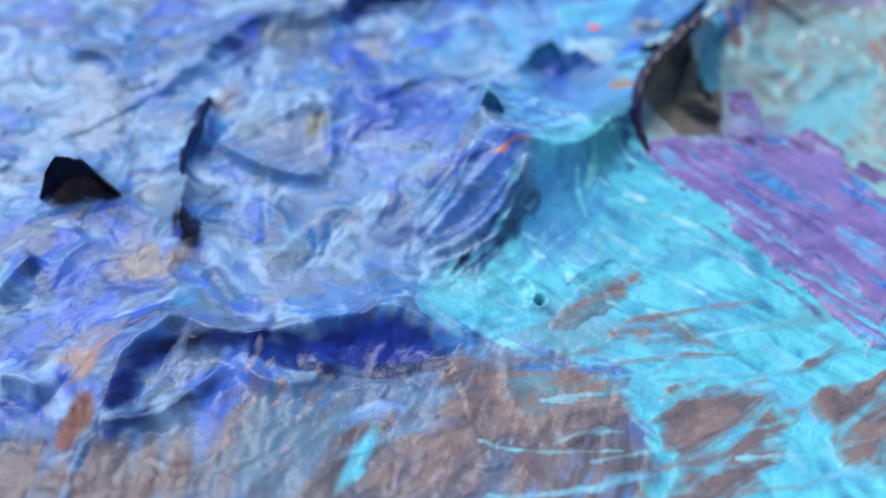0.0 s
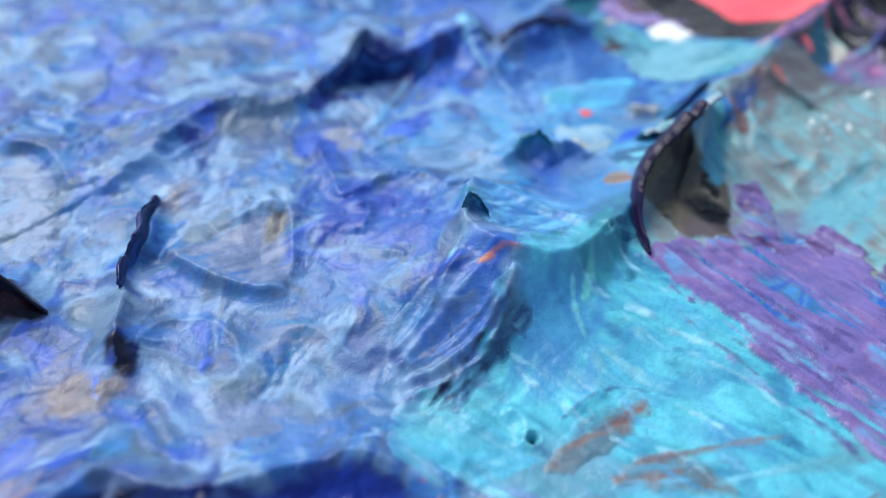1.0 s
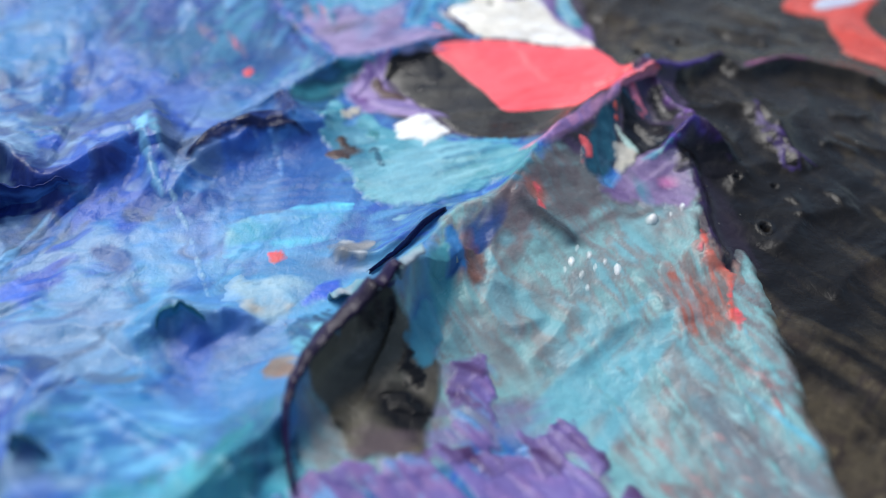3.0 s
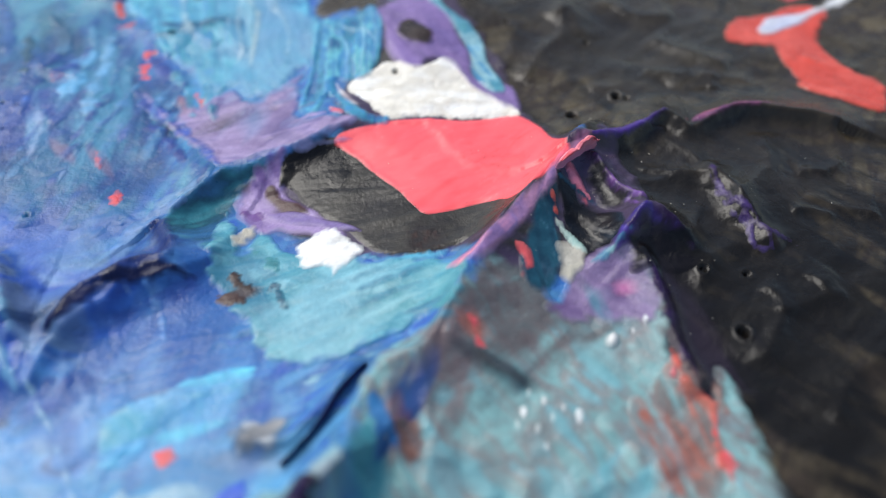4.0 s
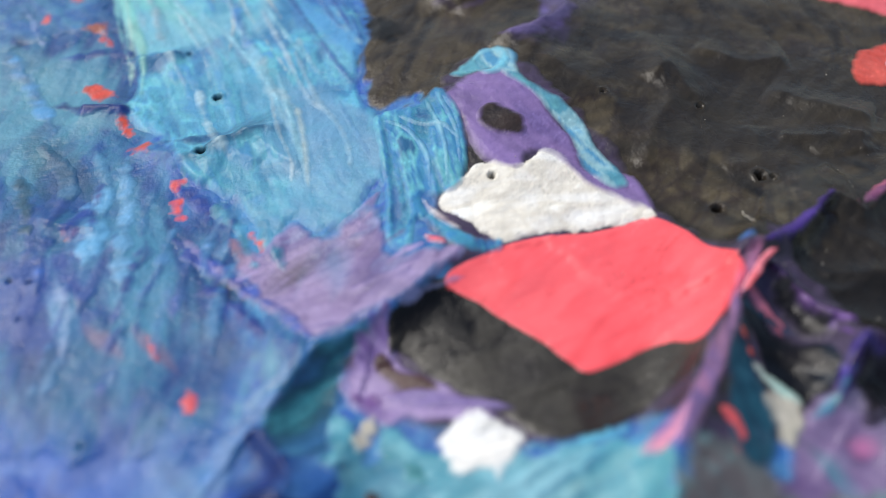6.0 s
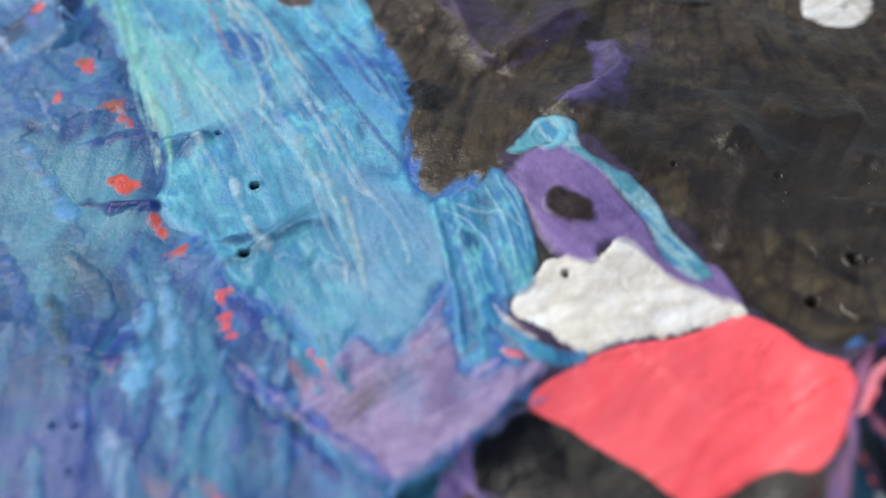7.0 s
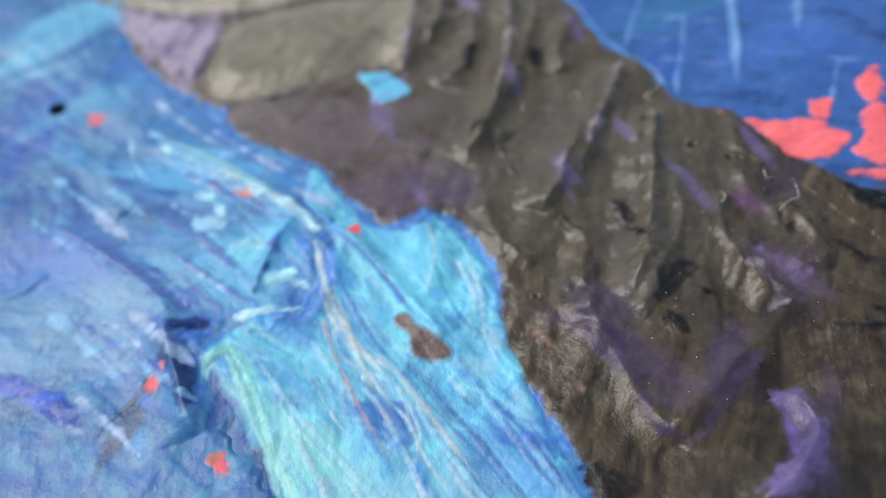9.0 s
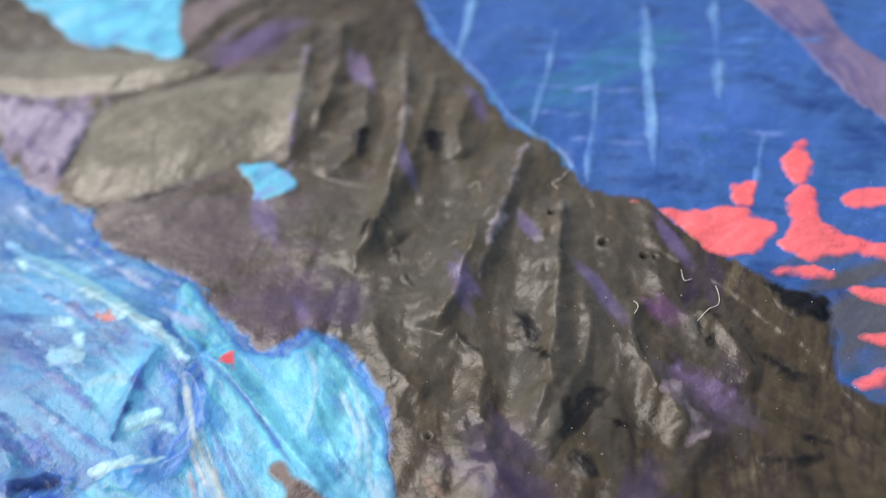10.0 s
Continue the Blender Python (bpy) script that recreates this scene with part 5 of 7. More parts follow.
neck = layer("blue_neck", "streaky blue and teal neck of paint", [(25.5, 102.1), (28, 101.8), (29.8, 102.7), (30.3, 101), (30.2, 98.1), (29, 94.4), (27.2, 93.7), (26.2, 94.4), (26.3, 93.1), (27.7, 90.7), (29.5, 89.5), (28.6, 88.6), (26.4, 90), (25.5, 92.8), (24.2, 90.2), (23.4, 90.7), (23.5, 93.1), (24.3, 96.2), (24.8, 99.2)], [rgb(27, 115, 176), rgb(46, 157, 190), rgb(32, 138, 200), rgb(88, 193, 206), rgb(28, 105, 150)], angle=-100, thick=.07, ragged=.12, seed=261, groove=.10, grain=(9, .55), contrast=.8, bend=.5)
for k, pts in enumerate(([(25.6, 101.3), (26.9, 99.8), (27.4, 97.2), (26.7, 94.4)], [(29.6, 102.3), (29.7, 98.7), (29, 95.3)], [(28.8, 102.1), (28.7, 97.7), (27.8, 94.4)], [(26.7, 101.4), (27.7, 100), (29.1, 99), (29.6, 97.4)])):
    layer("pale_thread", "fine pale thread of paint in the blue neck", pts, [PALE, rgb(140, 200, 220)], width=.3, thick=.07, edge=.15, ragged=.05, seed=265 + k, parent=neck)
for k, pts in enumerate(([(26.1, 94.4), (26.5, 93.6), (27.5, 91.2), (27.1, 90.9), (26.1, 92.5)], [(25.4, 91.6), (26.3, 90.6), (26.3, 90.1), (25.4, 90.8)])):
    layer("pinkish_fleck", "pinkish white fleck between blue fingers", pts, [rgb(226, 190, 190), WHITE, PINK], thick=.08, ragged=.1, edge=.2, seed=271 + k, category="paint fleck")
layer("white_splat", "small bright white splat on turquoise", [(22.1, 78.8), (23.2, 80.2), (25.1, 79.9), (26.3, 77.9), (25.2, 76.9), (24.2, 75.9), (23.6, 77.2), (22.6, 77.1)], [WHITE, WHITE, BONE], thick=.07, ragged=.22, tear=.6, seed=273, material=CHALK, category="paint splat", contrast=.3)
layer("cream_chip", "cream chip of paint on teal", [(18.4, 80.4), (19.1, 81.9), (20, 81.9), (19.7, 80.9), (18.7, 79.9)], [BONE, rgb(190, 180, 150)], thick=.07, ragged=.25, tear=.8, seed=274, material=CHALK, category="paint chip")
layer("ridge_skin", "violet and pink skin over the sharp ridge", [(32.2, 74.2), (30.8, 75.3), (34.2, 77), (36.6, 79.1), (38.7, 81.2), (40.7, 83.3), (42.1, 83.7), (41.4, 82.4), (39.5, 81), (37.7, 78.8), (35.5, 76.5), (33.3, 74.6)], [rgb(160, 124, 190), rgb(206, 140, 180), rgb(150, 116, 180), rgb(255, 150, 170)], angle=44, thick=.07, bead=.1, soft=.45, ragged=.15, seed=275, grain=(12, .6))
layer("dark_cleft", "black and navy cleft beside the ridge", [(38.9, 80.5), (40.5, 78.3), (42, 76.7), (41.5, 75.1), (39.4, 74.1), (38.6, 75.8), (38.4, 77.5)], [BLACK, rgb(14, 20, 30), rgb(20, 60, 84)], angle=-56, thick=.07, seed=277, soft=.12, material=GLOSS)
layer("navy_cleft", "navy teal paint below the ridge", [(35.8, 76.7), (38.6, 80.1), (38.4, 77.8), (37.9, 75.4), (37.1, 73), (35.6, 72.5), (34.9, 73.9)], [rgb(16, 44, 70), rgb(19, 88, 110), rgb(20, 30, 60)], angle=80, thick=.07, seed=278)
layer("pink_trickle", "pink trickle of paint beside the ridge", [(39.8, 81.5), (40.1, 80.2), (40.4, 78.4)], [PINK, rgb(220, 130, 160)], width=.7, thick=.07, ragged=.1, seed=279, category="paint streak")
layer("lilac_scrap", "pale lilac scrap of paint", [(38.1, 74.4), (40.3, 75), (42.2, 75.3), (42.5, 72.1), (42, 69), (40.3, 69.8), (38.1, 70.3), (35.7, 71.4), (37.3, 73)], [rgb(112, 86, 140), rgb(138, 116, 160), rgb(96, 92, 124)], angle=-54, thick=.07, bead=.1, soft=.45, ragged=.3, tear=1.2, seed=281, dabs=[(38.9, 71.6, .8, TEAL, 2, 100, .6), (40.8, 72.2, .6, rgb(210, 110, 170), 1.5, 0, .8)])
layer("cream_scrap", "cream scrap of paint on navy", [(37.7, 76), (38.8, 75.9), (39.4, 74.9), (38.2, 73.2), (37.5, 73.4), (37.5, 74.7)], [BONE, rgb(170, 166, 150)], thick=.07, ragged=.15, tear=.8, seed=283, material=CHALK, category="paint chip")
layer("white_dot", "glossy white dot of paint", [(38.6, 69.1), (39.3, 69.5), (39.6, 69), (39.2, 68.3), (38.6, 68.4)], [WHITE, BONE], thick=.3, ragged=.05, edge=.4, seed=285, material=GLOSS, category="paint dot")
layer("violet_seam", "violet seam along a dark fold", [(42.1, 83.5), (44.6, 84.2), (46.3, 85), (48.1, 85.9)], [PLUM, rgb(80, 50, 150), rgb(60, 36, 110)], width=.8, thick=.07, ragged=.2, tear=.6, seed=287, bead=0, soft=.3, parent=dark)
layer("violet_seam", "violet seam along a dark fold", [(41.8, 82.2), (42.4, 79.7), (43, 78.4), (43.8, 77.4)], [PLUM, rgb(130, 80, 170), VIOLET], width=.6, thick=.07, ragged=.2, tear=.6, seed=288, bead=0, soft=.3, parent=dark)
layer("violet_seam", "violet seam along a dark fold", [(40.9, 74.4), (42, 75.5), (43.2, 76.2), (44.5, 75.4), (45.6, 74.2)], [PLUM, rgb(80, 50, 150), rgb(40, 20, 60)], width=.9, thick=.07, ragged=.2, tear=.6, seed=289, bead=0, soft=.3, parent=dark)
layer("violet_seam", "violet seam along a dark fold", [(49.5, 84.8), (51.4, 85.5), (53.7, 86), (56.4, 85.8)], [PLUM, rgb(150, 80, 120), rgb(60, 36, 90)], width=.8, thick=.07, ragged=.2, tear=.6, seed=290, bead=0, soft=.3, parent=dark)
layer("coral_smear", "orange red smear on charcoal paint", [(56.4, 95.8), (58.3, 97.4), (61.1, 98.1), (63.8, 98.6), (66.2, 97.5), (63.7, 94), (64.2, 90.1), (65.7, 87.5), (63.7, 84.5), (59.9, 88), (59.4, 90.9), (59.5, 93.5), (56.3, 94.2)], [CORAL, rgb(226, 70, 50), rgb(244, 92, 72)], angle=-52, thick=.07, ragged=.25, seed=291, category="paint smear", contrast=.4)
layer("pink_smear", "pink smear at the edge of charcoal paint", [(59.5, 104.1), (63.3, 106), (68.5, 108.1), (77.8, 105.7), (73.8, 99.7), (66.8, 99.7), (63.7, 99.4), (61.9, 101.5)], [PINK, rgb(248, 110, 120)], angle=20, thick=.07, ragged=.3, seed=292, category="paint smear", contrast=.4)
layer("white_smear", "white smear across orange red paint", [(59, 95.3), (60.8, 97.2), (64.1, 97.6), (68.9, 100), (69.6, 99), (64.6, 96.8), (60.4, 94.8)], [WHITE, rgb(190, 196, 220)], thick=.07, ragged=.2, seed=293, material=CHALK, category="paint smear")
layer("cream_blot", "cream blot on charcoal paint", [(55.7, 108.3), (57.5, 110.1), (61.6, 109), (60.3, 106.2), (57.1, 105.9)], [BONE, WHITE], thick=.07, ragged=.2, seed=294, material=CHALK, category="paint spot")

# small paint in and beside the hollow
# deep shade below the rim, painted as a black layer
layer("shade_patch", "shade of the rim painted black on the hollow floor", [(22.2, 87.2), (24.9, 88.3), (25.7, 87.1), (26.2, 85.1), (25.6, 83.5), (24.8, 84), (24, 85.6), (22.6, 85.8), (21.9, 86)], [BLACK * 0.5, BLACK, rgb(10, 9, 9)], thick=.01, edge=.5, bead=0, soft=.5, ragged=.25, groove=.004, seed=1501, material=GLOSS, parent=hollow)
for k in range(9):
    x = 29 + .24 * k
    layer("scratch", "thin dark scratch in charcoal paint", [(x + .1, 79 - .05 * k), (x, 78.2), (x + .05, 77.2)], [rgb(26, 20, 18), rgb(70, 44, 36)], width=.16, thick=.01, edge=.1, bead=0, soft=.15, ragged=.1, tear=.4, groove=0, seed=1510 + k, parent=hollow)
layer("brown_facet", "brown facet in the floor of the hollow", [(20.4, 84.5), (21.1, 85.2), (21.8, 83.9), (22.9, 83.1), (23.4, 81.8), (21.5, 82.8)], [rgb(76, 50, 48), rgb(96, 66, 62), rgb(50, 34, 36)], thick=.02, bead=0, soft=.2, ragged=.12, seed=1520, category="paint patch", groove=.01)
layer("violet_band", "thin violet band across the hollow", [(21.9, 82.6), (23.6, 81.6), (25.2, 80.7), (26.5, 79.4), (24.4, 80.3), (21.9, 81.5), (20.4, 82.6)], [LILAC, VIOLET, rgb(150, 124, 180)], angle=-32, thick=.05, edge=.2, bead=.1, soft=.2, ragged=.12, seed=1521, category="paint streak")
layer("azure_strip", "azure strip along the edge of the basin", [(25.6, 77.6), (27.5, 77.2), (29.1, 77.2), (31, 77.1), (31.1, 76.3), (28.9, 76.4), (27.1, 76.8)], [rgb(20, 120, 176), rgb(70, 180, 214), TEAL], angle=8, thick=.05, edge=.25, bead=.1, soft=.25, ragged=.2, tear=.7, seed=1522, category="paint streak")
for k, (pts, c) in enumerate((([(18.2, 77.9), (18.7, 77), (19.3, 76.2)], rgb(60, 40, 36)), ([(17.6, 76), (18.4, 75.4), (19.2, 75.2)], rgb(80, 56, 50)), ([(18.9, 83.4), (19.9, 82.6), (20.6, 82.3)], rgb(130, 90, 160)), ([(19.6, 79.4), (20.4, 78.7), (20.9, 77.7)], rgb(60, 160, 170)), ([(20.6, 76.5), (21.2, 75.2), (21.4, 74)], rgb(36, 120, 150)))):
    layer("dry_touch", "dry touch of another colour on turquoise", pts, [c, c * 0.7, c * 1.2], width=.7, thick=.02, bead=0, soft=.2, ragged=.4, tear=.5, seed=1530 + k, category="paint touch", groove=.02)
for k, (nm, lb, pts, wd, cols) in enumerate((
        ("teal_thread", "dark teal thread beside the ridge", [(38.8, 80.4), (39.9, 79.7), (41.2, 78.3)], .6, [rgb(20, 80, 110), rgb(14, 50, 70)]), ("cream_thread", "pale green cream thread across black", [(38.1, 77.6), (38.5, 76.6), (39.4, 74.8)], .4, [BONE, rgb(150, 190, 180)]),
        ("teal_edge", "bright teal edge below a plum lip", [(39.2, 74.3), (40.4, 74.3), (41.3, 74.9)], .5, [rgb(150, 206, 206), rgb(30, 140, 180)]), ("violet_thread", "bright violet thread over a black fold", [(41.7, 82.1), (42.1, 80.7), (42.5, 79.1), (43, 76.6)], .45, [rgb(150, 90, 170), rgb(90, 60, 140)]),
        ("violet_thread", "bright violet thread over a black fold", [(48.9, 80.2), (49.1, 77.2), (49.8, 75.5), (49.7, 74), (50.7, 73.7)], .3, [rgb(84, 64, 130), rgb(60, 44, 84)]), ("plum_edge", "glossy plum edge of a curled lip", [(41.1, 74.7), (42, 75.9), (43.1, 76.3), (43.8, 75.7), (45.2, 75.3)], .5, [rgb(90, 70, 180), rgb(50, 30, 100)]),
        ("coral_thread", "coral thread in the cleft", [(38.2, 79.4), (38.2, 77.9)], .3, [RUST, CORAL]), ("coral_thread", "coral thread in the cleft", [(35.1, 75.8), (35.7, 74.9), (35.4, 74)], .8, [PINK, RUST]), ("pink_fin", "pink fin of paint below the ridge tip", [(39.4, 81), (40.3, 80), (40.7, 78.8)], .45, [rgb(255, 120, 140), rgb(220, 130, 160)]))):
    layer(nm, lb, pts, cols, width=wd, thick=.05, edge=.2, bead=.1, soft=.15, ragged=.15, tear=.5, seed=1540 + k, category="paint thread", groove=.01)
# black layer that paints the dark of the hole under the lip
layer("under_lip_shade", "shade under a plum lip painted glossy black", [(41.8, 75.3), (43.7, 75.4), (45.8, 75.2), (46.3, 74.1), (44.5, 74.3), (42.6, 73.7), (41.6, 74.5)], [BLACK * 0.5, BLACK], thick=.01, edge=.4, bead=0, soft=.4, ragged=.2, seed=1555, material=GLOSS, category="paint fold", groove=.01)
# paint round the torn lip
for k, (nm, lb, pts, cols, th) in enumerate((
        ("teal_hatch", "hatched teal paint behind a torn lip", [(15.7, 59.7), (17.2, 61.3), (19.7, 60.5), (20.9, 60.5), (18.5, 58.6), (17, 57.5)], [rgb(60, 150, 190), rgb(30, 90, 140), rgb(96, 186, 206)], .04), ("cobalt_dab", "strong cobalt dab beside a grey flake", [(16.4, 61.9), (17.8, 63.8), (19, 64.1), (18.6, 62.6)], [rgb(24, 84, 216), rgb(40, 110, 226)], .03),
        ("beige_chip", "beige chip of paint on light blue", [(14.2, 57), (15.4, 57.9), (17, 56.8), (16.8, 55.9), (15.2, 56.1)], [rgb(150, 124, 108), rgb(170, 150, 134)], .06), ("blue_slab", "deep blue slab on the slope", [(25.5, 67.3), (26.3, 65.6), (26.7, 64.2), (25.1, 63.8)], [rgb(20, 90, 160), rgb(30, 120, 180)], .03), ("rust_slab", "rust slab on grey turquoise", [(26.5, 65.3), (27.9, 65.9), (27.4, 63.5), (26.4, 63.8)], [rgb(150, 100, 84), rgb(110, 96, 96)], .03),
        ("beige_patch", "pale beige pool in light blue paint", [(13, 61.6), (13.8, 63.3), (15.8, 63), (16.1, 61.7), (14.2, 60.9)], [rgb(170, 176, 170), rgb(196, 196, 186), rgb(120, 176, 206)], .02), ("pale_stroke", "pale turquoise stroke across blue paint", [(11.3, 67.6), (12, 69), (14.6, 69.8), (17.4, 69.6), (15, 68), (12.1, 66.4)], [rgb(130, 206, 226), rgb(160, 220, 230), rgb(90, 170, 216)], .03),
        ("grey_swirl", "grey swirl in blue paint", [(18.3, 67), (19.2, 67.3), (20.3, 65.8), (19.9, 65), (18.4, 65.3)], [rgb(140, 144, 146), rgb(90, 120, 150), rgb(170, 176, 180)], .03), ("teal_wedge", "teal wedge beside the bare patch", [(22.6, 59.2), (23.9, 61.8), (24.7, 59.5), (23.6, 57.6)], [rgb(30, 110, 140), rgb(60, 150, 170)], .03))):
    layer(nm, lb, pts, cols, angle=-60, thick=th, edge=.4, bead=.1, soft=.3, ragged=.2, tear=.7, seed=1560 + k, category="paint patch", groove=.03, contrast=.8)
for a, b in (((15.7, 60.6), (17.7, 57.2)), ((16.3, 61), (18.3, 58)), ((16.9, 61.4), (18.9, 58.7)), ((17.5, 61.4), (19.3, 59)), ((18, 61.3), (19.7, 59.3)), ((18.7, 61), (20.2, 59.8))):
    layer("hatch_mark", "dark hatch mark in teal paint", [a, ((a[0] + b[0]) / 2 + .1, (a[1] + b[1]) / 2), b], [rgb(10, 40, 80), rgb(20, 70, 110)], width=.22, thick=.012, edge=.15, bead=0, soft=.2, ragged=.1, tear=.5, groove=0, seed=1580 + int(10 * a[0]), category="paint streak")

# ---- early blue strokes ----
for nm, lb, pts, cols, a, sd in (
        ("navy_fold", "deep navy glossy fold of paint", [(-18.1, 24.6), (-18.3, 27.8), (-17.1, 30.5), (-15, 31.8), (-10.9, 31.1), (-7.9, 31.8), (-5.2, 32.9), (-1.7, 33.6), (0.5, 32.5), (1.4, 30.6), (-1.5, 29.7), (-5, 29.9), (-7.6, 29.5), (-10.8, 30.4), (-12.6, 31.1), (-15.4, 31), (-16.7, 29.4), (-17.3, 27), (-17.3, 25.2)], [NAVY, rgb(16, 58, 150), rgb(28, 44, 90)], 8, 301),
        ("navy_fold", "deep navy glossy fold of paint", [(-18.5, 25.7), (-16.8, 26.1), (-15.1, 26.6), (-13.2, 27.9), (-12, 29.9), (-12.2, 27.9), (-13.6, 26.4), (-15.9, 25.2), (-18.1, 24.9)], [NAVY, rgb(26, 40, 84), rgb(32, 69, 130)], 30, 302),
        ("navy_fleck", "dark navy fleck in blue paint", [(-16.8, 40.2), (-16.9, 41.9), (-15.3, 42), (-15.2, 40.3), (-15.7, 39.6)], [rgb(12, 16, 34), NAVY], 80, 303),
        ("navy_fleck", "dark navy fleck in blue paint", [(4.3, 63.8), (5.1, 64.1), (6.5, 63), (5.7, 62.9)], [rgb(16, 63, 170), NAVY], 20, 304),
        ("navy_stroke", "dark navy strokes dragged into turquoise", [(2.2, 37.7), (5, 41.9), (5.9, 44.6), (8.1, 45.6), (8.3, 43.7), (6.7, 41), (4.9, 39.3), (3.2, 38.1)], [rgb(20, 44, 80), rgb(48, 115, 150), rgb(24, 63, 110), rgb(76, 157, 190)], 50, 305),
        ("teal_stroke", "teal stroke on light blue paint", [(3.1, 52.2), (5, 53.4), (8.8, 53.1), (11.6, 50.9), (12.9, 50.2), (9.5, 48.4), (6.6, 50.1)], [rgb(32, 136, 190), TEAL, rgb(48, 115, 190)], 0, 306),
        ("teal_stroke", "teal stroke on light blue paint", [(11.4, 68.4), (13.5, 69.3), (17.4, 70.7), (19.8, 69.6), (17.5, 67.2), (15.2, 66.6), (12.2, 65.9)], [rgb(67, 184, 214), AZURE, CYAN], 10, 307),
        ("sky_stroke", "pale sky blue stroke of paint", [(4.4, 77.3), (5.5, 77.9), (6.2, 74.6), (7.2, 71.5), (6.1, 72.7)], [rgb(88, 189, 226), SKYBLUE], 90, 308),
        ("cream_fleck", "beige fleck in blue paint", [(14.2, 57.3), (15.6, 58), (16.6, 57.8), (16.3, 56.8), (15, 56.5)], [rgb(130, 120, 110), rgb(170, 150, 130)], 0, 309),
        ("beige_patch", "beige grey patch in blue paint", [(-6.7, 62.7), (-4.6, 63.9), (-2.5, 62.5), (-3.1, 60.6), (-5.2, 60.4)], [rgb(150, 160, 184), rgb(140, 150, 170)], 0, 310),
        ("beige_patch", "beige grey patch in blue paint", [(-21.6, 37.3), (-20.2, 40.9), (-17.3, 39.9), (-15.2, 39), (-16.7, 37), (-19.1, 35.9)], [rgb(120, 124, 142), rgb(140, 128, 130), rgb(90, 116, 170)], 40, 311),
        ("beige_patch", "beige grey patch in blue paint", [(-22.6, 30.1), (-19.8, 32.7), (-18.3, 32.3), (-18.8, 29.7), (-20, 28.1)], [rgb(130, 116, 120), rgb(160, 124, 110), rgb(90, 116, 170)], 40, 312),
        ("rust_fleck", "rust brown fleck in grey paint", [(-20.3, 24.3), (-20.3, 27.3), (-19.2, 27.5), (-18.8, 25.5), (-19.3, 24.2)], [rgb(90, 50, 48), rgb(130, 70, 60)], 70, 313)):
    layer(nm, lb, pts, cols, angle=a, thick=.02, edge=1.2, bead=0, soft=.7, ragged=.55, seed=sd, contrast=.7, category="paint stroke", groove=.02)

# body of the navy fold and the dark mound
for nm, lb, pts, cols, sd in (
        ("cobalt_fold", "smooth deep cobalt end of a fold", [(-8.2, 31.2), (-5.6, 33.2), (-3.4, 33.8), (-1.2, 33.9), (0.4, 32.8), (1.1, 31.2), (-0.6, 30.6), (-3.5, 30.6), (-6, 30.6)], [rgb(8, 34, 130), rgb(14, 52, 160), rgb(6, 24, 92)], 1601),
        ("navy_band", "dark navy crest of a fold", [(-18.4, 26), (-18, 29), (-16.6, 31), (-15, 31.9), (-12.4, 31.9), (-9, 32.1), (-7, 32.4), (-7.4, 31.2), (-10.6, 30.9), (-13.2, 30.9), (-15.4, 30.4), (-16.8, 28.8), (-17.3, 26.4)], [rgb(8, 24, 84), rgb(14, 40, 116), rgb(10, 18, 54)], 1602),
        ("navy_band", "dark navy crest of a fold", [(-12.2, 31), (-12.3, 28.6), (-13.4, 27.2), (-15.4, 26.3), (-17.8, 24.8), (-16.6, 26.4), (-14.8, 27.3), (-13.4, 28.6), (-13, 30.6)], [rgb(8, 24, 84), rgb(16, 40, 110), rgb(10, 18, 54)], 1603),
        ("black_mound", "near black mound of paint with red traces", [(-27, 43.4), (-26.4, 45.4), (-24.7, 46.3), (-23, 45.4), (-21.8, 43.9), (-23.4, 42.7), (-25.2, 42.4)], [rgb(12, 16, 36), rgb(26, 26, 46), rgb(64, 20, 26), rgb(10, 12, 22)], 1604),
        ("dark_hole", "dark hole at the foot of a shard", [(-17.4, 41.6), (-16.2, 42), (-15.4, 40.6), (-16, 39.4), (-17, 39.9)], [rgb(12, 14, 26), rgb(24, 30, 60)], 1605)):
    layer(nm, lb, pts, cols, angle=10, thick=.03, edge=.9, bead=0, soft=.5, ragged=.3, seed=sd, contrast=.7, category="paint fold", groove=.02)

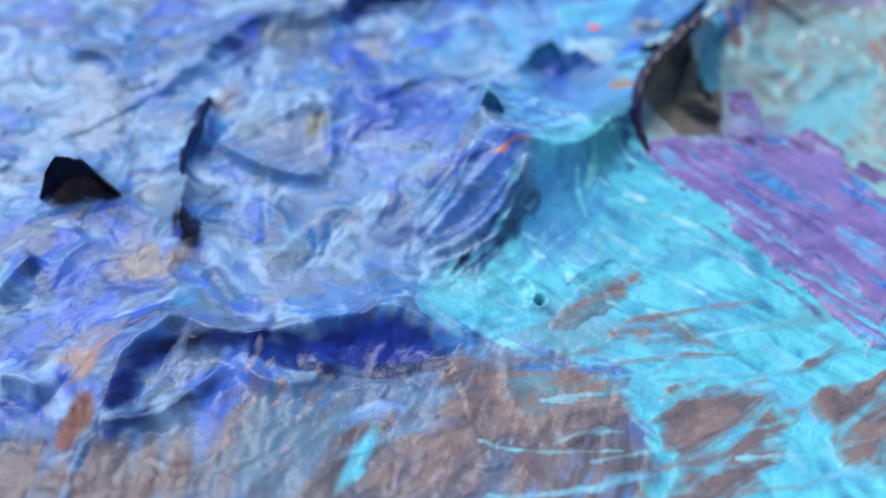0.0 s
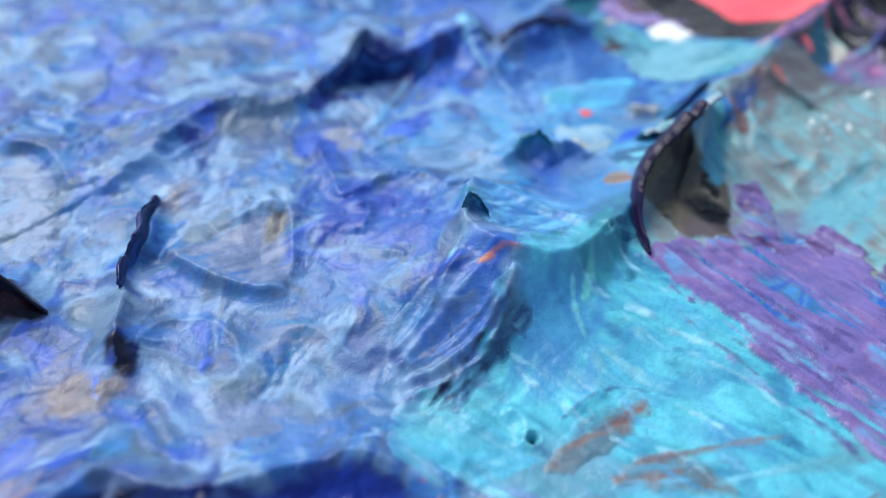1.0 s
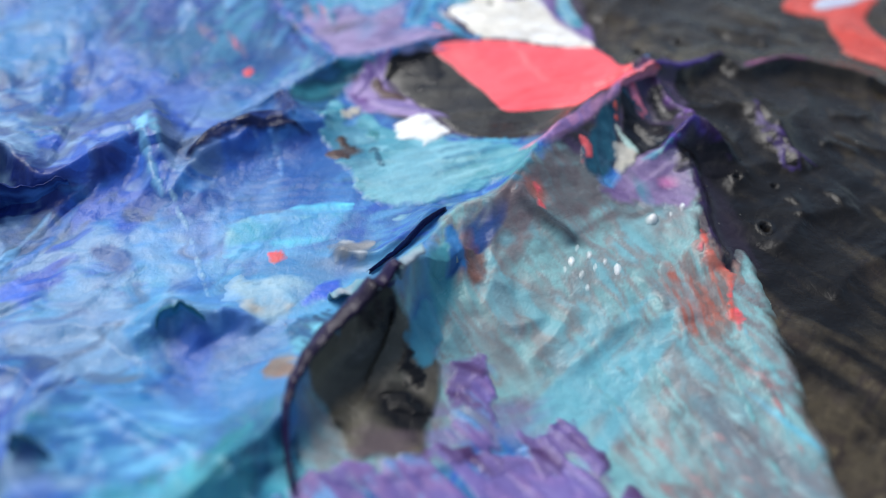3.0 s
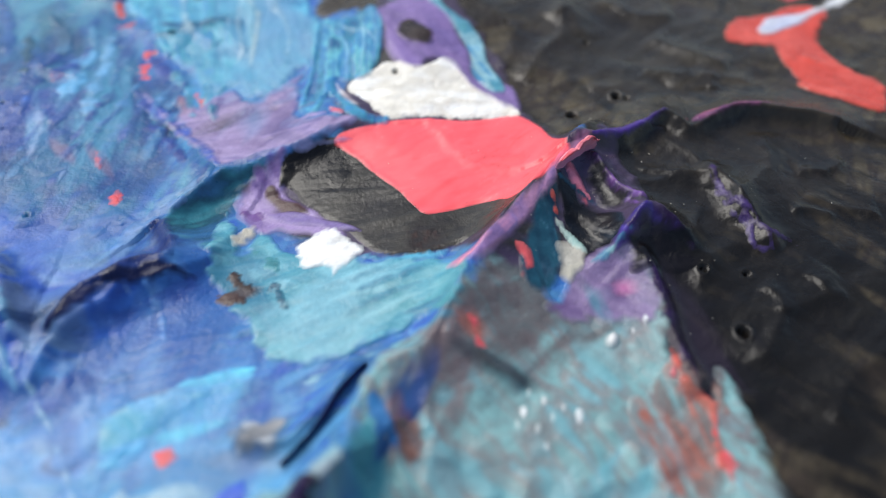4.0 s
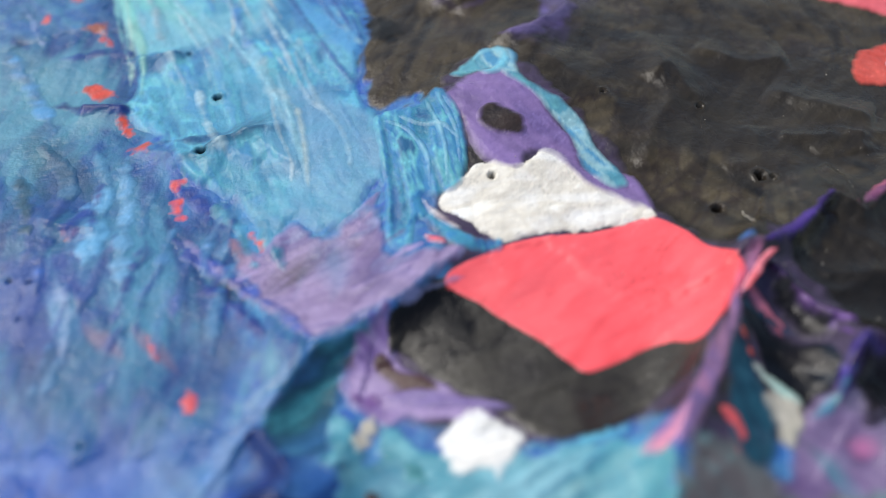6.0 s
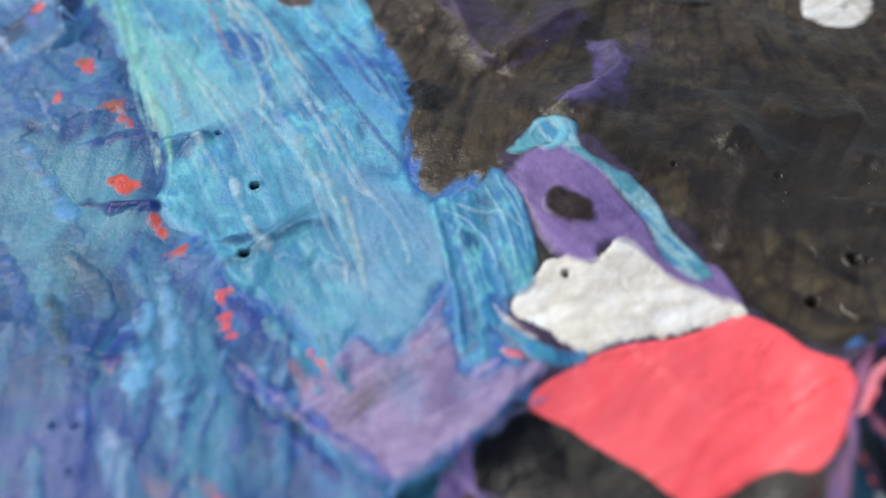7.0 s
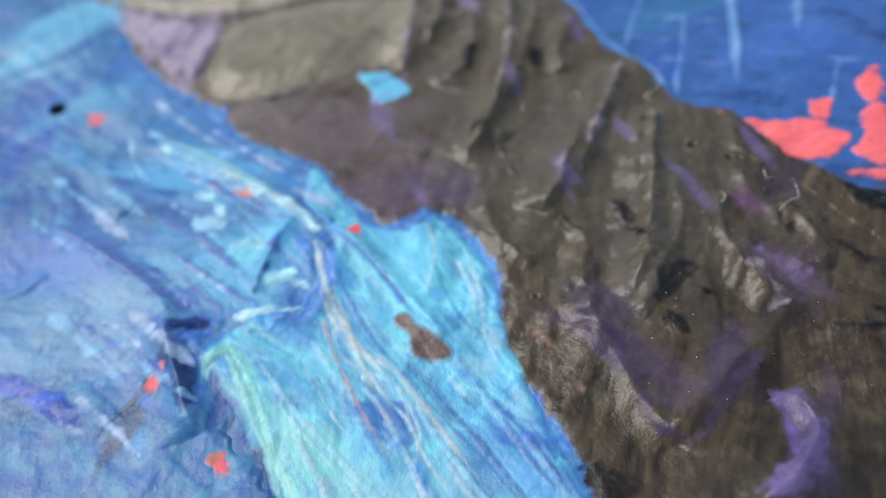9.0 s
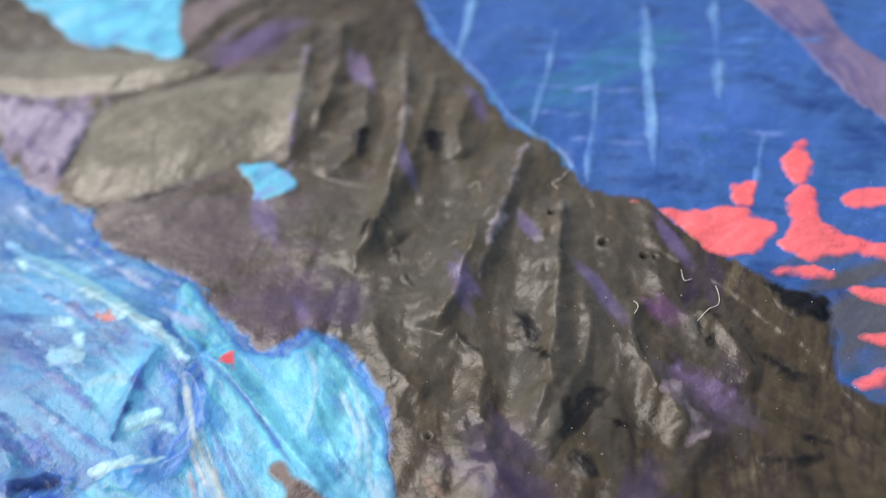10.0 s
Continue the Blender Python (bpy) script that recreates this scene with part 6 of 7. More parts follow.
# ---- strokes worked into the blue field ----
for nm, lb, pts, cols, a, sd in (
        # these three colour the crest faces with navy paint and their shade together
        ("navy_stroke", "navy paint mixed with painted shade on a crest's steep face", [(-7, 66.1), (-5, 69.4), (-3.5, 71.6), (-3.7, 74.1), (-0.7, 72.6), (2.2, 73.1), (4.6, 75.5), (4, 72.8), (1.8, 70.9), (-0.8, 69.8), (-3.7, 68.5), (-5.4, 66.7)], [rgb(10, 24, 70), NAVY, rgb(30, 60, 140)], 20, 601),
        ("navy_stroke", "navy paint mixed with painted shade on a crest's steep face", [(-17.3, 60.6), (-15.8, 63.5), (-13.3, 65.7), (-12.7, 64.3), (-14.3, 62.5), (-16, 60.3)], [NAVY, rgb(30, 60, 140), rgb(20, 36, 90)], 35, 602),
        ("navy_stroke", "navy paint mixed with painted shade on a crest's steep face", [(7.6, 70.5), (9.2, 74.2), (12.3, 76.1), (16.4, 77.7), (16.9, 76.3), (13.2, 74.8), (10.1, 72.7), (8.5, 69.9)], [rgb(44, 104, 186), rgb(30, 74, 156), rgb(64, 130, 204)], 25, 603),
        ("cobalt_fold", "scalloped cobalt fold of paint", [(-7.6, 57.9), (-4.8, 58.2), (-2.9, 57.3), (-1.5, 56.2), (-0.6, 57.1), (0.7, 56.5), (2, 54.5), (3.4, 50.8), (1.4, 49.4), (-1.4, 50), (-5.1, 50.7)], [rgb(44, 88, 180), rgb(60, 110, 192), rgb(36, 72, 166)], 70, 604),
        ("grey_skin", "pale grey skin of paint with a torn edge", [(-15.2, 49.4), (-12.6, 51.2), (-9, 53.2), (-7.2, 51.9), (-7.3, 46.5), (-10, 46.3), (-13.1, 47.9)], [rgb(112, 134, 176), rgb(100, 124, 166), rgb(126, 142, 172)], 20, 605),
        ("beige_patch", "beige grey patch in blue paint", [(-9.7, 52.5), (-8.6, 53.2), (-7.8, 51.4), (-8.6, 49.8)], [rgb(104, 106, 106), rgb(120, 120, 118)], 40, 606),
        ("beige_patch", "beige grey patch in blue paint", [(-16.9, 55.8), (-15, 57.1), (-14.2, 54.1), (-15.3, 51.8), (-16.6, 53.5)], [rgb(128, 138, 164), rgb(136, 136, 146), rgb(100, 130, 180)], 60, 607),
        ("grey_patch", "grey patch in blue paint", [(-8.7, 43.4), (-6.6, 44.8), (-4, 43.5), (-3.8, 40.8), (-6.3, 41.7), (-7.6, 41.2)], [rgb(128, 146, 178), rgb(112, 134, 174)], 20, 608),
        ("grey_patch", "grey patch in blue paint", [(-28.7, 56.7), (-25.3, 57.4), (-23.7, 54.4), (-23.1, 50), (-26.2, 49.4)], [rgb(130, 154, 186), rgb(120, 146, 180)], 20, 609),
        ("grey_patch", "grey patch in blue paint", [(-10.4, 37.9), (-7.5, 38.3), (-6.6, 35.7), (-8.5, 34.2), (-10.7, 34.5)], [rgb(116, 138, 172), rgb(104, 130, 172)], 10, 610),
        ("cobalt_smear", "cobalt smear in grey blue paint", [(-13.8, 45.6), (-11.8, 44.7), (-10.9, 41.2), (-11.8, 40.3), (-13, 42.4)], [rgb(66, 104, 220), rgb(80, 120, 226)], 80, 611),
        ("cobalt_smear", "cobalt smear in grey blue paint", [(-18.3, 40.2), (-17.4, 41.9), (-16.9, 38.6), (-17.7, 37.8)], [rgb(60, 100, 216), rgb(90, 130, 226)], 70, 612),
        ("cobalt_smear", "cobalt smear in grey blue paint", [(-1.1, 63.2), (1.1, 66.4), (2.6, 67.9), (2.2, 64.3), (0.7, 61.8)], [rgb(40, 84, 196), rgb(60, 110, 210)], 40, 613),
        ("azure_smear", "bright azure smear in blue paint", [(4.8, 53.5), (7.6, 55.1), (11.7, 54.9), (14.1, 52), (11.1, 49.7), (8.4, 49.1), (5.8, 50.7)], [rgb(90, 180, 226), rgb(70, 150, 216), rgb(120, 196, 230)], 10, 614),
        ("azure_smear", "bright azure smear in blue paint", [(3.9, 51.5), (6, 53.4), (8.7, 53.9), (12, 52.4), (13, 50.6), (10.3, 48.8), (6.8, 49.1)], [rgb(60, 150, 214), rgb(40, 120, 190), rgb(90, 180, 220)], 20, 615),
        ("azure_smear", "bright azure smear in blue paint", [(12.7, 63.8), (15.2, 65.5), (17.5, 64.5), (16.1, 61.4), (13.7, 60.9)], [rgb(110, 180, 220), rgb(150, 190, 206), rgb(96, 160, 214)], 10, 616),
        ("teal_smear", "teal smear at the foot of the crest", [(13.3, 52), (15.7, 54.8), (16.3, 52.9), (16.5, 49.2), (14.8, 48.2), (13, 49.2)], [rgb(24, 90, 130), TEAL, rgb(40, 120, 150)], 60, 617),
        ("teal_smear", "teal smear at the foot of the crest", [(14.3, 52.3), (16, 54.4), (15.9, 50.4), (15.3, 47.8), (14.9, 49.9)], [DEEPTEAL, rgb(30, 96, 140), TEAL], 80, 618),
        ("grey_patch", "grey patch in blue paint", [(17.8, 66.7), (19.8, 67.6), (20.9, 66.2), (19.4, 64.8), (18, 65.3)], [rgb(110, 112, 116), rgb(150, 150, 150)], 10, 619)):
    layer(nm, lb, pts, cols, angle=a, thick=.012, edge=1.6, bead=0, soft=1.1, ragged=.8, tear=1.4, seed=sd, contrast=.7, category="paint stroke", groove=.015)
for k, (pts, wd, c) in enumerate((([(6.9, 72.7), (8.9, 68.6), (10.5, 64.3), (11, 62.8)], .3, rgb(150, 200, 226)), ([(4.4, 50.9), (4, 48.8), (3, 46.7)], .35, rgb(130, 210, 230)), ([(1.7, 70.7), (0.5, 67.2), (-0.8, 65)], .8, rgb(60, 130, 210)), ([(-2.2, 64), (-1.1, 66.6), (0.2, 69.9)], .6, rgb(110, 180, 230)),
                                  ([(5.1, 76), (5.8, 73.9), (7.2, 70.8)], .8, rgb(96, 170, 220)), ([(2, 45.9), (-0.2, 43.1), (-0.7, 39.6)], .5, rgb(120, 160, 200)), ([(11.2, 47.7), (11.2, 45.2), (11.9, 42.5)], .5, rgb(110, 220, 230)), ([(12.5, 49.3), (12.4, 47.2), (11.8, 45.2)], .6, rgb(90, 200, 200)),
                                  ([(-3, 25.3), (-3.3, 23.8), (-3.5, 22.1)], .6, CYAN), ([(3.3, 25.5), (5.9, 24.8), (11.9, 24.7)], .3, rgb(120, 210, 220)), ([(17.2, 42.4), (19, 42.2), (20.6, 41.5)], .4, rgb(50, 140, 190)), ([(9.7, 37.4), (13, 39.5), (15.8, 39.3)], .35, rgb(60, 90, 150)),
                                  ([(1.9, 38.1), (5, 41.9), (6.9, 43.7)], .5, rgb(20, 40, 76)), ([(-0.1, 39.7), (3, 42.3), (5.4, 43.7)], .4, rgb(60, 90, 140)), ([(1.3, 37.3), (3.9, 39.3), (5.7, 41)], .4, rgb(30, 60, 100)), ([(4.8, 46.2), (6.3, 47.1), (8, 47.1)], .5, rgb(206, 120, 90)),
                                  ([(42.7, 60.1), (43.1, 56.1), (43.3, 50.9)], .25, TURQ), ([(42.3, 58.3), (43.3, 54.8), (43.7, 50.2)], .25, rgb(190, 120, 116)), ([(41.3, 58.3), (41.7, 54), (42.3, 48)], .3, rgb(110, 190, 190)), ([(36.7, 58.6), (38.6, 53.9), (39.9, 48.3)], .3, rgb(120, 190, 190)), ([(38.7, 61), (39.2, 60.1), (38.9, 58.9)], .3, rgb(150, 210, 214)))):
    layer("trailing_streak", "thin trailing streak of lighter or darker paint", pts, [c, c * 0.85, c], width=wd, thick=0.03, edge=.25, bead=0, soft=.3, ragged=0.15, tear=.8, groove=.02, seed=640 + k, category="paint streak", bend=.3)
# violet blotches of the slope
for k, pts in enumerate(([(28.9, 53.6), (31.5, 55.1), (33.6, 51.9), (33.1, 50.4), (31.8, 52.7), (29.9, 51.1)], [(33.6, 50.4), (35, 49.7), (36.2, 48), (34.2, 47.6), (32.9, 48.6)], [(24.4, 55.9), (26, 58.5), (27.6, 58.6), (26.5, 56.4), (28, 54.7), (26.3, 54.7)], [(23.9, 52.7), (26.1, 52.6), (28.7, 52.4), (27.3, 51.6), (24.8, 52)])):
    layer("violet_blotch", "violet blotch on grey turquoise paint", pts, [rgb(90, 70, 140), VIOLET, rgb(80, 50, 100)], angle=-40, thick=.03, bead=0, soft=.35, ragged=.5, tear=.9, seed=670 + k, category="paint spot", contrast=.7)
# glints of the wet-looking slope, painted as tiny white layers
for k, (x, y) in enumerate(((33.2, 65.3), (33.7, 64.2), (34.6, 64.7), (33.7, 66.3), (35.3, 65.2), (33.9, 63.2), (34.4, 65.8), (32.7, 64.6), (36, 64.6), (41.2, 69.6), (40.4, 69.2))):
    layer("painted_glint", "tiny glint painted white on scraped grey turquoise", [(x - .1, y - .35), (x - .16, y + .05), (x + .02, y + .4), (x + .16, y + .1)], [rgb(214, 230, 226), WHITE], thick=.05, edge=.15, bead=0, soft=.2, ragged=.08, groove=0, seed=1300 + k, parent=slope)
layer("dark_crease", "dark grey crease across grey turquoise paint", [(30.9, 70.1), (31.6, 68.9), (32.8, 67.6), (34.1, 66.7), (32.4, 67.3), (31.3, 68.2)], [rgb(64, 70, 74), rgb(84, 84, 84)], thick=.015, edge=.6, bead=0, soft=.4, ragged=.2, seed=1320, category="paint streak")
layer("coral_vein", "coral red vein along the edge of charcoal", [(41.9, 67.3), (42, 65.3), (43, 64), (42.6, 62.4), (42.3, 60.8)], [PINK, CORAL, RUST], width=.65, thick=.03, edge=.3, bead=0, soft=.3, ragged=.25, tear=.6, seed=1321, category="paint streak")
for k, pts in enumerate(([(22.6, 58.9), (23.3, 57.9), (23.9, 56.8), (23.2, 56.2), (22.5, 57.2)], [(21, 55.9), (22.4, 56.2), (23.4, 55.3), (24, 54.5), (22.7, 54.7), (21.6, 55.1)], [(20.3, 59.9), (21.2, 60.9), (22, 60.6), (21.1, 59.6)])):
    layer("black_scab", "black scab of paint on bare olive patch", pts, [BLACK, rgb(30, 27, 22)], thick=.05, edge=.25, bead=.1, soft=.2, ragged=.45, tear=.5, seed=1330 + k, category="paint chip", lumps=.04)
# seams and blacks beside the ridge
for nm, lb, pts, wd, cols, sd in (("plum_seam", "dark plum seam along a fold", [(42.6, 74.3), (42.7, 71), (42.5, 68.3), (42.7, 65.4)], 1.3, [PLUM, rgb(30, 16, 40), rgb(70, 46, 96)], 680), ("teal_seam", "teal seam below a dark lip", [(39.1, 74.1), (40.6, 74.5), (42.2, 75.5)], .7, [rgb(50, 140, 180), TEAL], 681),
                                  ("violet_thread", "thin violet thread across charcoal paint", [(49.3, 81.2), (49.3, 78.3), (50.3, 76.1), (50.7, 73.7)], .4, [rgb(96, 70, 150), PLUM], 682), ("violet_thread", "thin violet thread across charcoal paint", [(49, 79.8), (49.7, 76.9), (50.3, 75.4), (52.5, 73.6)], .3, [VIOLET, PLUM], 683), ("pink_seam", "pinkish edge on a dark fold", [(48.8, 84.9), (50.7, 85.5), (52.1, 85.8)], .5, [rgb(220, 110, 120), rgb(140, 70, 110)], 684), ("pink_seam", "pinkish edge on a dark fold", [(41.7, 67.2), (41.5, 65.7)], .5, [PINK, rgb(180, 80, 110)], 685)):
    layer(nm, lb, pts, cols, width=wd, thick=.04, bead=0, soft=.3, ragged=.25, tear=.6, seed=sd, parent=dark)
# black layers paint the dark under the lip and inside the clefts
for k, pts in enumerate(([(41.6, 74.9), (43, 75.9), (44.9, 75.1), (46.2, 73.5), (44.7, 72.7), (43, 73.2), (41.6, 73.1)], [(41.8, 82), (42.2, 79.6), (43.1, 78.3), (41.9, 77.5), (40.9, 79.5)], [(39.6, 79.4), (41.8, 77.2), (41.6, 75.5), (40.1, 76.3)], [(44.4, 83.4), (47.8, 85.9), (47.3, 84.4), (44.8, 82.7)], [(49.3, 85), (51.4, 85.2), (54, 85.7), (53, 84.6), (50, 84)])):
    layer("shade_patch", "shade of a hole or cleft in a fold, painted black", pts, [BLACK, rgb(22, 18, 22), rgb(30, 26, 26)], thick=.03, bead=0, soft=.6, ragged=.3, seed=690 + k, material=GLOSS, parent=dark)
# knife marks and sweeps beside the tongue
# the first, navy along the fold, paints the shade of its face
for k, (pts, wd, c) in enumerate((([(8.3, 74.6), (10.1, 76.4), (12.7, 78.2), (15, 78.5)], 1.6, rgb(22, 52, 120)), ([(13.9, 82.8), (14.2, 80.7), (15, 78.8)], 1.5, rgb(24, 60, 130)), ([(4.8, 78.6), (6, 75.9), (6.8, 73.8)], .8, rgb(70, 170, 210)), ([(11.6, 79.4), (12.1, 81.4), (13.7, 83.1), (15.4, 84.1)], 1.0, rgb(96, 150, 210)), ([(13.7, 83.7), (15.1, 84.7), (17, 86.2)], .9, rgb(120, 170, 216)), ([(13.6, 76.8), (14.4, 74.9), (14.6, 72.9)], .4, rgb(90, 150, 210)), ([(12.4, 76.7), (13.5, 75.7), (15.9, 75.5)], .3, rgb(110, 160, 214)), ([(7.1, 109.5), (8.9, 109.2), (10.5, 108.5)], 1.1, rgb(24, 66, 150)), ([(10.8, 114.2), (12.7, 113.8), (14.8, 113.1)], .9, rgb(40, 120, 170)), ([(14.5, 103.2), (17, 103.3), (19.6, 103.3)], .8, rgb(36, 110, 150)), ([(5.3, 95.1), (5.7, 92.6), (5.4, 90.1)], .9, rgb(140, 176, 220)), ([(8.7, 92.9), (8.1, 89.7), (7.4, 87)], .4, rgb(130, 170, 214)),
                                  ([(11.5, 96.8), (13.2, 94.2), (14.6, 92.2), (16.6, 88.9), (17.7, 86.5)], .9, rgb(50, 86, 180)), ([(11.9, 97.1), (13.7, 93.6), (15.4, 90.4), (17.1, 87.7)], .4, rgb(160, 150, 200)), ([(6.1, 90.5), (5.4, 88.8), (4.6, 87)], .3, rgb(30, 60, 120)), ([(16.5, 96.6), (17, 94.4), (17.3, 92.1)], .8, rgb(50, 150, 190)), ([(4.7, 107.4), (5.5, 105.1), (6.3, 102.6), (5.5, 100.7)], 1.2, rgb(50, 110, 150)),
                                  ([(1.3, 129.2), (3.5, 130.4), (6.1, 131.8)], .5, rgb(40, 50, 80)), ([(-5.1, 119.3), (-3.5, 120.8), (-1.2, 121.3), (-0.3, 120.2)], .8, rgb(20, 44, 110)), ([(-4.9, 118.7), (-4.5, 116), (-3.2, 113.7)], .6, rgb(36, 66, 150)), ([(3.7, 123.7), (4.6, 120.7), (5.4, 116.5)], .5, rgb(130, 160, 210)), ([(4.2, 136.2), (5.9, 132.2), (6.8, 128.7)], .5, rgb(60, 96, 170)),
                                  ([(12.6, 145.9), (13.7, 144.9), (14, 142.4)], 1.0, rgb(150, 216, 236)), ([(13.4, 139.4), (14.9, 139), (16.5, 138.3)], 1.2, rgb(140, 214, 236)), ([(14.9, 135.1), (16.3, 135.1), (17.5, 134.9)], 1.1, rgb(150, 226, 236)), ([(13.8, 134.3), (16, 137), (18.7, 139.4)], .4, rgb(40, 90, 170)), ([(13.6, 133.6), (15.7, 131.1), (18.1, 131.6), (19.9, 134), (19.9, 136.6)], 1.2, rgb(70, 140, 214)),
                                  ([(9.4, 155.2), (9.1, 151.7), (9.5, 149.4)], .4, rgb(150, 200, 230)), ([(1.9, 148.4), (5.2, 142.8), (8.2, 137.1), (9.8, 133.5)], 1.0, rgb(70, 110, 180)), ([(9.3, 141.1), (11.6, 136.9), (13.2, 133.8)], .5, rgb(130, 180, 220)), ([(-2.2, 134), (-0.8, 131.3), (0.6, 128.8)], .8, rgb(150, 180, 220)), ([(1.4, 128.8), (4, 130.2), (5.8, 131.1)], .4, rgb(40, 56, 90)))):
    layer("sweep_or_fold_shade", "palette knife sweep or painted fold shade in blue paint", pts, [c, c * 0.8, c * 1.1], width=wd, thick=0.03, edge=.3, bead=0, soft=.45, ragged=0.25, tear=1.0, groove=.03, seed=710 + k, category="paint stroke", bend=.3)

# sweeps of the knife at the head of the tongue and in the blue field
for k, (pts, wd, c) in enumerate((
        ([(11.4, 152.5), (14.9, 146.9), (18.2, 142), (20, 137.4)], .9, rgb(176, 230, 236)), ([(9.2, 151.6), (13.3, 147.2), (16.2, 142.8), (18.4, 139)], .5, rgb(60, 100, 170)), ([(18.4, 138.5), (18.3, 134.8), (16.2, 132.3), (13.5, 131.8)], .7, rgb(60, 130, 206)), ([(17.9, 139.7), (15.2, 135.8), (13.3, 134.2)], .5, rgb(40, 96, 170)),
        ([(11.5, 143), (13, 142.4), (13.7, 140.9)], 1.5, rgb(150, 214, 236)), ([(15, 134.6), (16.6, 134.6), (17.6, 133)], 1.5, rgb(150, 220, 236)), ([(12.2, 133.2), (14.5, 132.4), (16.6, 131.7)], .8, rgb(176, 230, 240)), ([(-5.6, 137.8), (-2.2, 134), (0.4, 130)], 1.8, rgb(44, 92, 190)), ([(1.8, 138.3), (3.8, 135.2), (5.6, 132.3)], .8, rgb(50, 96, 180)),
        ([(7, 141.6), (8.8, 138), (10.3, 134.5)], .7, rgb(56, 104, 176)), ([(0.8, 129.2), (3.3, 130), (5.6, 130.8)], .5, rgb(26, 40, 66)), ([(7.4, 133.2), (7.6, 130.6), (6.9, 127.6)], 2.0, rgb(24, 70, 130)), ([(6.4, 133.8), (8.4, 134.2), (10.4, 133.4)], 1.2, rgb(20, 56, 116)),
        # the first here deepens that painted fold shade with a darker navy
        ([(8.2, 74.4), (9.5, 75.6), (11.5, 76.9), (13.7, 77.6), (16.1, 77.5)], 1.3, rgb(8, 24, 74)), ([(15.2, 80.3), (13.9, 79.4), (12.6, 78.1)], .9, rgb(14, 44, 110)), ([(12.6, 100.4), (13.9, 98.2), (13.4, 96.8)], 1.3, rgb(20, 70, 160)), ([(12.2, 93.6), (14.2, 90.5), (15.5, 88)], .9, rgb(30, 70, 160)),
        ([(8, 105.2), (8.2, 101.1), (6.3, 94.5)], 1.2, rgb(80, 160, 204)), ([(9.9, 104.5), (9.2, 98.7), (8.3, 92.1)], 1.1, rgb(84, 156, 200)), ([(5.8, 101.1), (4.5, 97), (4.1, 93.5)], .9, rgb(40, 96, 176)), ([(3.4, 104.6), (3.7, 101.2), (3.9, 98.9)], 1.2, rgb(40, 100, 130)), ([(5.6, 110.8), (7.4, 110), (9.6, 108.9)], .9, rgb(16, 50, 120)),
        ([(6.5, 115.8), (9, 115.4), (11, 114.8)], .8, rgb(28, 84, 160)), ([(11.4, 105), (14.5, 104.2), (18.2, 104.7)], .7, rgb(36, 110, 160)), ([(14.3, 98.6), (15.4, 95.9), (15.9, 92.8)], .9, rgb(70, 164, 196)), ([(2.6, 118), (4.4, 113), (5.6, 108)], 1.2, rgb(60, 140, 190)), ([(-1, 112), (1.4, 107), (2.4, 101)], 1.2, rgb(44, 110, 180)))):
    layer("sweep_or_fold_shade", "palette knife sweep or painted fold shade in blue paint", pts, [c, c * 0.75, c * 1.15], width=wd, thick=0.03, edge=.5, bead=0, soft=.4, ragged=0.3, tear=1.0, groove=.03, seed=1400 + k, category="paint stroke", bend=.4, contrast=.8)
# flowing threads of the tongue
for k, (pts, wd, c) in enumerate((
        ([(8.4, 129.2), (9.2, 130.5), (10.8, 130.2), (10.8, 125), (10.6, 119.5), (10.7, 114.5)], .7, MINT), ([(10.9, 131.8), (11.6, 126), (11.2, 119.1), (10.6, 112.3)], .5, rgb(130, 220, 206)), ([(18, 130), (17.8, 126.2), (20.1, 123.5), (19.6, 118.6), (20.2, 113.8), (21.5, 106.7)], .4, rgb(226, 230, 216)),
        ([(18.7, 133.2), (18.7, 127.4), (19, 123), (19.8, 119.1), (18.2, 116.2)], .4, rgb(220, 226, 216)), ([(12.6, 125.5), (14, 120.5), (15.1, 117.2), (15.9, 112.7), (15.9, 109.2)], .45, rgb(196, 226, 226)), ([(14.7, 129.4), (15.6, 122.6), (16.3, 120.3)], .35, rgb(200, 200, 196)), ([(18, 124.5), (19, 120.9), (19, 119), (17.5, 121)], .9, rgb(34, 96, 186)),
        ([(21.4, 120.7), (22.7, 115.7), (23.7, 110.7), (23.8, 108.2)], .35, rgb(20, 74, 150)), ([(25, 117.8), (25.3, 113.7), (25.8, 111.7)], .6, rgb(28, 70, 170)), ([(25.6, 115.9), (25.9, 111.2), (25.6, 107.2), (24.9, 106.1), (24.3, 106.4)], .25, rgb(20, 66, 130)), ([(19.6, 107.8), (19.3, 103.4), (19.5, 100.1), (18.9, 97.7)], .45, rgb(214, 232, 226)),
        ([(21.9, 135.3), (22.8, 130.4), (23.5, 125.7)], .5, rgb(40, 90, 160)), ([(27.3, 134.2), (26.8, 131.2), (24.6, 128.2)], .7, rgb(170, 226, 240)), ([(27.9, 130.2), (27.8, 127.5), (27, 125)], .6, rgb(190, 230, 240)), ([(19.5, 137), (18.7, 132.4), (18.8, 127.6), (19.7, 124.2)], .8, rgb(200, 214, 196)), ([(22, 112), (22.3, 106), (23.2, 101), (22.6, 97)], .6, rgb(160, 200, 216)), ([(23.6, 105), (23.9, 101.5), (24.2, 98)], .5, rgb(60, 140, 206)))):
    c = 0.6 * c + 0.4 * rgb(96, 168, 206)
    layer("marbled_streak", "thin trailing streak in the light blue paint", pts, [c, c * 0.85, c], width=0.8 * wd, thick=0.02, edge=.25, bead=0, soft=.3, ragged=0.08, tear=.8, groove=.02, seed=1440 + k, parent=tongue, bend=.3)
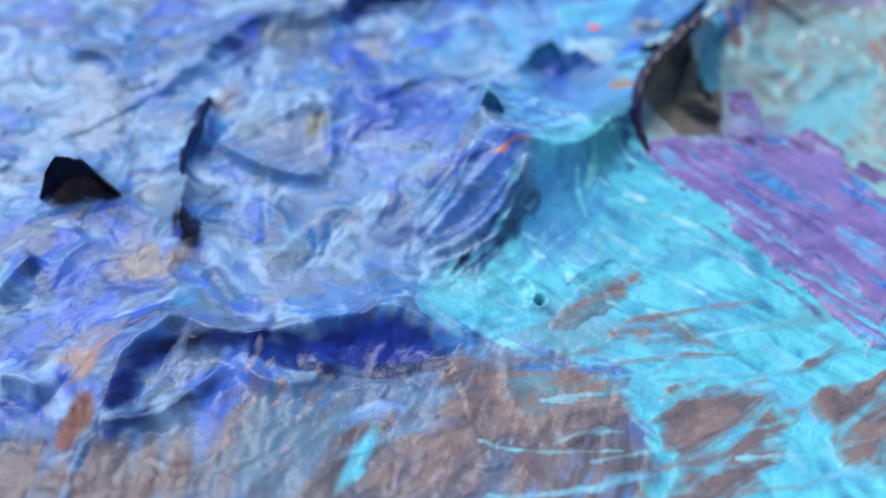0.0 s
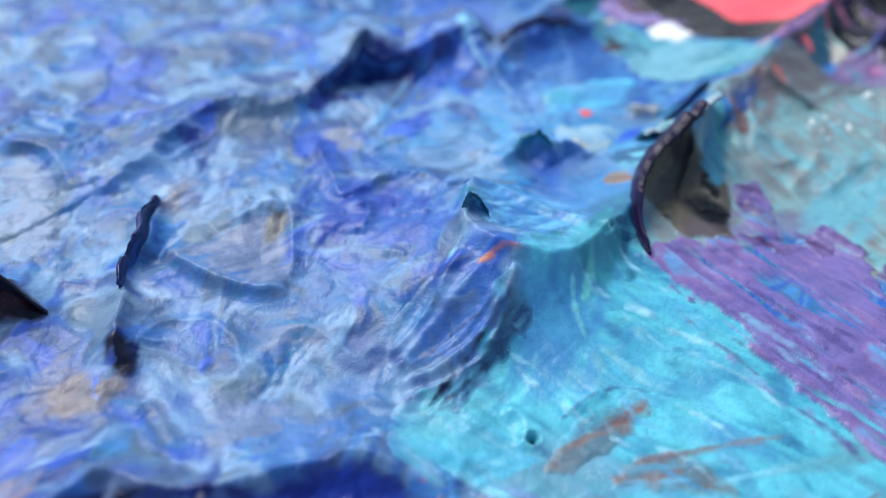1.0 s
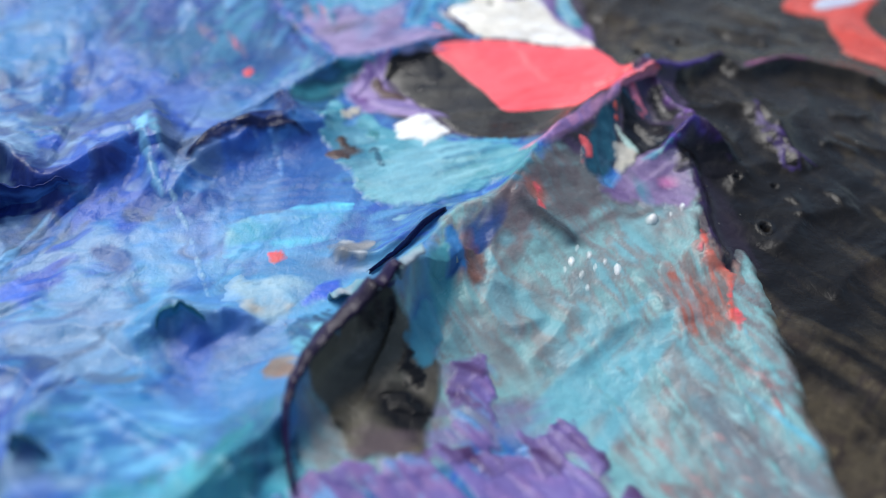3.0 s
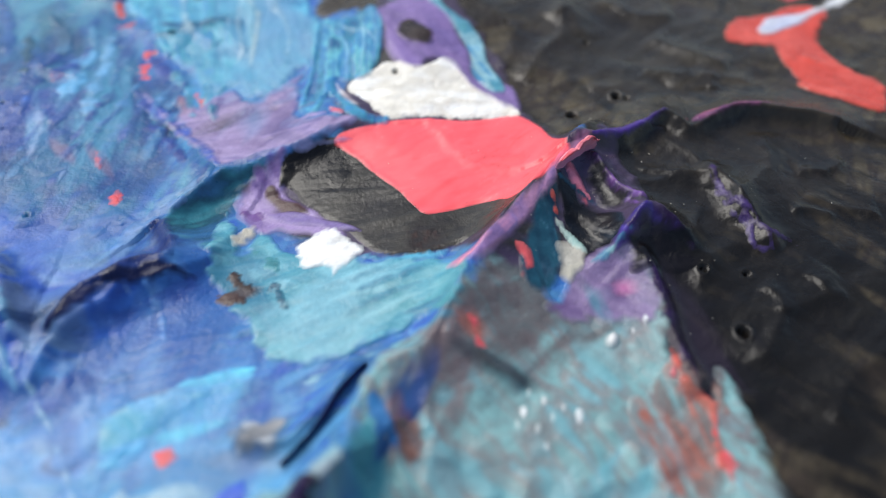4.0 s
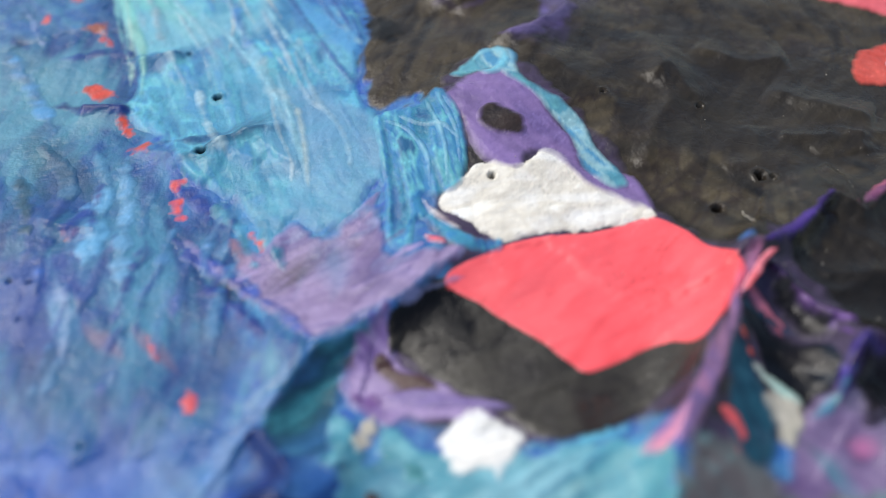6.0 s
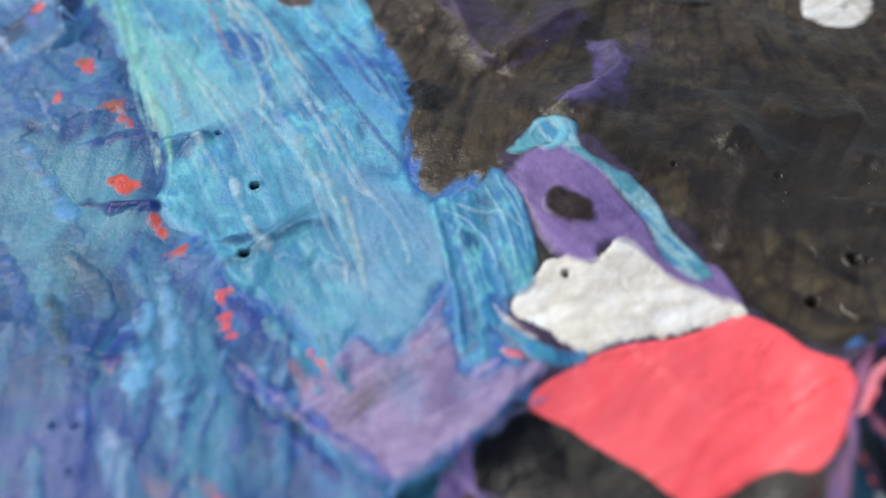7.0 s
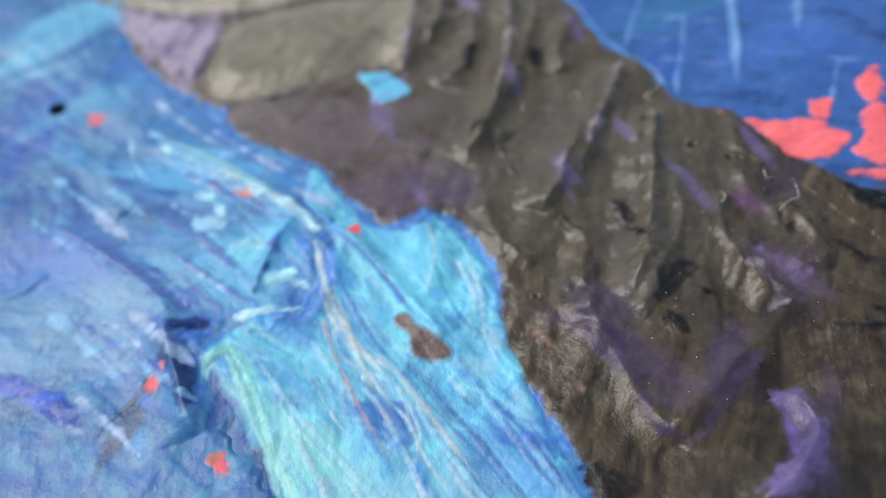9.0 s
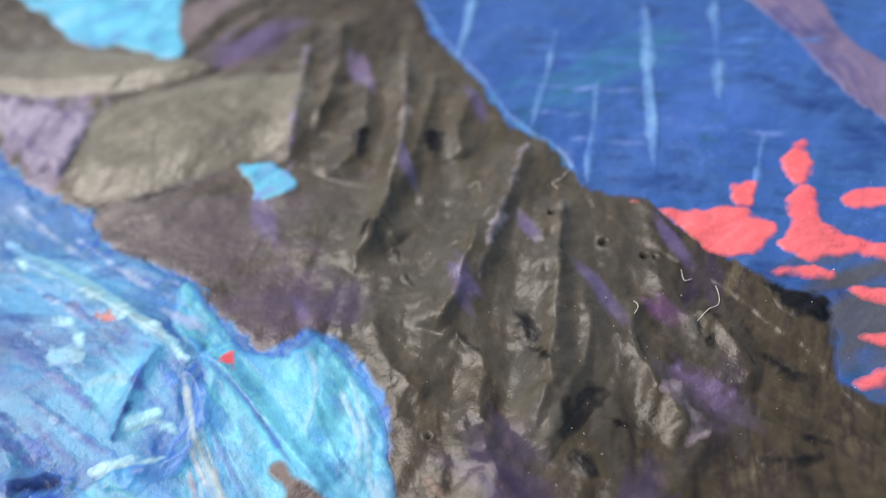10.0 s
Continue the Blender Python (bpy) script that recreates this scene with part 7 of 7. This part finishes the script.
# marks on the charcoal field
for k, (pts, wd, c) in enumerate((
        ([(33.3, 121.4), (34.1, 118.3), (33, 113.1), (34, 110.8)], 1.0, rgb(72, 58, 80)), ([(34, 110.8), (38.3, 112.2), (41.8, 113.8)], 1.0, rgb(78, 62, 88)), ([(40, 110.8), (41.3, 108.8), (39, 106.1), (37.1, 105.2)], 1.2, rgb(92, 80, 128)), ([(33.2, 122.4), (32.9, 119.1), (33.8, 116)], 1.1, rgb(84, 68, 96)),
        # the wide near-black stroke paints soft shade into the charcoal colour
        ([(46.2, 120.8), (47.3, 118.8), (47.6, 116.4)], 1.7, rgb(98, 80, 108)), ([(27.8, 112.2), (28.6, 110.6), (28.2, 108.6)], 2.2, rgb(26, 23, 18)), ([(37.2, 119.6), (38.2, 118.4), (38.7, 117.2)], 1.2, rgb(30, 27, 22)), ([(30, 122), (30.6, 118.6), (30.2, 115.9)], .5, rgb(140, 110, 90)), ([(40.4, 123.2), (38.6, 121.4), (37.1, 120.6)], 1.0, rgb(112, 104, 88)),
        ([(45.4, 120.4), (45.6, 117.4), (44.4, 116)], 1.1, rgb(126, 112, 116)), ([(49.6, 123.4), (49.3, 120.2), (49.9, 121.4)], .3, rgb(20, 18, 14)), ([(52.3, 121.1), (52, 119), (53.6, 117.3)], .35, rgb(16, 14, 12)), ([(38.9, 128.5), (39.9, 125.9), (40, 124.6)], .35, rgb(24, 21, 17)), ([(48.5, 116.5), (49.8, 114), (51.5, 111.8)], .35, rgb(16, 14, 12)), ([(40.9, 120.4), (42, 118.8), (43, 118.5)], .35, rgb(20, 18, 14)),
        # the first paints the blob's shadow line, the pale four paint crest highlights
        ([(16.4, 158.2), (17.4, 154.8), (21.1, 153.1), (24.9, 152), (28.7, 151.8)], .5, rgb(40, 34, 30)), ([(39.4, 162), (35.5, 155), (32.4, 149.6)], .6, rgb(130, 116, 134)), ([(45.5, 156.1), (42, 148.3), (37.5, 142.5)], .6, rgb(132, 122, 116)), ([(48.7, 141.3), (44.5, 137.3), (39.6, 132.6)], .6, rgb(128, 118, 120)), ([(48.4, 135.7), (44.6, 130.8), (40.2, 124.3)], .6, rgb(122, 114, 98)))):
    layer("charcoal_mark", "soft tint mark, painted highlight or painted shade on charcoal paint", pts, [c, c * 0.8, c * 1.15], width=wd, thick=0.012, edge=.5, bead=0, soft=.5, ragged=0.4, tear=.8, groove=.01, seed=1470 + k, parent=dark, bend=.4, contrast=.7)

# ---- bristle marks ----
bristles(violet, (18.8, 49.9), (30, 36.8), 4.5, 22, [rgb(140, 120, 186), rgb(84, 70, 140), rgb(120, 170, 206), rgb(96, 60, 120)], .35, 800, "paler or darker bristle line in violet paint")
bristles(mauve, (-6.9, 21.7), (-3.6, 28.8), 16, 26, [rgb(170, 160, 170), rgb(110, 104, 120), rgb(130, 150, 190), rgb(150, 120, 120)], .4, 830, "bristle line in mauve paint")
bristles(turq, (8.8, 46.7), (22, 35.1), 6, 22, [rgb(150, 220, 236), rgb(50, 150, 200), rgb(90, 180, 214)], .4, 860, "bristle line in turquoise paint")
bristles(turq, (2.6, 25.5), (26.6, 29.1), 7, 22, [rgb(120, 206, 226), rgb(120, 110, 116), rgb(90, 170, 200)], .5, 885, "bristle line in turquoise paint")
bristles(slope, (36.3, 60), (42.9, 48), 6, 22, [rgb(150, 196, 196), rgb(110, 110, 112), rgb(100, 180, 186), rgb(160, 130, 130)], .35, 910, "bristle line in grey turquoise paint")
bristles(basin, (19.6, 72), (31.1, 75), 4, 14, [rgb(140, 206, 214), rgb(60, 140, 170)], .35, 935, "bristle line in pale turquoise paint")
bristles(lilac, (15, 88.5), (26.1, 90.9), 4, 12, [rgb(180, 156, 206), rgb(110, 90, 150), rgb(120, 130, 180)], .4, 950, "smeared line in lilac paint")
bristles(left_coat, (12.8, 101), (6.9, 85.9), 8, 24, [rgb(70, 140, 196), rgb(30, 74, 156), rgb(60, 130, 180), rgb(50, 90, 160)], .6, 965, "bristle line in mid blue paint")
bristles(upper_coat, (1.3, 155.6), (13.1, 130.7), 12, 26, [rgb(150, 180, 216), rgb(70, 110, 180), rgb(110, 180, 220)], .7, 990, "knife line in greyish blue paint")
bristles(tongue, (17.1, 131.7), (20.4, 101.9), 7, 20, [rgb(140, 196, 216), rgb(60, 140, 200), rgb(110, 180, 206), rgb(150, 190, 204)], .45, 1020, "marbled line in light blue paint")
bristles(wash_coat, (48.1, 152.1), (71.7, 132.8), 8, 20, [rgb(60, 120, 190), rgb(40, 76, 150), rgb(96, 130, 200)], .4, 1060, "bristle line in blue wash")

layer("brown_bean", "brown bean-shaped gap in light blue paint", [(21.7, 127.4), (22.2, 128), (23, 127.7), (23.2, 126.6), (24, 125.3), (24.5, 123.7), (24.1, 122.8), (22.9, 123.1), (21.8, 124.2), (21.8, 125.3), (22.2, 126)], [rgb(92, 74, 70), rgb(104, 84, 78)], thick=.06, edge=.2, ragged=.05, bead=0, seed=195, parent=tongue)
# ---- pinholes left by burst bubbles: black discs paint the shade inside the pits ----
for k, (x, y, r, host) in enumerate(((30.5, 94.1, .28, white), (14.3, 102.9, .38, tongue), (16.1, 108, .34, tongue), (16.1, 108.1, .3, tongue), (15, 113.3, .22, tongue), (7.9, 36, .34, turq), (41.9, 87.6, .3, dark), (45.7, 89.1, .3, dark), (45.7, 89.3, .28, dark), (42.1, 87.7, .26, dark), (46.6, 68.3, .34, dark), (45.9, 72.8, .22, dark),
                                     (48.5, 72.2, .22, dark), (46.6, 134.6, .2, dark), (48.4, 130.9, .2, dark), (50.1, 128.5, .24, dark), (50.6, 127.9, .14, dark), (3.8, 95.4, .16, left_coat), (2.8, 95.9, .14, left_coat), (3.2, 93.1, .14, left_coat), (4.4, 162.1, .8, upper_coat), (5.8, 84.5, .16, left_coat), (30.6, 94.2, .2, white))):
    a = np.arange(8) * math.pi / 4
    layer("pinhole", "pinhole of a burst bubble, its inner shade painted black", [(x + r * (1 + 0.2 * math.sin(3 * t + k)) * math.cos(t), y + r * math.sin(t)) for t in a], [BLACK, rgb(24, 20, 18)], thick=0.004, edge=.2, bead=0, soft=.15, ragged=.06, groove=0, seed=1100 + k, parent=host)

# torn skins standing up from the surface
lip("torn_lip", "dark purple torn lip curling over bare patch", [(16.8, 49.8), (16.2, 53.1), (16.5, 55.5), (17.8, 58.1), (20, 60.4), (22, 61.9)], [.4, 1.0, 1.5, 1.9, 2.3, 1.6], (0.9, -1.2), [rgb(48, 60, 110), PLUM * 0.6, rgb(26, 14, 34)], thick=.34, rough=.4, seed=5)
lip("grey_flake", "grey white flake of paint lifted at one end", [(18.1, 62.2), (19.7, 62.4), (21.5, 62.4), (23.3, 62.9)], [1.1, 1.8, 2.0, 1.5], (0.6, -1.5), [rgb(48, 126, 170), rgb(112, 178, 190), rgb(170, 176, 186)], seed=6)
lip("navy_slot", "dark folded slot of paint", [(20.6, 64.4), (22.4, 65.7), (24, 67.7), (25.5, 69.3)], [.3, .6, .7, .4], (-0.4, -0.4), [BLACK, PLUM, rgb(32, 63, 120)], seed=7)
lip("torn_peak", "dark navy torn peak of paint", [(-7, 66.9), (-4.9, 68.9), (-3.1, 70.2), (-0.7, 70.8), (1.1, 71.7)], [.4, 1.4, 3.0, 1.2, .4], (0.0, -0.5), [rgb(56, 115, 190), rgb(17, 48, 120), NAVY], seed=8, curl=0.1)
lip("black_peak", "near black torn peak of paint", [(-27, 43.4), (-26, 44.1), (-24.9, 44.4), (-23.5, 44.5), (-21.6, 44)], [.2, 1.5, 2.2, 1.5, .2], (-0.3, -0.7), [rgb(16, 26, 60), rgb(18, 20, 44), rgb(30, 14, 26)], seed=9, curl=0.3, rough=.1)
lip("forked_shard", "thin forked dark shard of paint", [(-16.6, 54), (-17, 51.9), (-16.7, 49.7), (-17.4, 48.1), (-17.4, 45.6)], [.5, .8, 1.1, .8, .4], (-0.5, -0.2), [rgb(48, 94, 170), rgb(24, 48, 96), NAVY], seed=10)
lip("pink_tip", "pink curled tip of the ridge", [(38.8, 80.7), (40, 81.7), (41.1, 82.4), (41.9, 82.8)], [.6, .9, 1.2, .7], (0.5, -0.3), [rgb(220, 130, 170), rgb(250, 150, 170), PINK], seed=12)
lip("teal_peak", "small teal torn peak of paint", [(8.6, 60), (9.3, 60.6), (10.2, 60.7), (11.3, 60.3)], [.3, 1.2, 1.0, .3], (0.1, -0.4), [AZURE, TEAL, DEEPTEAL], seed=13, curl=.1)
lip("teal_peak", "small teal torn peak of paint", [(4, 50.5), (4.5, 51), (5.1, 51), (5.8, 50.5)], [.3, 1.3, 1.1, .3], (0.1, -0.4), [AZURE, DEEPTEAL, DEEPTEAL], seed=14, curl=.1)

# ---- the base coat of the painting ----
margin = np.full(X.shape, -1e3, np.float32)
for x, y, r in ((-4, 44, 54), (8, 74, 58), (28, 88, 54), (26, 110, 50), (36, 138, 50), (30, 160, 44), (62, 135, 38), (5, 150, 44)):
    margin = np.maximum(margin, r - np.hypot(X - x, Y - y))
margin = np.minimum(margin, np.minimum(np.minimum(X - X.min(), X.max() - X), np.minimum(Y - Y.min(), Y.max() - Y)))
corridor = margin > 0
H -= 6.0 * np.clip(1 - margin / 3, 0, 1) ** 2
painting = mesh_from("ground", full, H, corridor & (COVER < 1.2), base, SATIN)
tagged(painting, "thick blue dried paint surface with ridges and streaks", "painting", kind="structure")

bm = bmesh.new()
bmesh.ops.create_cube(bm, size=1.0, matrix=Matrix.Translation((0.02, 0.1, -0.0085)) @ Matrix.Diagonal((0.34, 0.4, 0.006, 1)))
bmesh.ops.bevel(bm, geom=bm.edges[:], offset=0.001, segments=2, affect="EDGES")
lay = bm.verts.layers.float_color.new("pigment")
for v in bm.verts:
    v[lay] = (*(rgb(150, 160, 176)), 1)
me = bpy.data.meshes.new("canvas_board")
bm.to_mesh(me)
bm.free()
me.materials.append(CHALK)
tagged(new("canvas_board", me), "grey primed board under the thick paint", "board", kind="structure")

# ---- hairs and dust caught in the dark paint ----
def top_at(x, y):
    return TOP[int((y - Y0) / STEP), int((x - X0) / STEP)]


FIBRE = bpy.data.materials.new("pale_fibre")
FIBRE.use_nodes = True
FIBRE.node_tree.nodes["Principled BSDF"].inputs["Base Color"].default_value = (0.5, 0.46, 0.38, 1)
FIBRE.node_tree.nodes["Principled BSDF"].inputs["Roughness"].default_value = 0.5
for pts in ([(52.6, 124.1), (52.2, 123.3), (51.6, 122.7), (50.7, 122.6), (49.7, 122.4)], [(50, 137.7), (49.1, 137.2), (48.3, 137.2), (48.4, 136.6)], [(43.1, 86.9), (42.8, 86.3), (43, 85.6)], [(42.9, 140.1), (43.7, 140.1), (43.4, 139.2)], [(51.4, 126.2), (51, 125.4), (51.6, 125.3)], [(47.2, 125.7), (47.1, 125.1), (46.6, 124.8)]):
    line = smooth(pts, False, 6)
    cu = bpy.data.curves.new("fibre", "CURVE")
    cu.dimensions, cu.bevel_depth, cu.bevel_resolution = "3D", 0.00003, 1
    sp = cu.splines.new("POLY")
    sp.points.add(len(line) - 1)
    for n, (x, y) in enumerate(line):
        sp.points[n].co = (x * 0.001, y * 0.001, (top_at(x, y) + 0.03 + 0.12 * math.sin(math.pi * n / (len(line) - 1))) * 0.001, 1)
    cu.materials.append(FIBRE)
    tagged(new("fibre", cu), "pale curled fibre stuck on dark paint", "fibre", "fibres on the paint")
bm = bmesh.new()
rng = random.Random(9)
for n in range(230):
    if n % 3:
        x, y = rng.gauss(42, 10), rng.gauss(124, 9)
    else:
        x, y = rng.gauss(48, 8), rng.gauss(82, 12)
    if COVER[int((y - Y0) / STEP), int((x - X0) / STEP)] <= 0:
        continue
    r = rng.uniform(0.015, 0.05) * 0.001
    m = Matrix.Translation((x * 0.001, y * 0.001, (top_at(x, y) + 0.02) * 0.001)) @ Euler((rng.random() * 6, rng.random() * 6, 0)).to_matrix().to_4x4() @ Matrix.Diagonal((r, r * rng.uniform(0.5, 1.6), r * 0.7, 1))
    bmesh.ops.create_icosphere(bm, subdivisions=1, radius=1.0, matrix=m)
me = bpy.data.meshes.new("dust")
bm.to_mesh(me)
bm.free()
me.materials.append(FIBRE)
tagged(new("dust", me), "pale dust specks on the dark paint", "dust", kind="stuff")
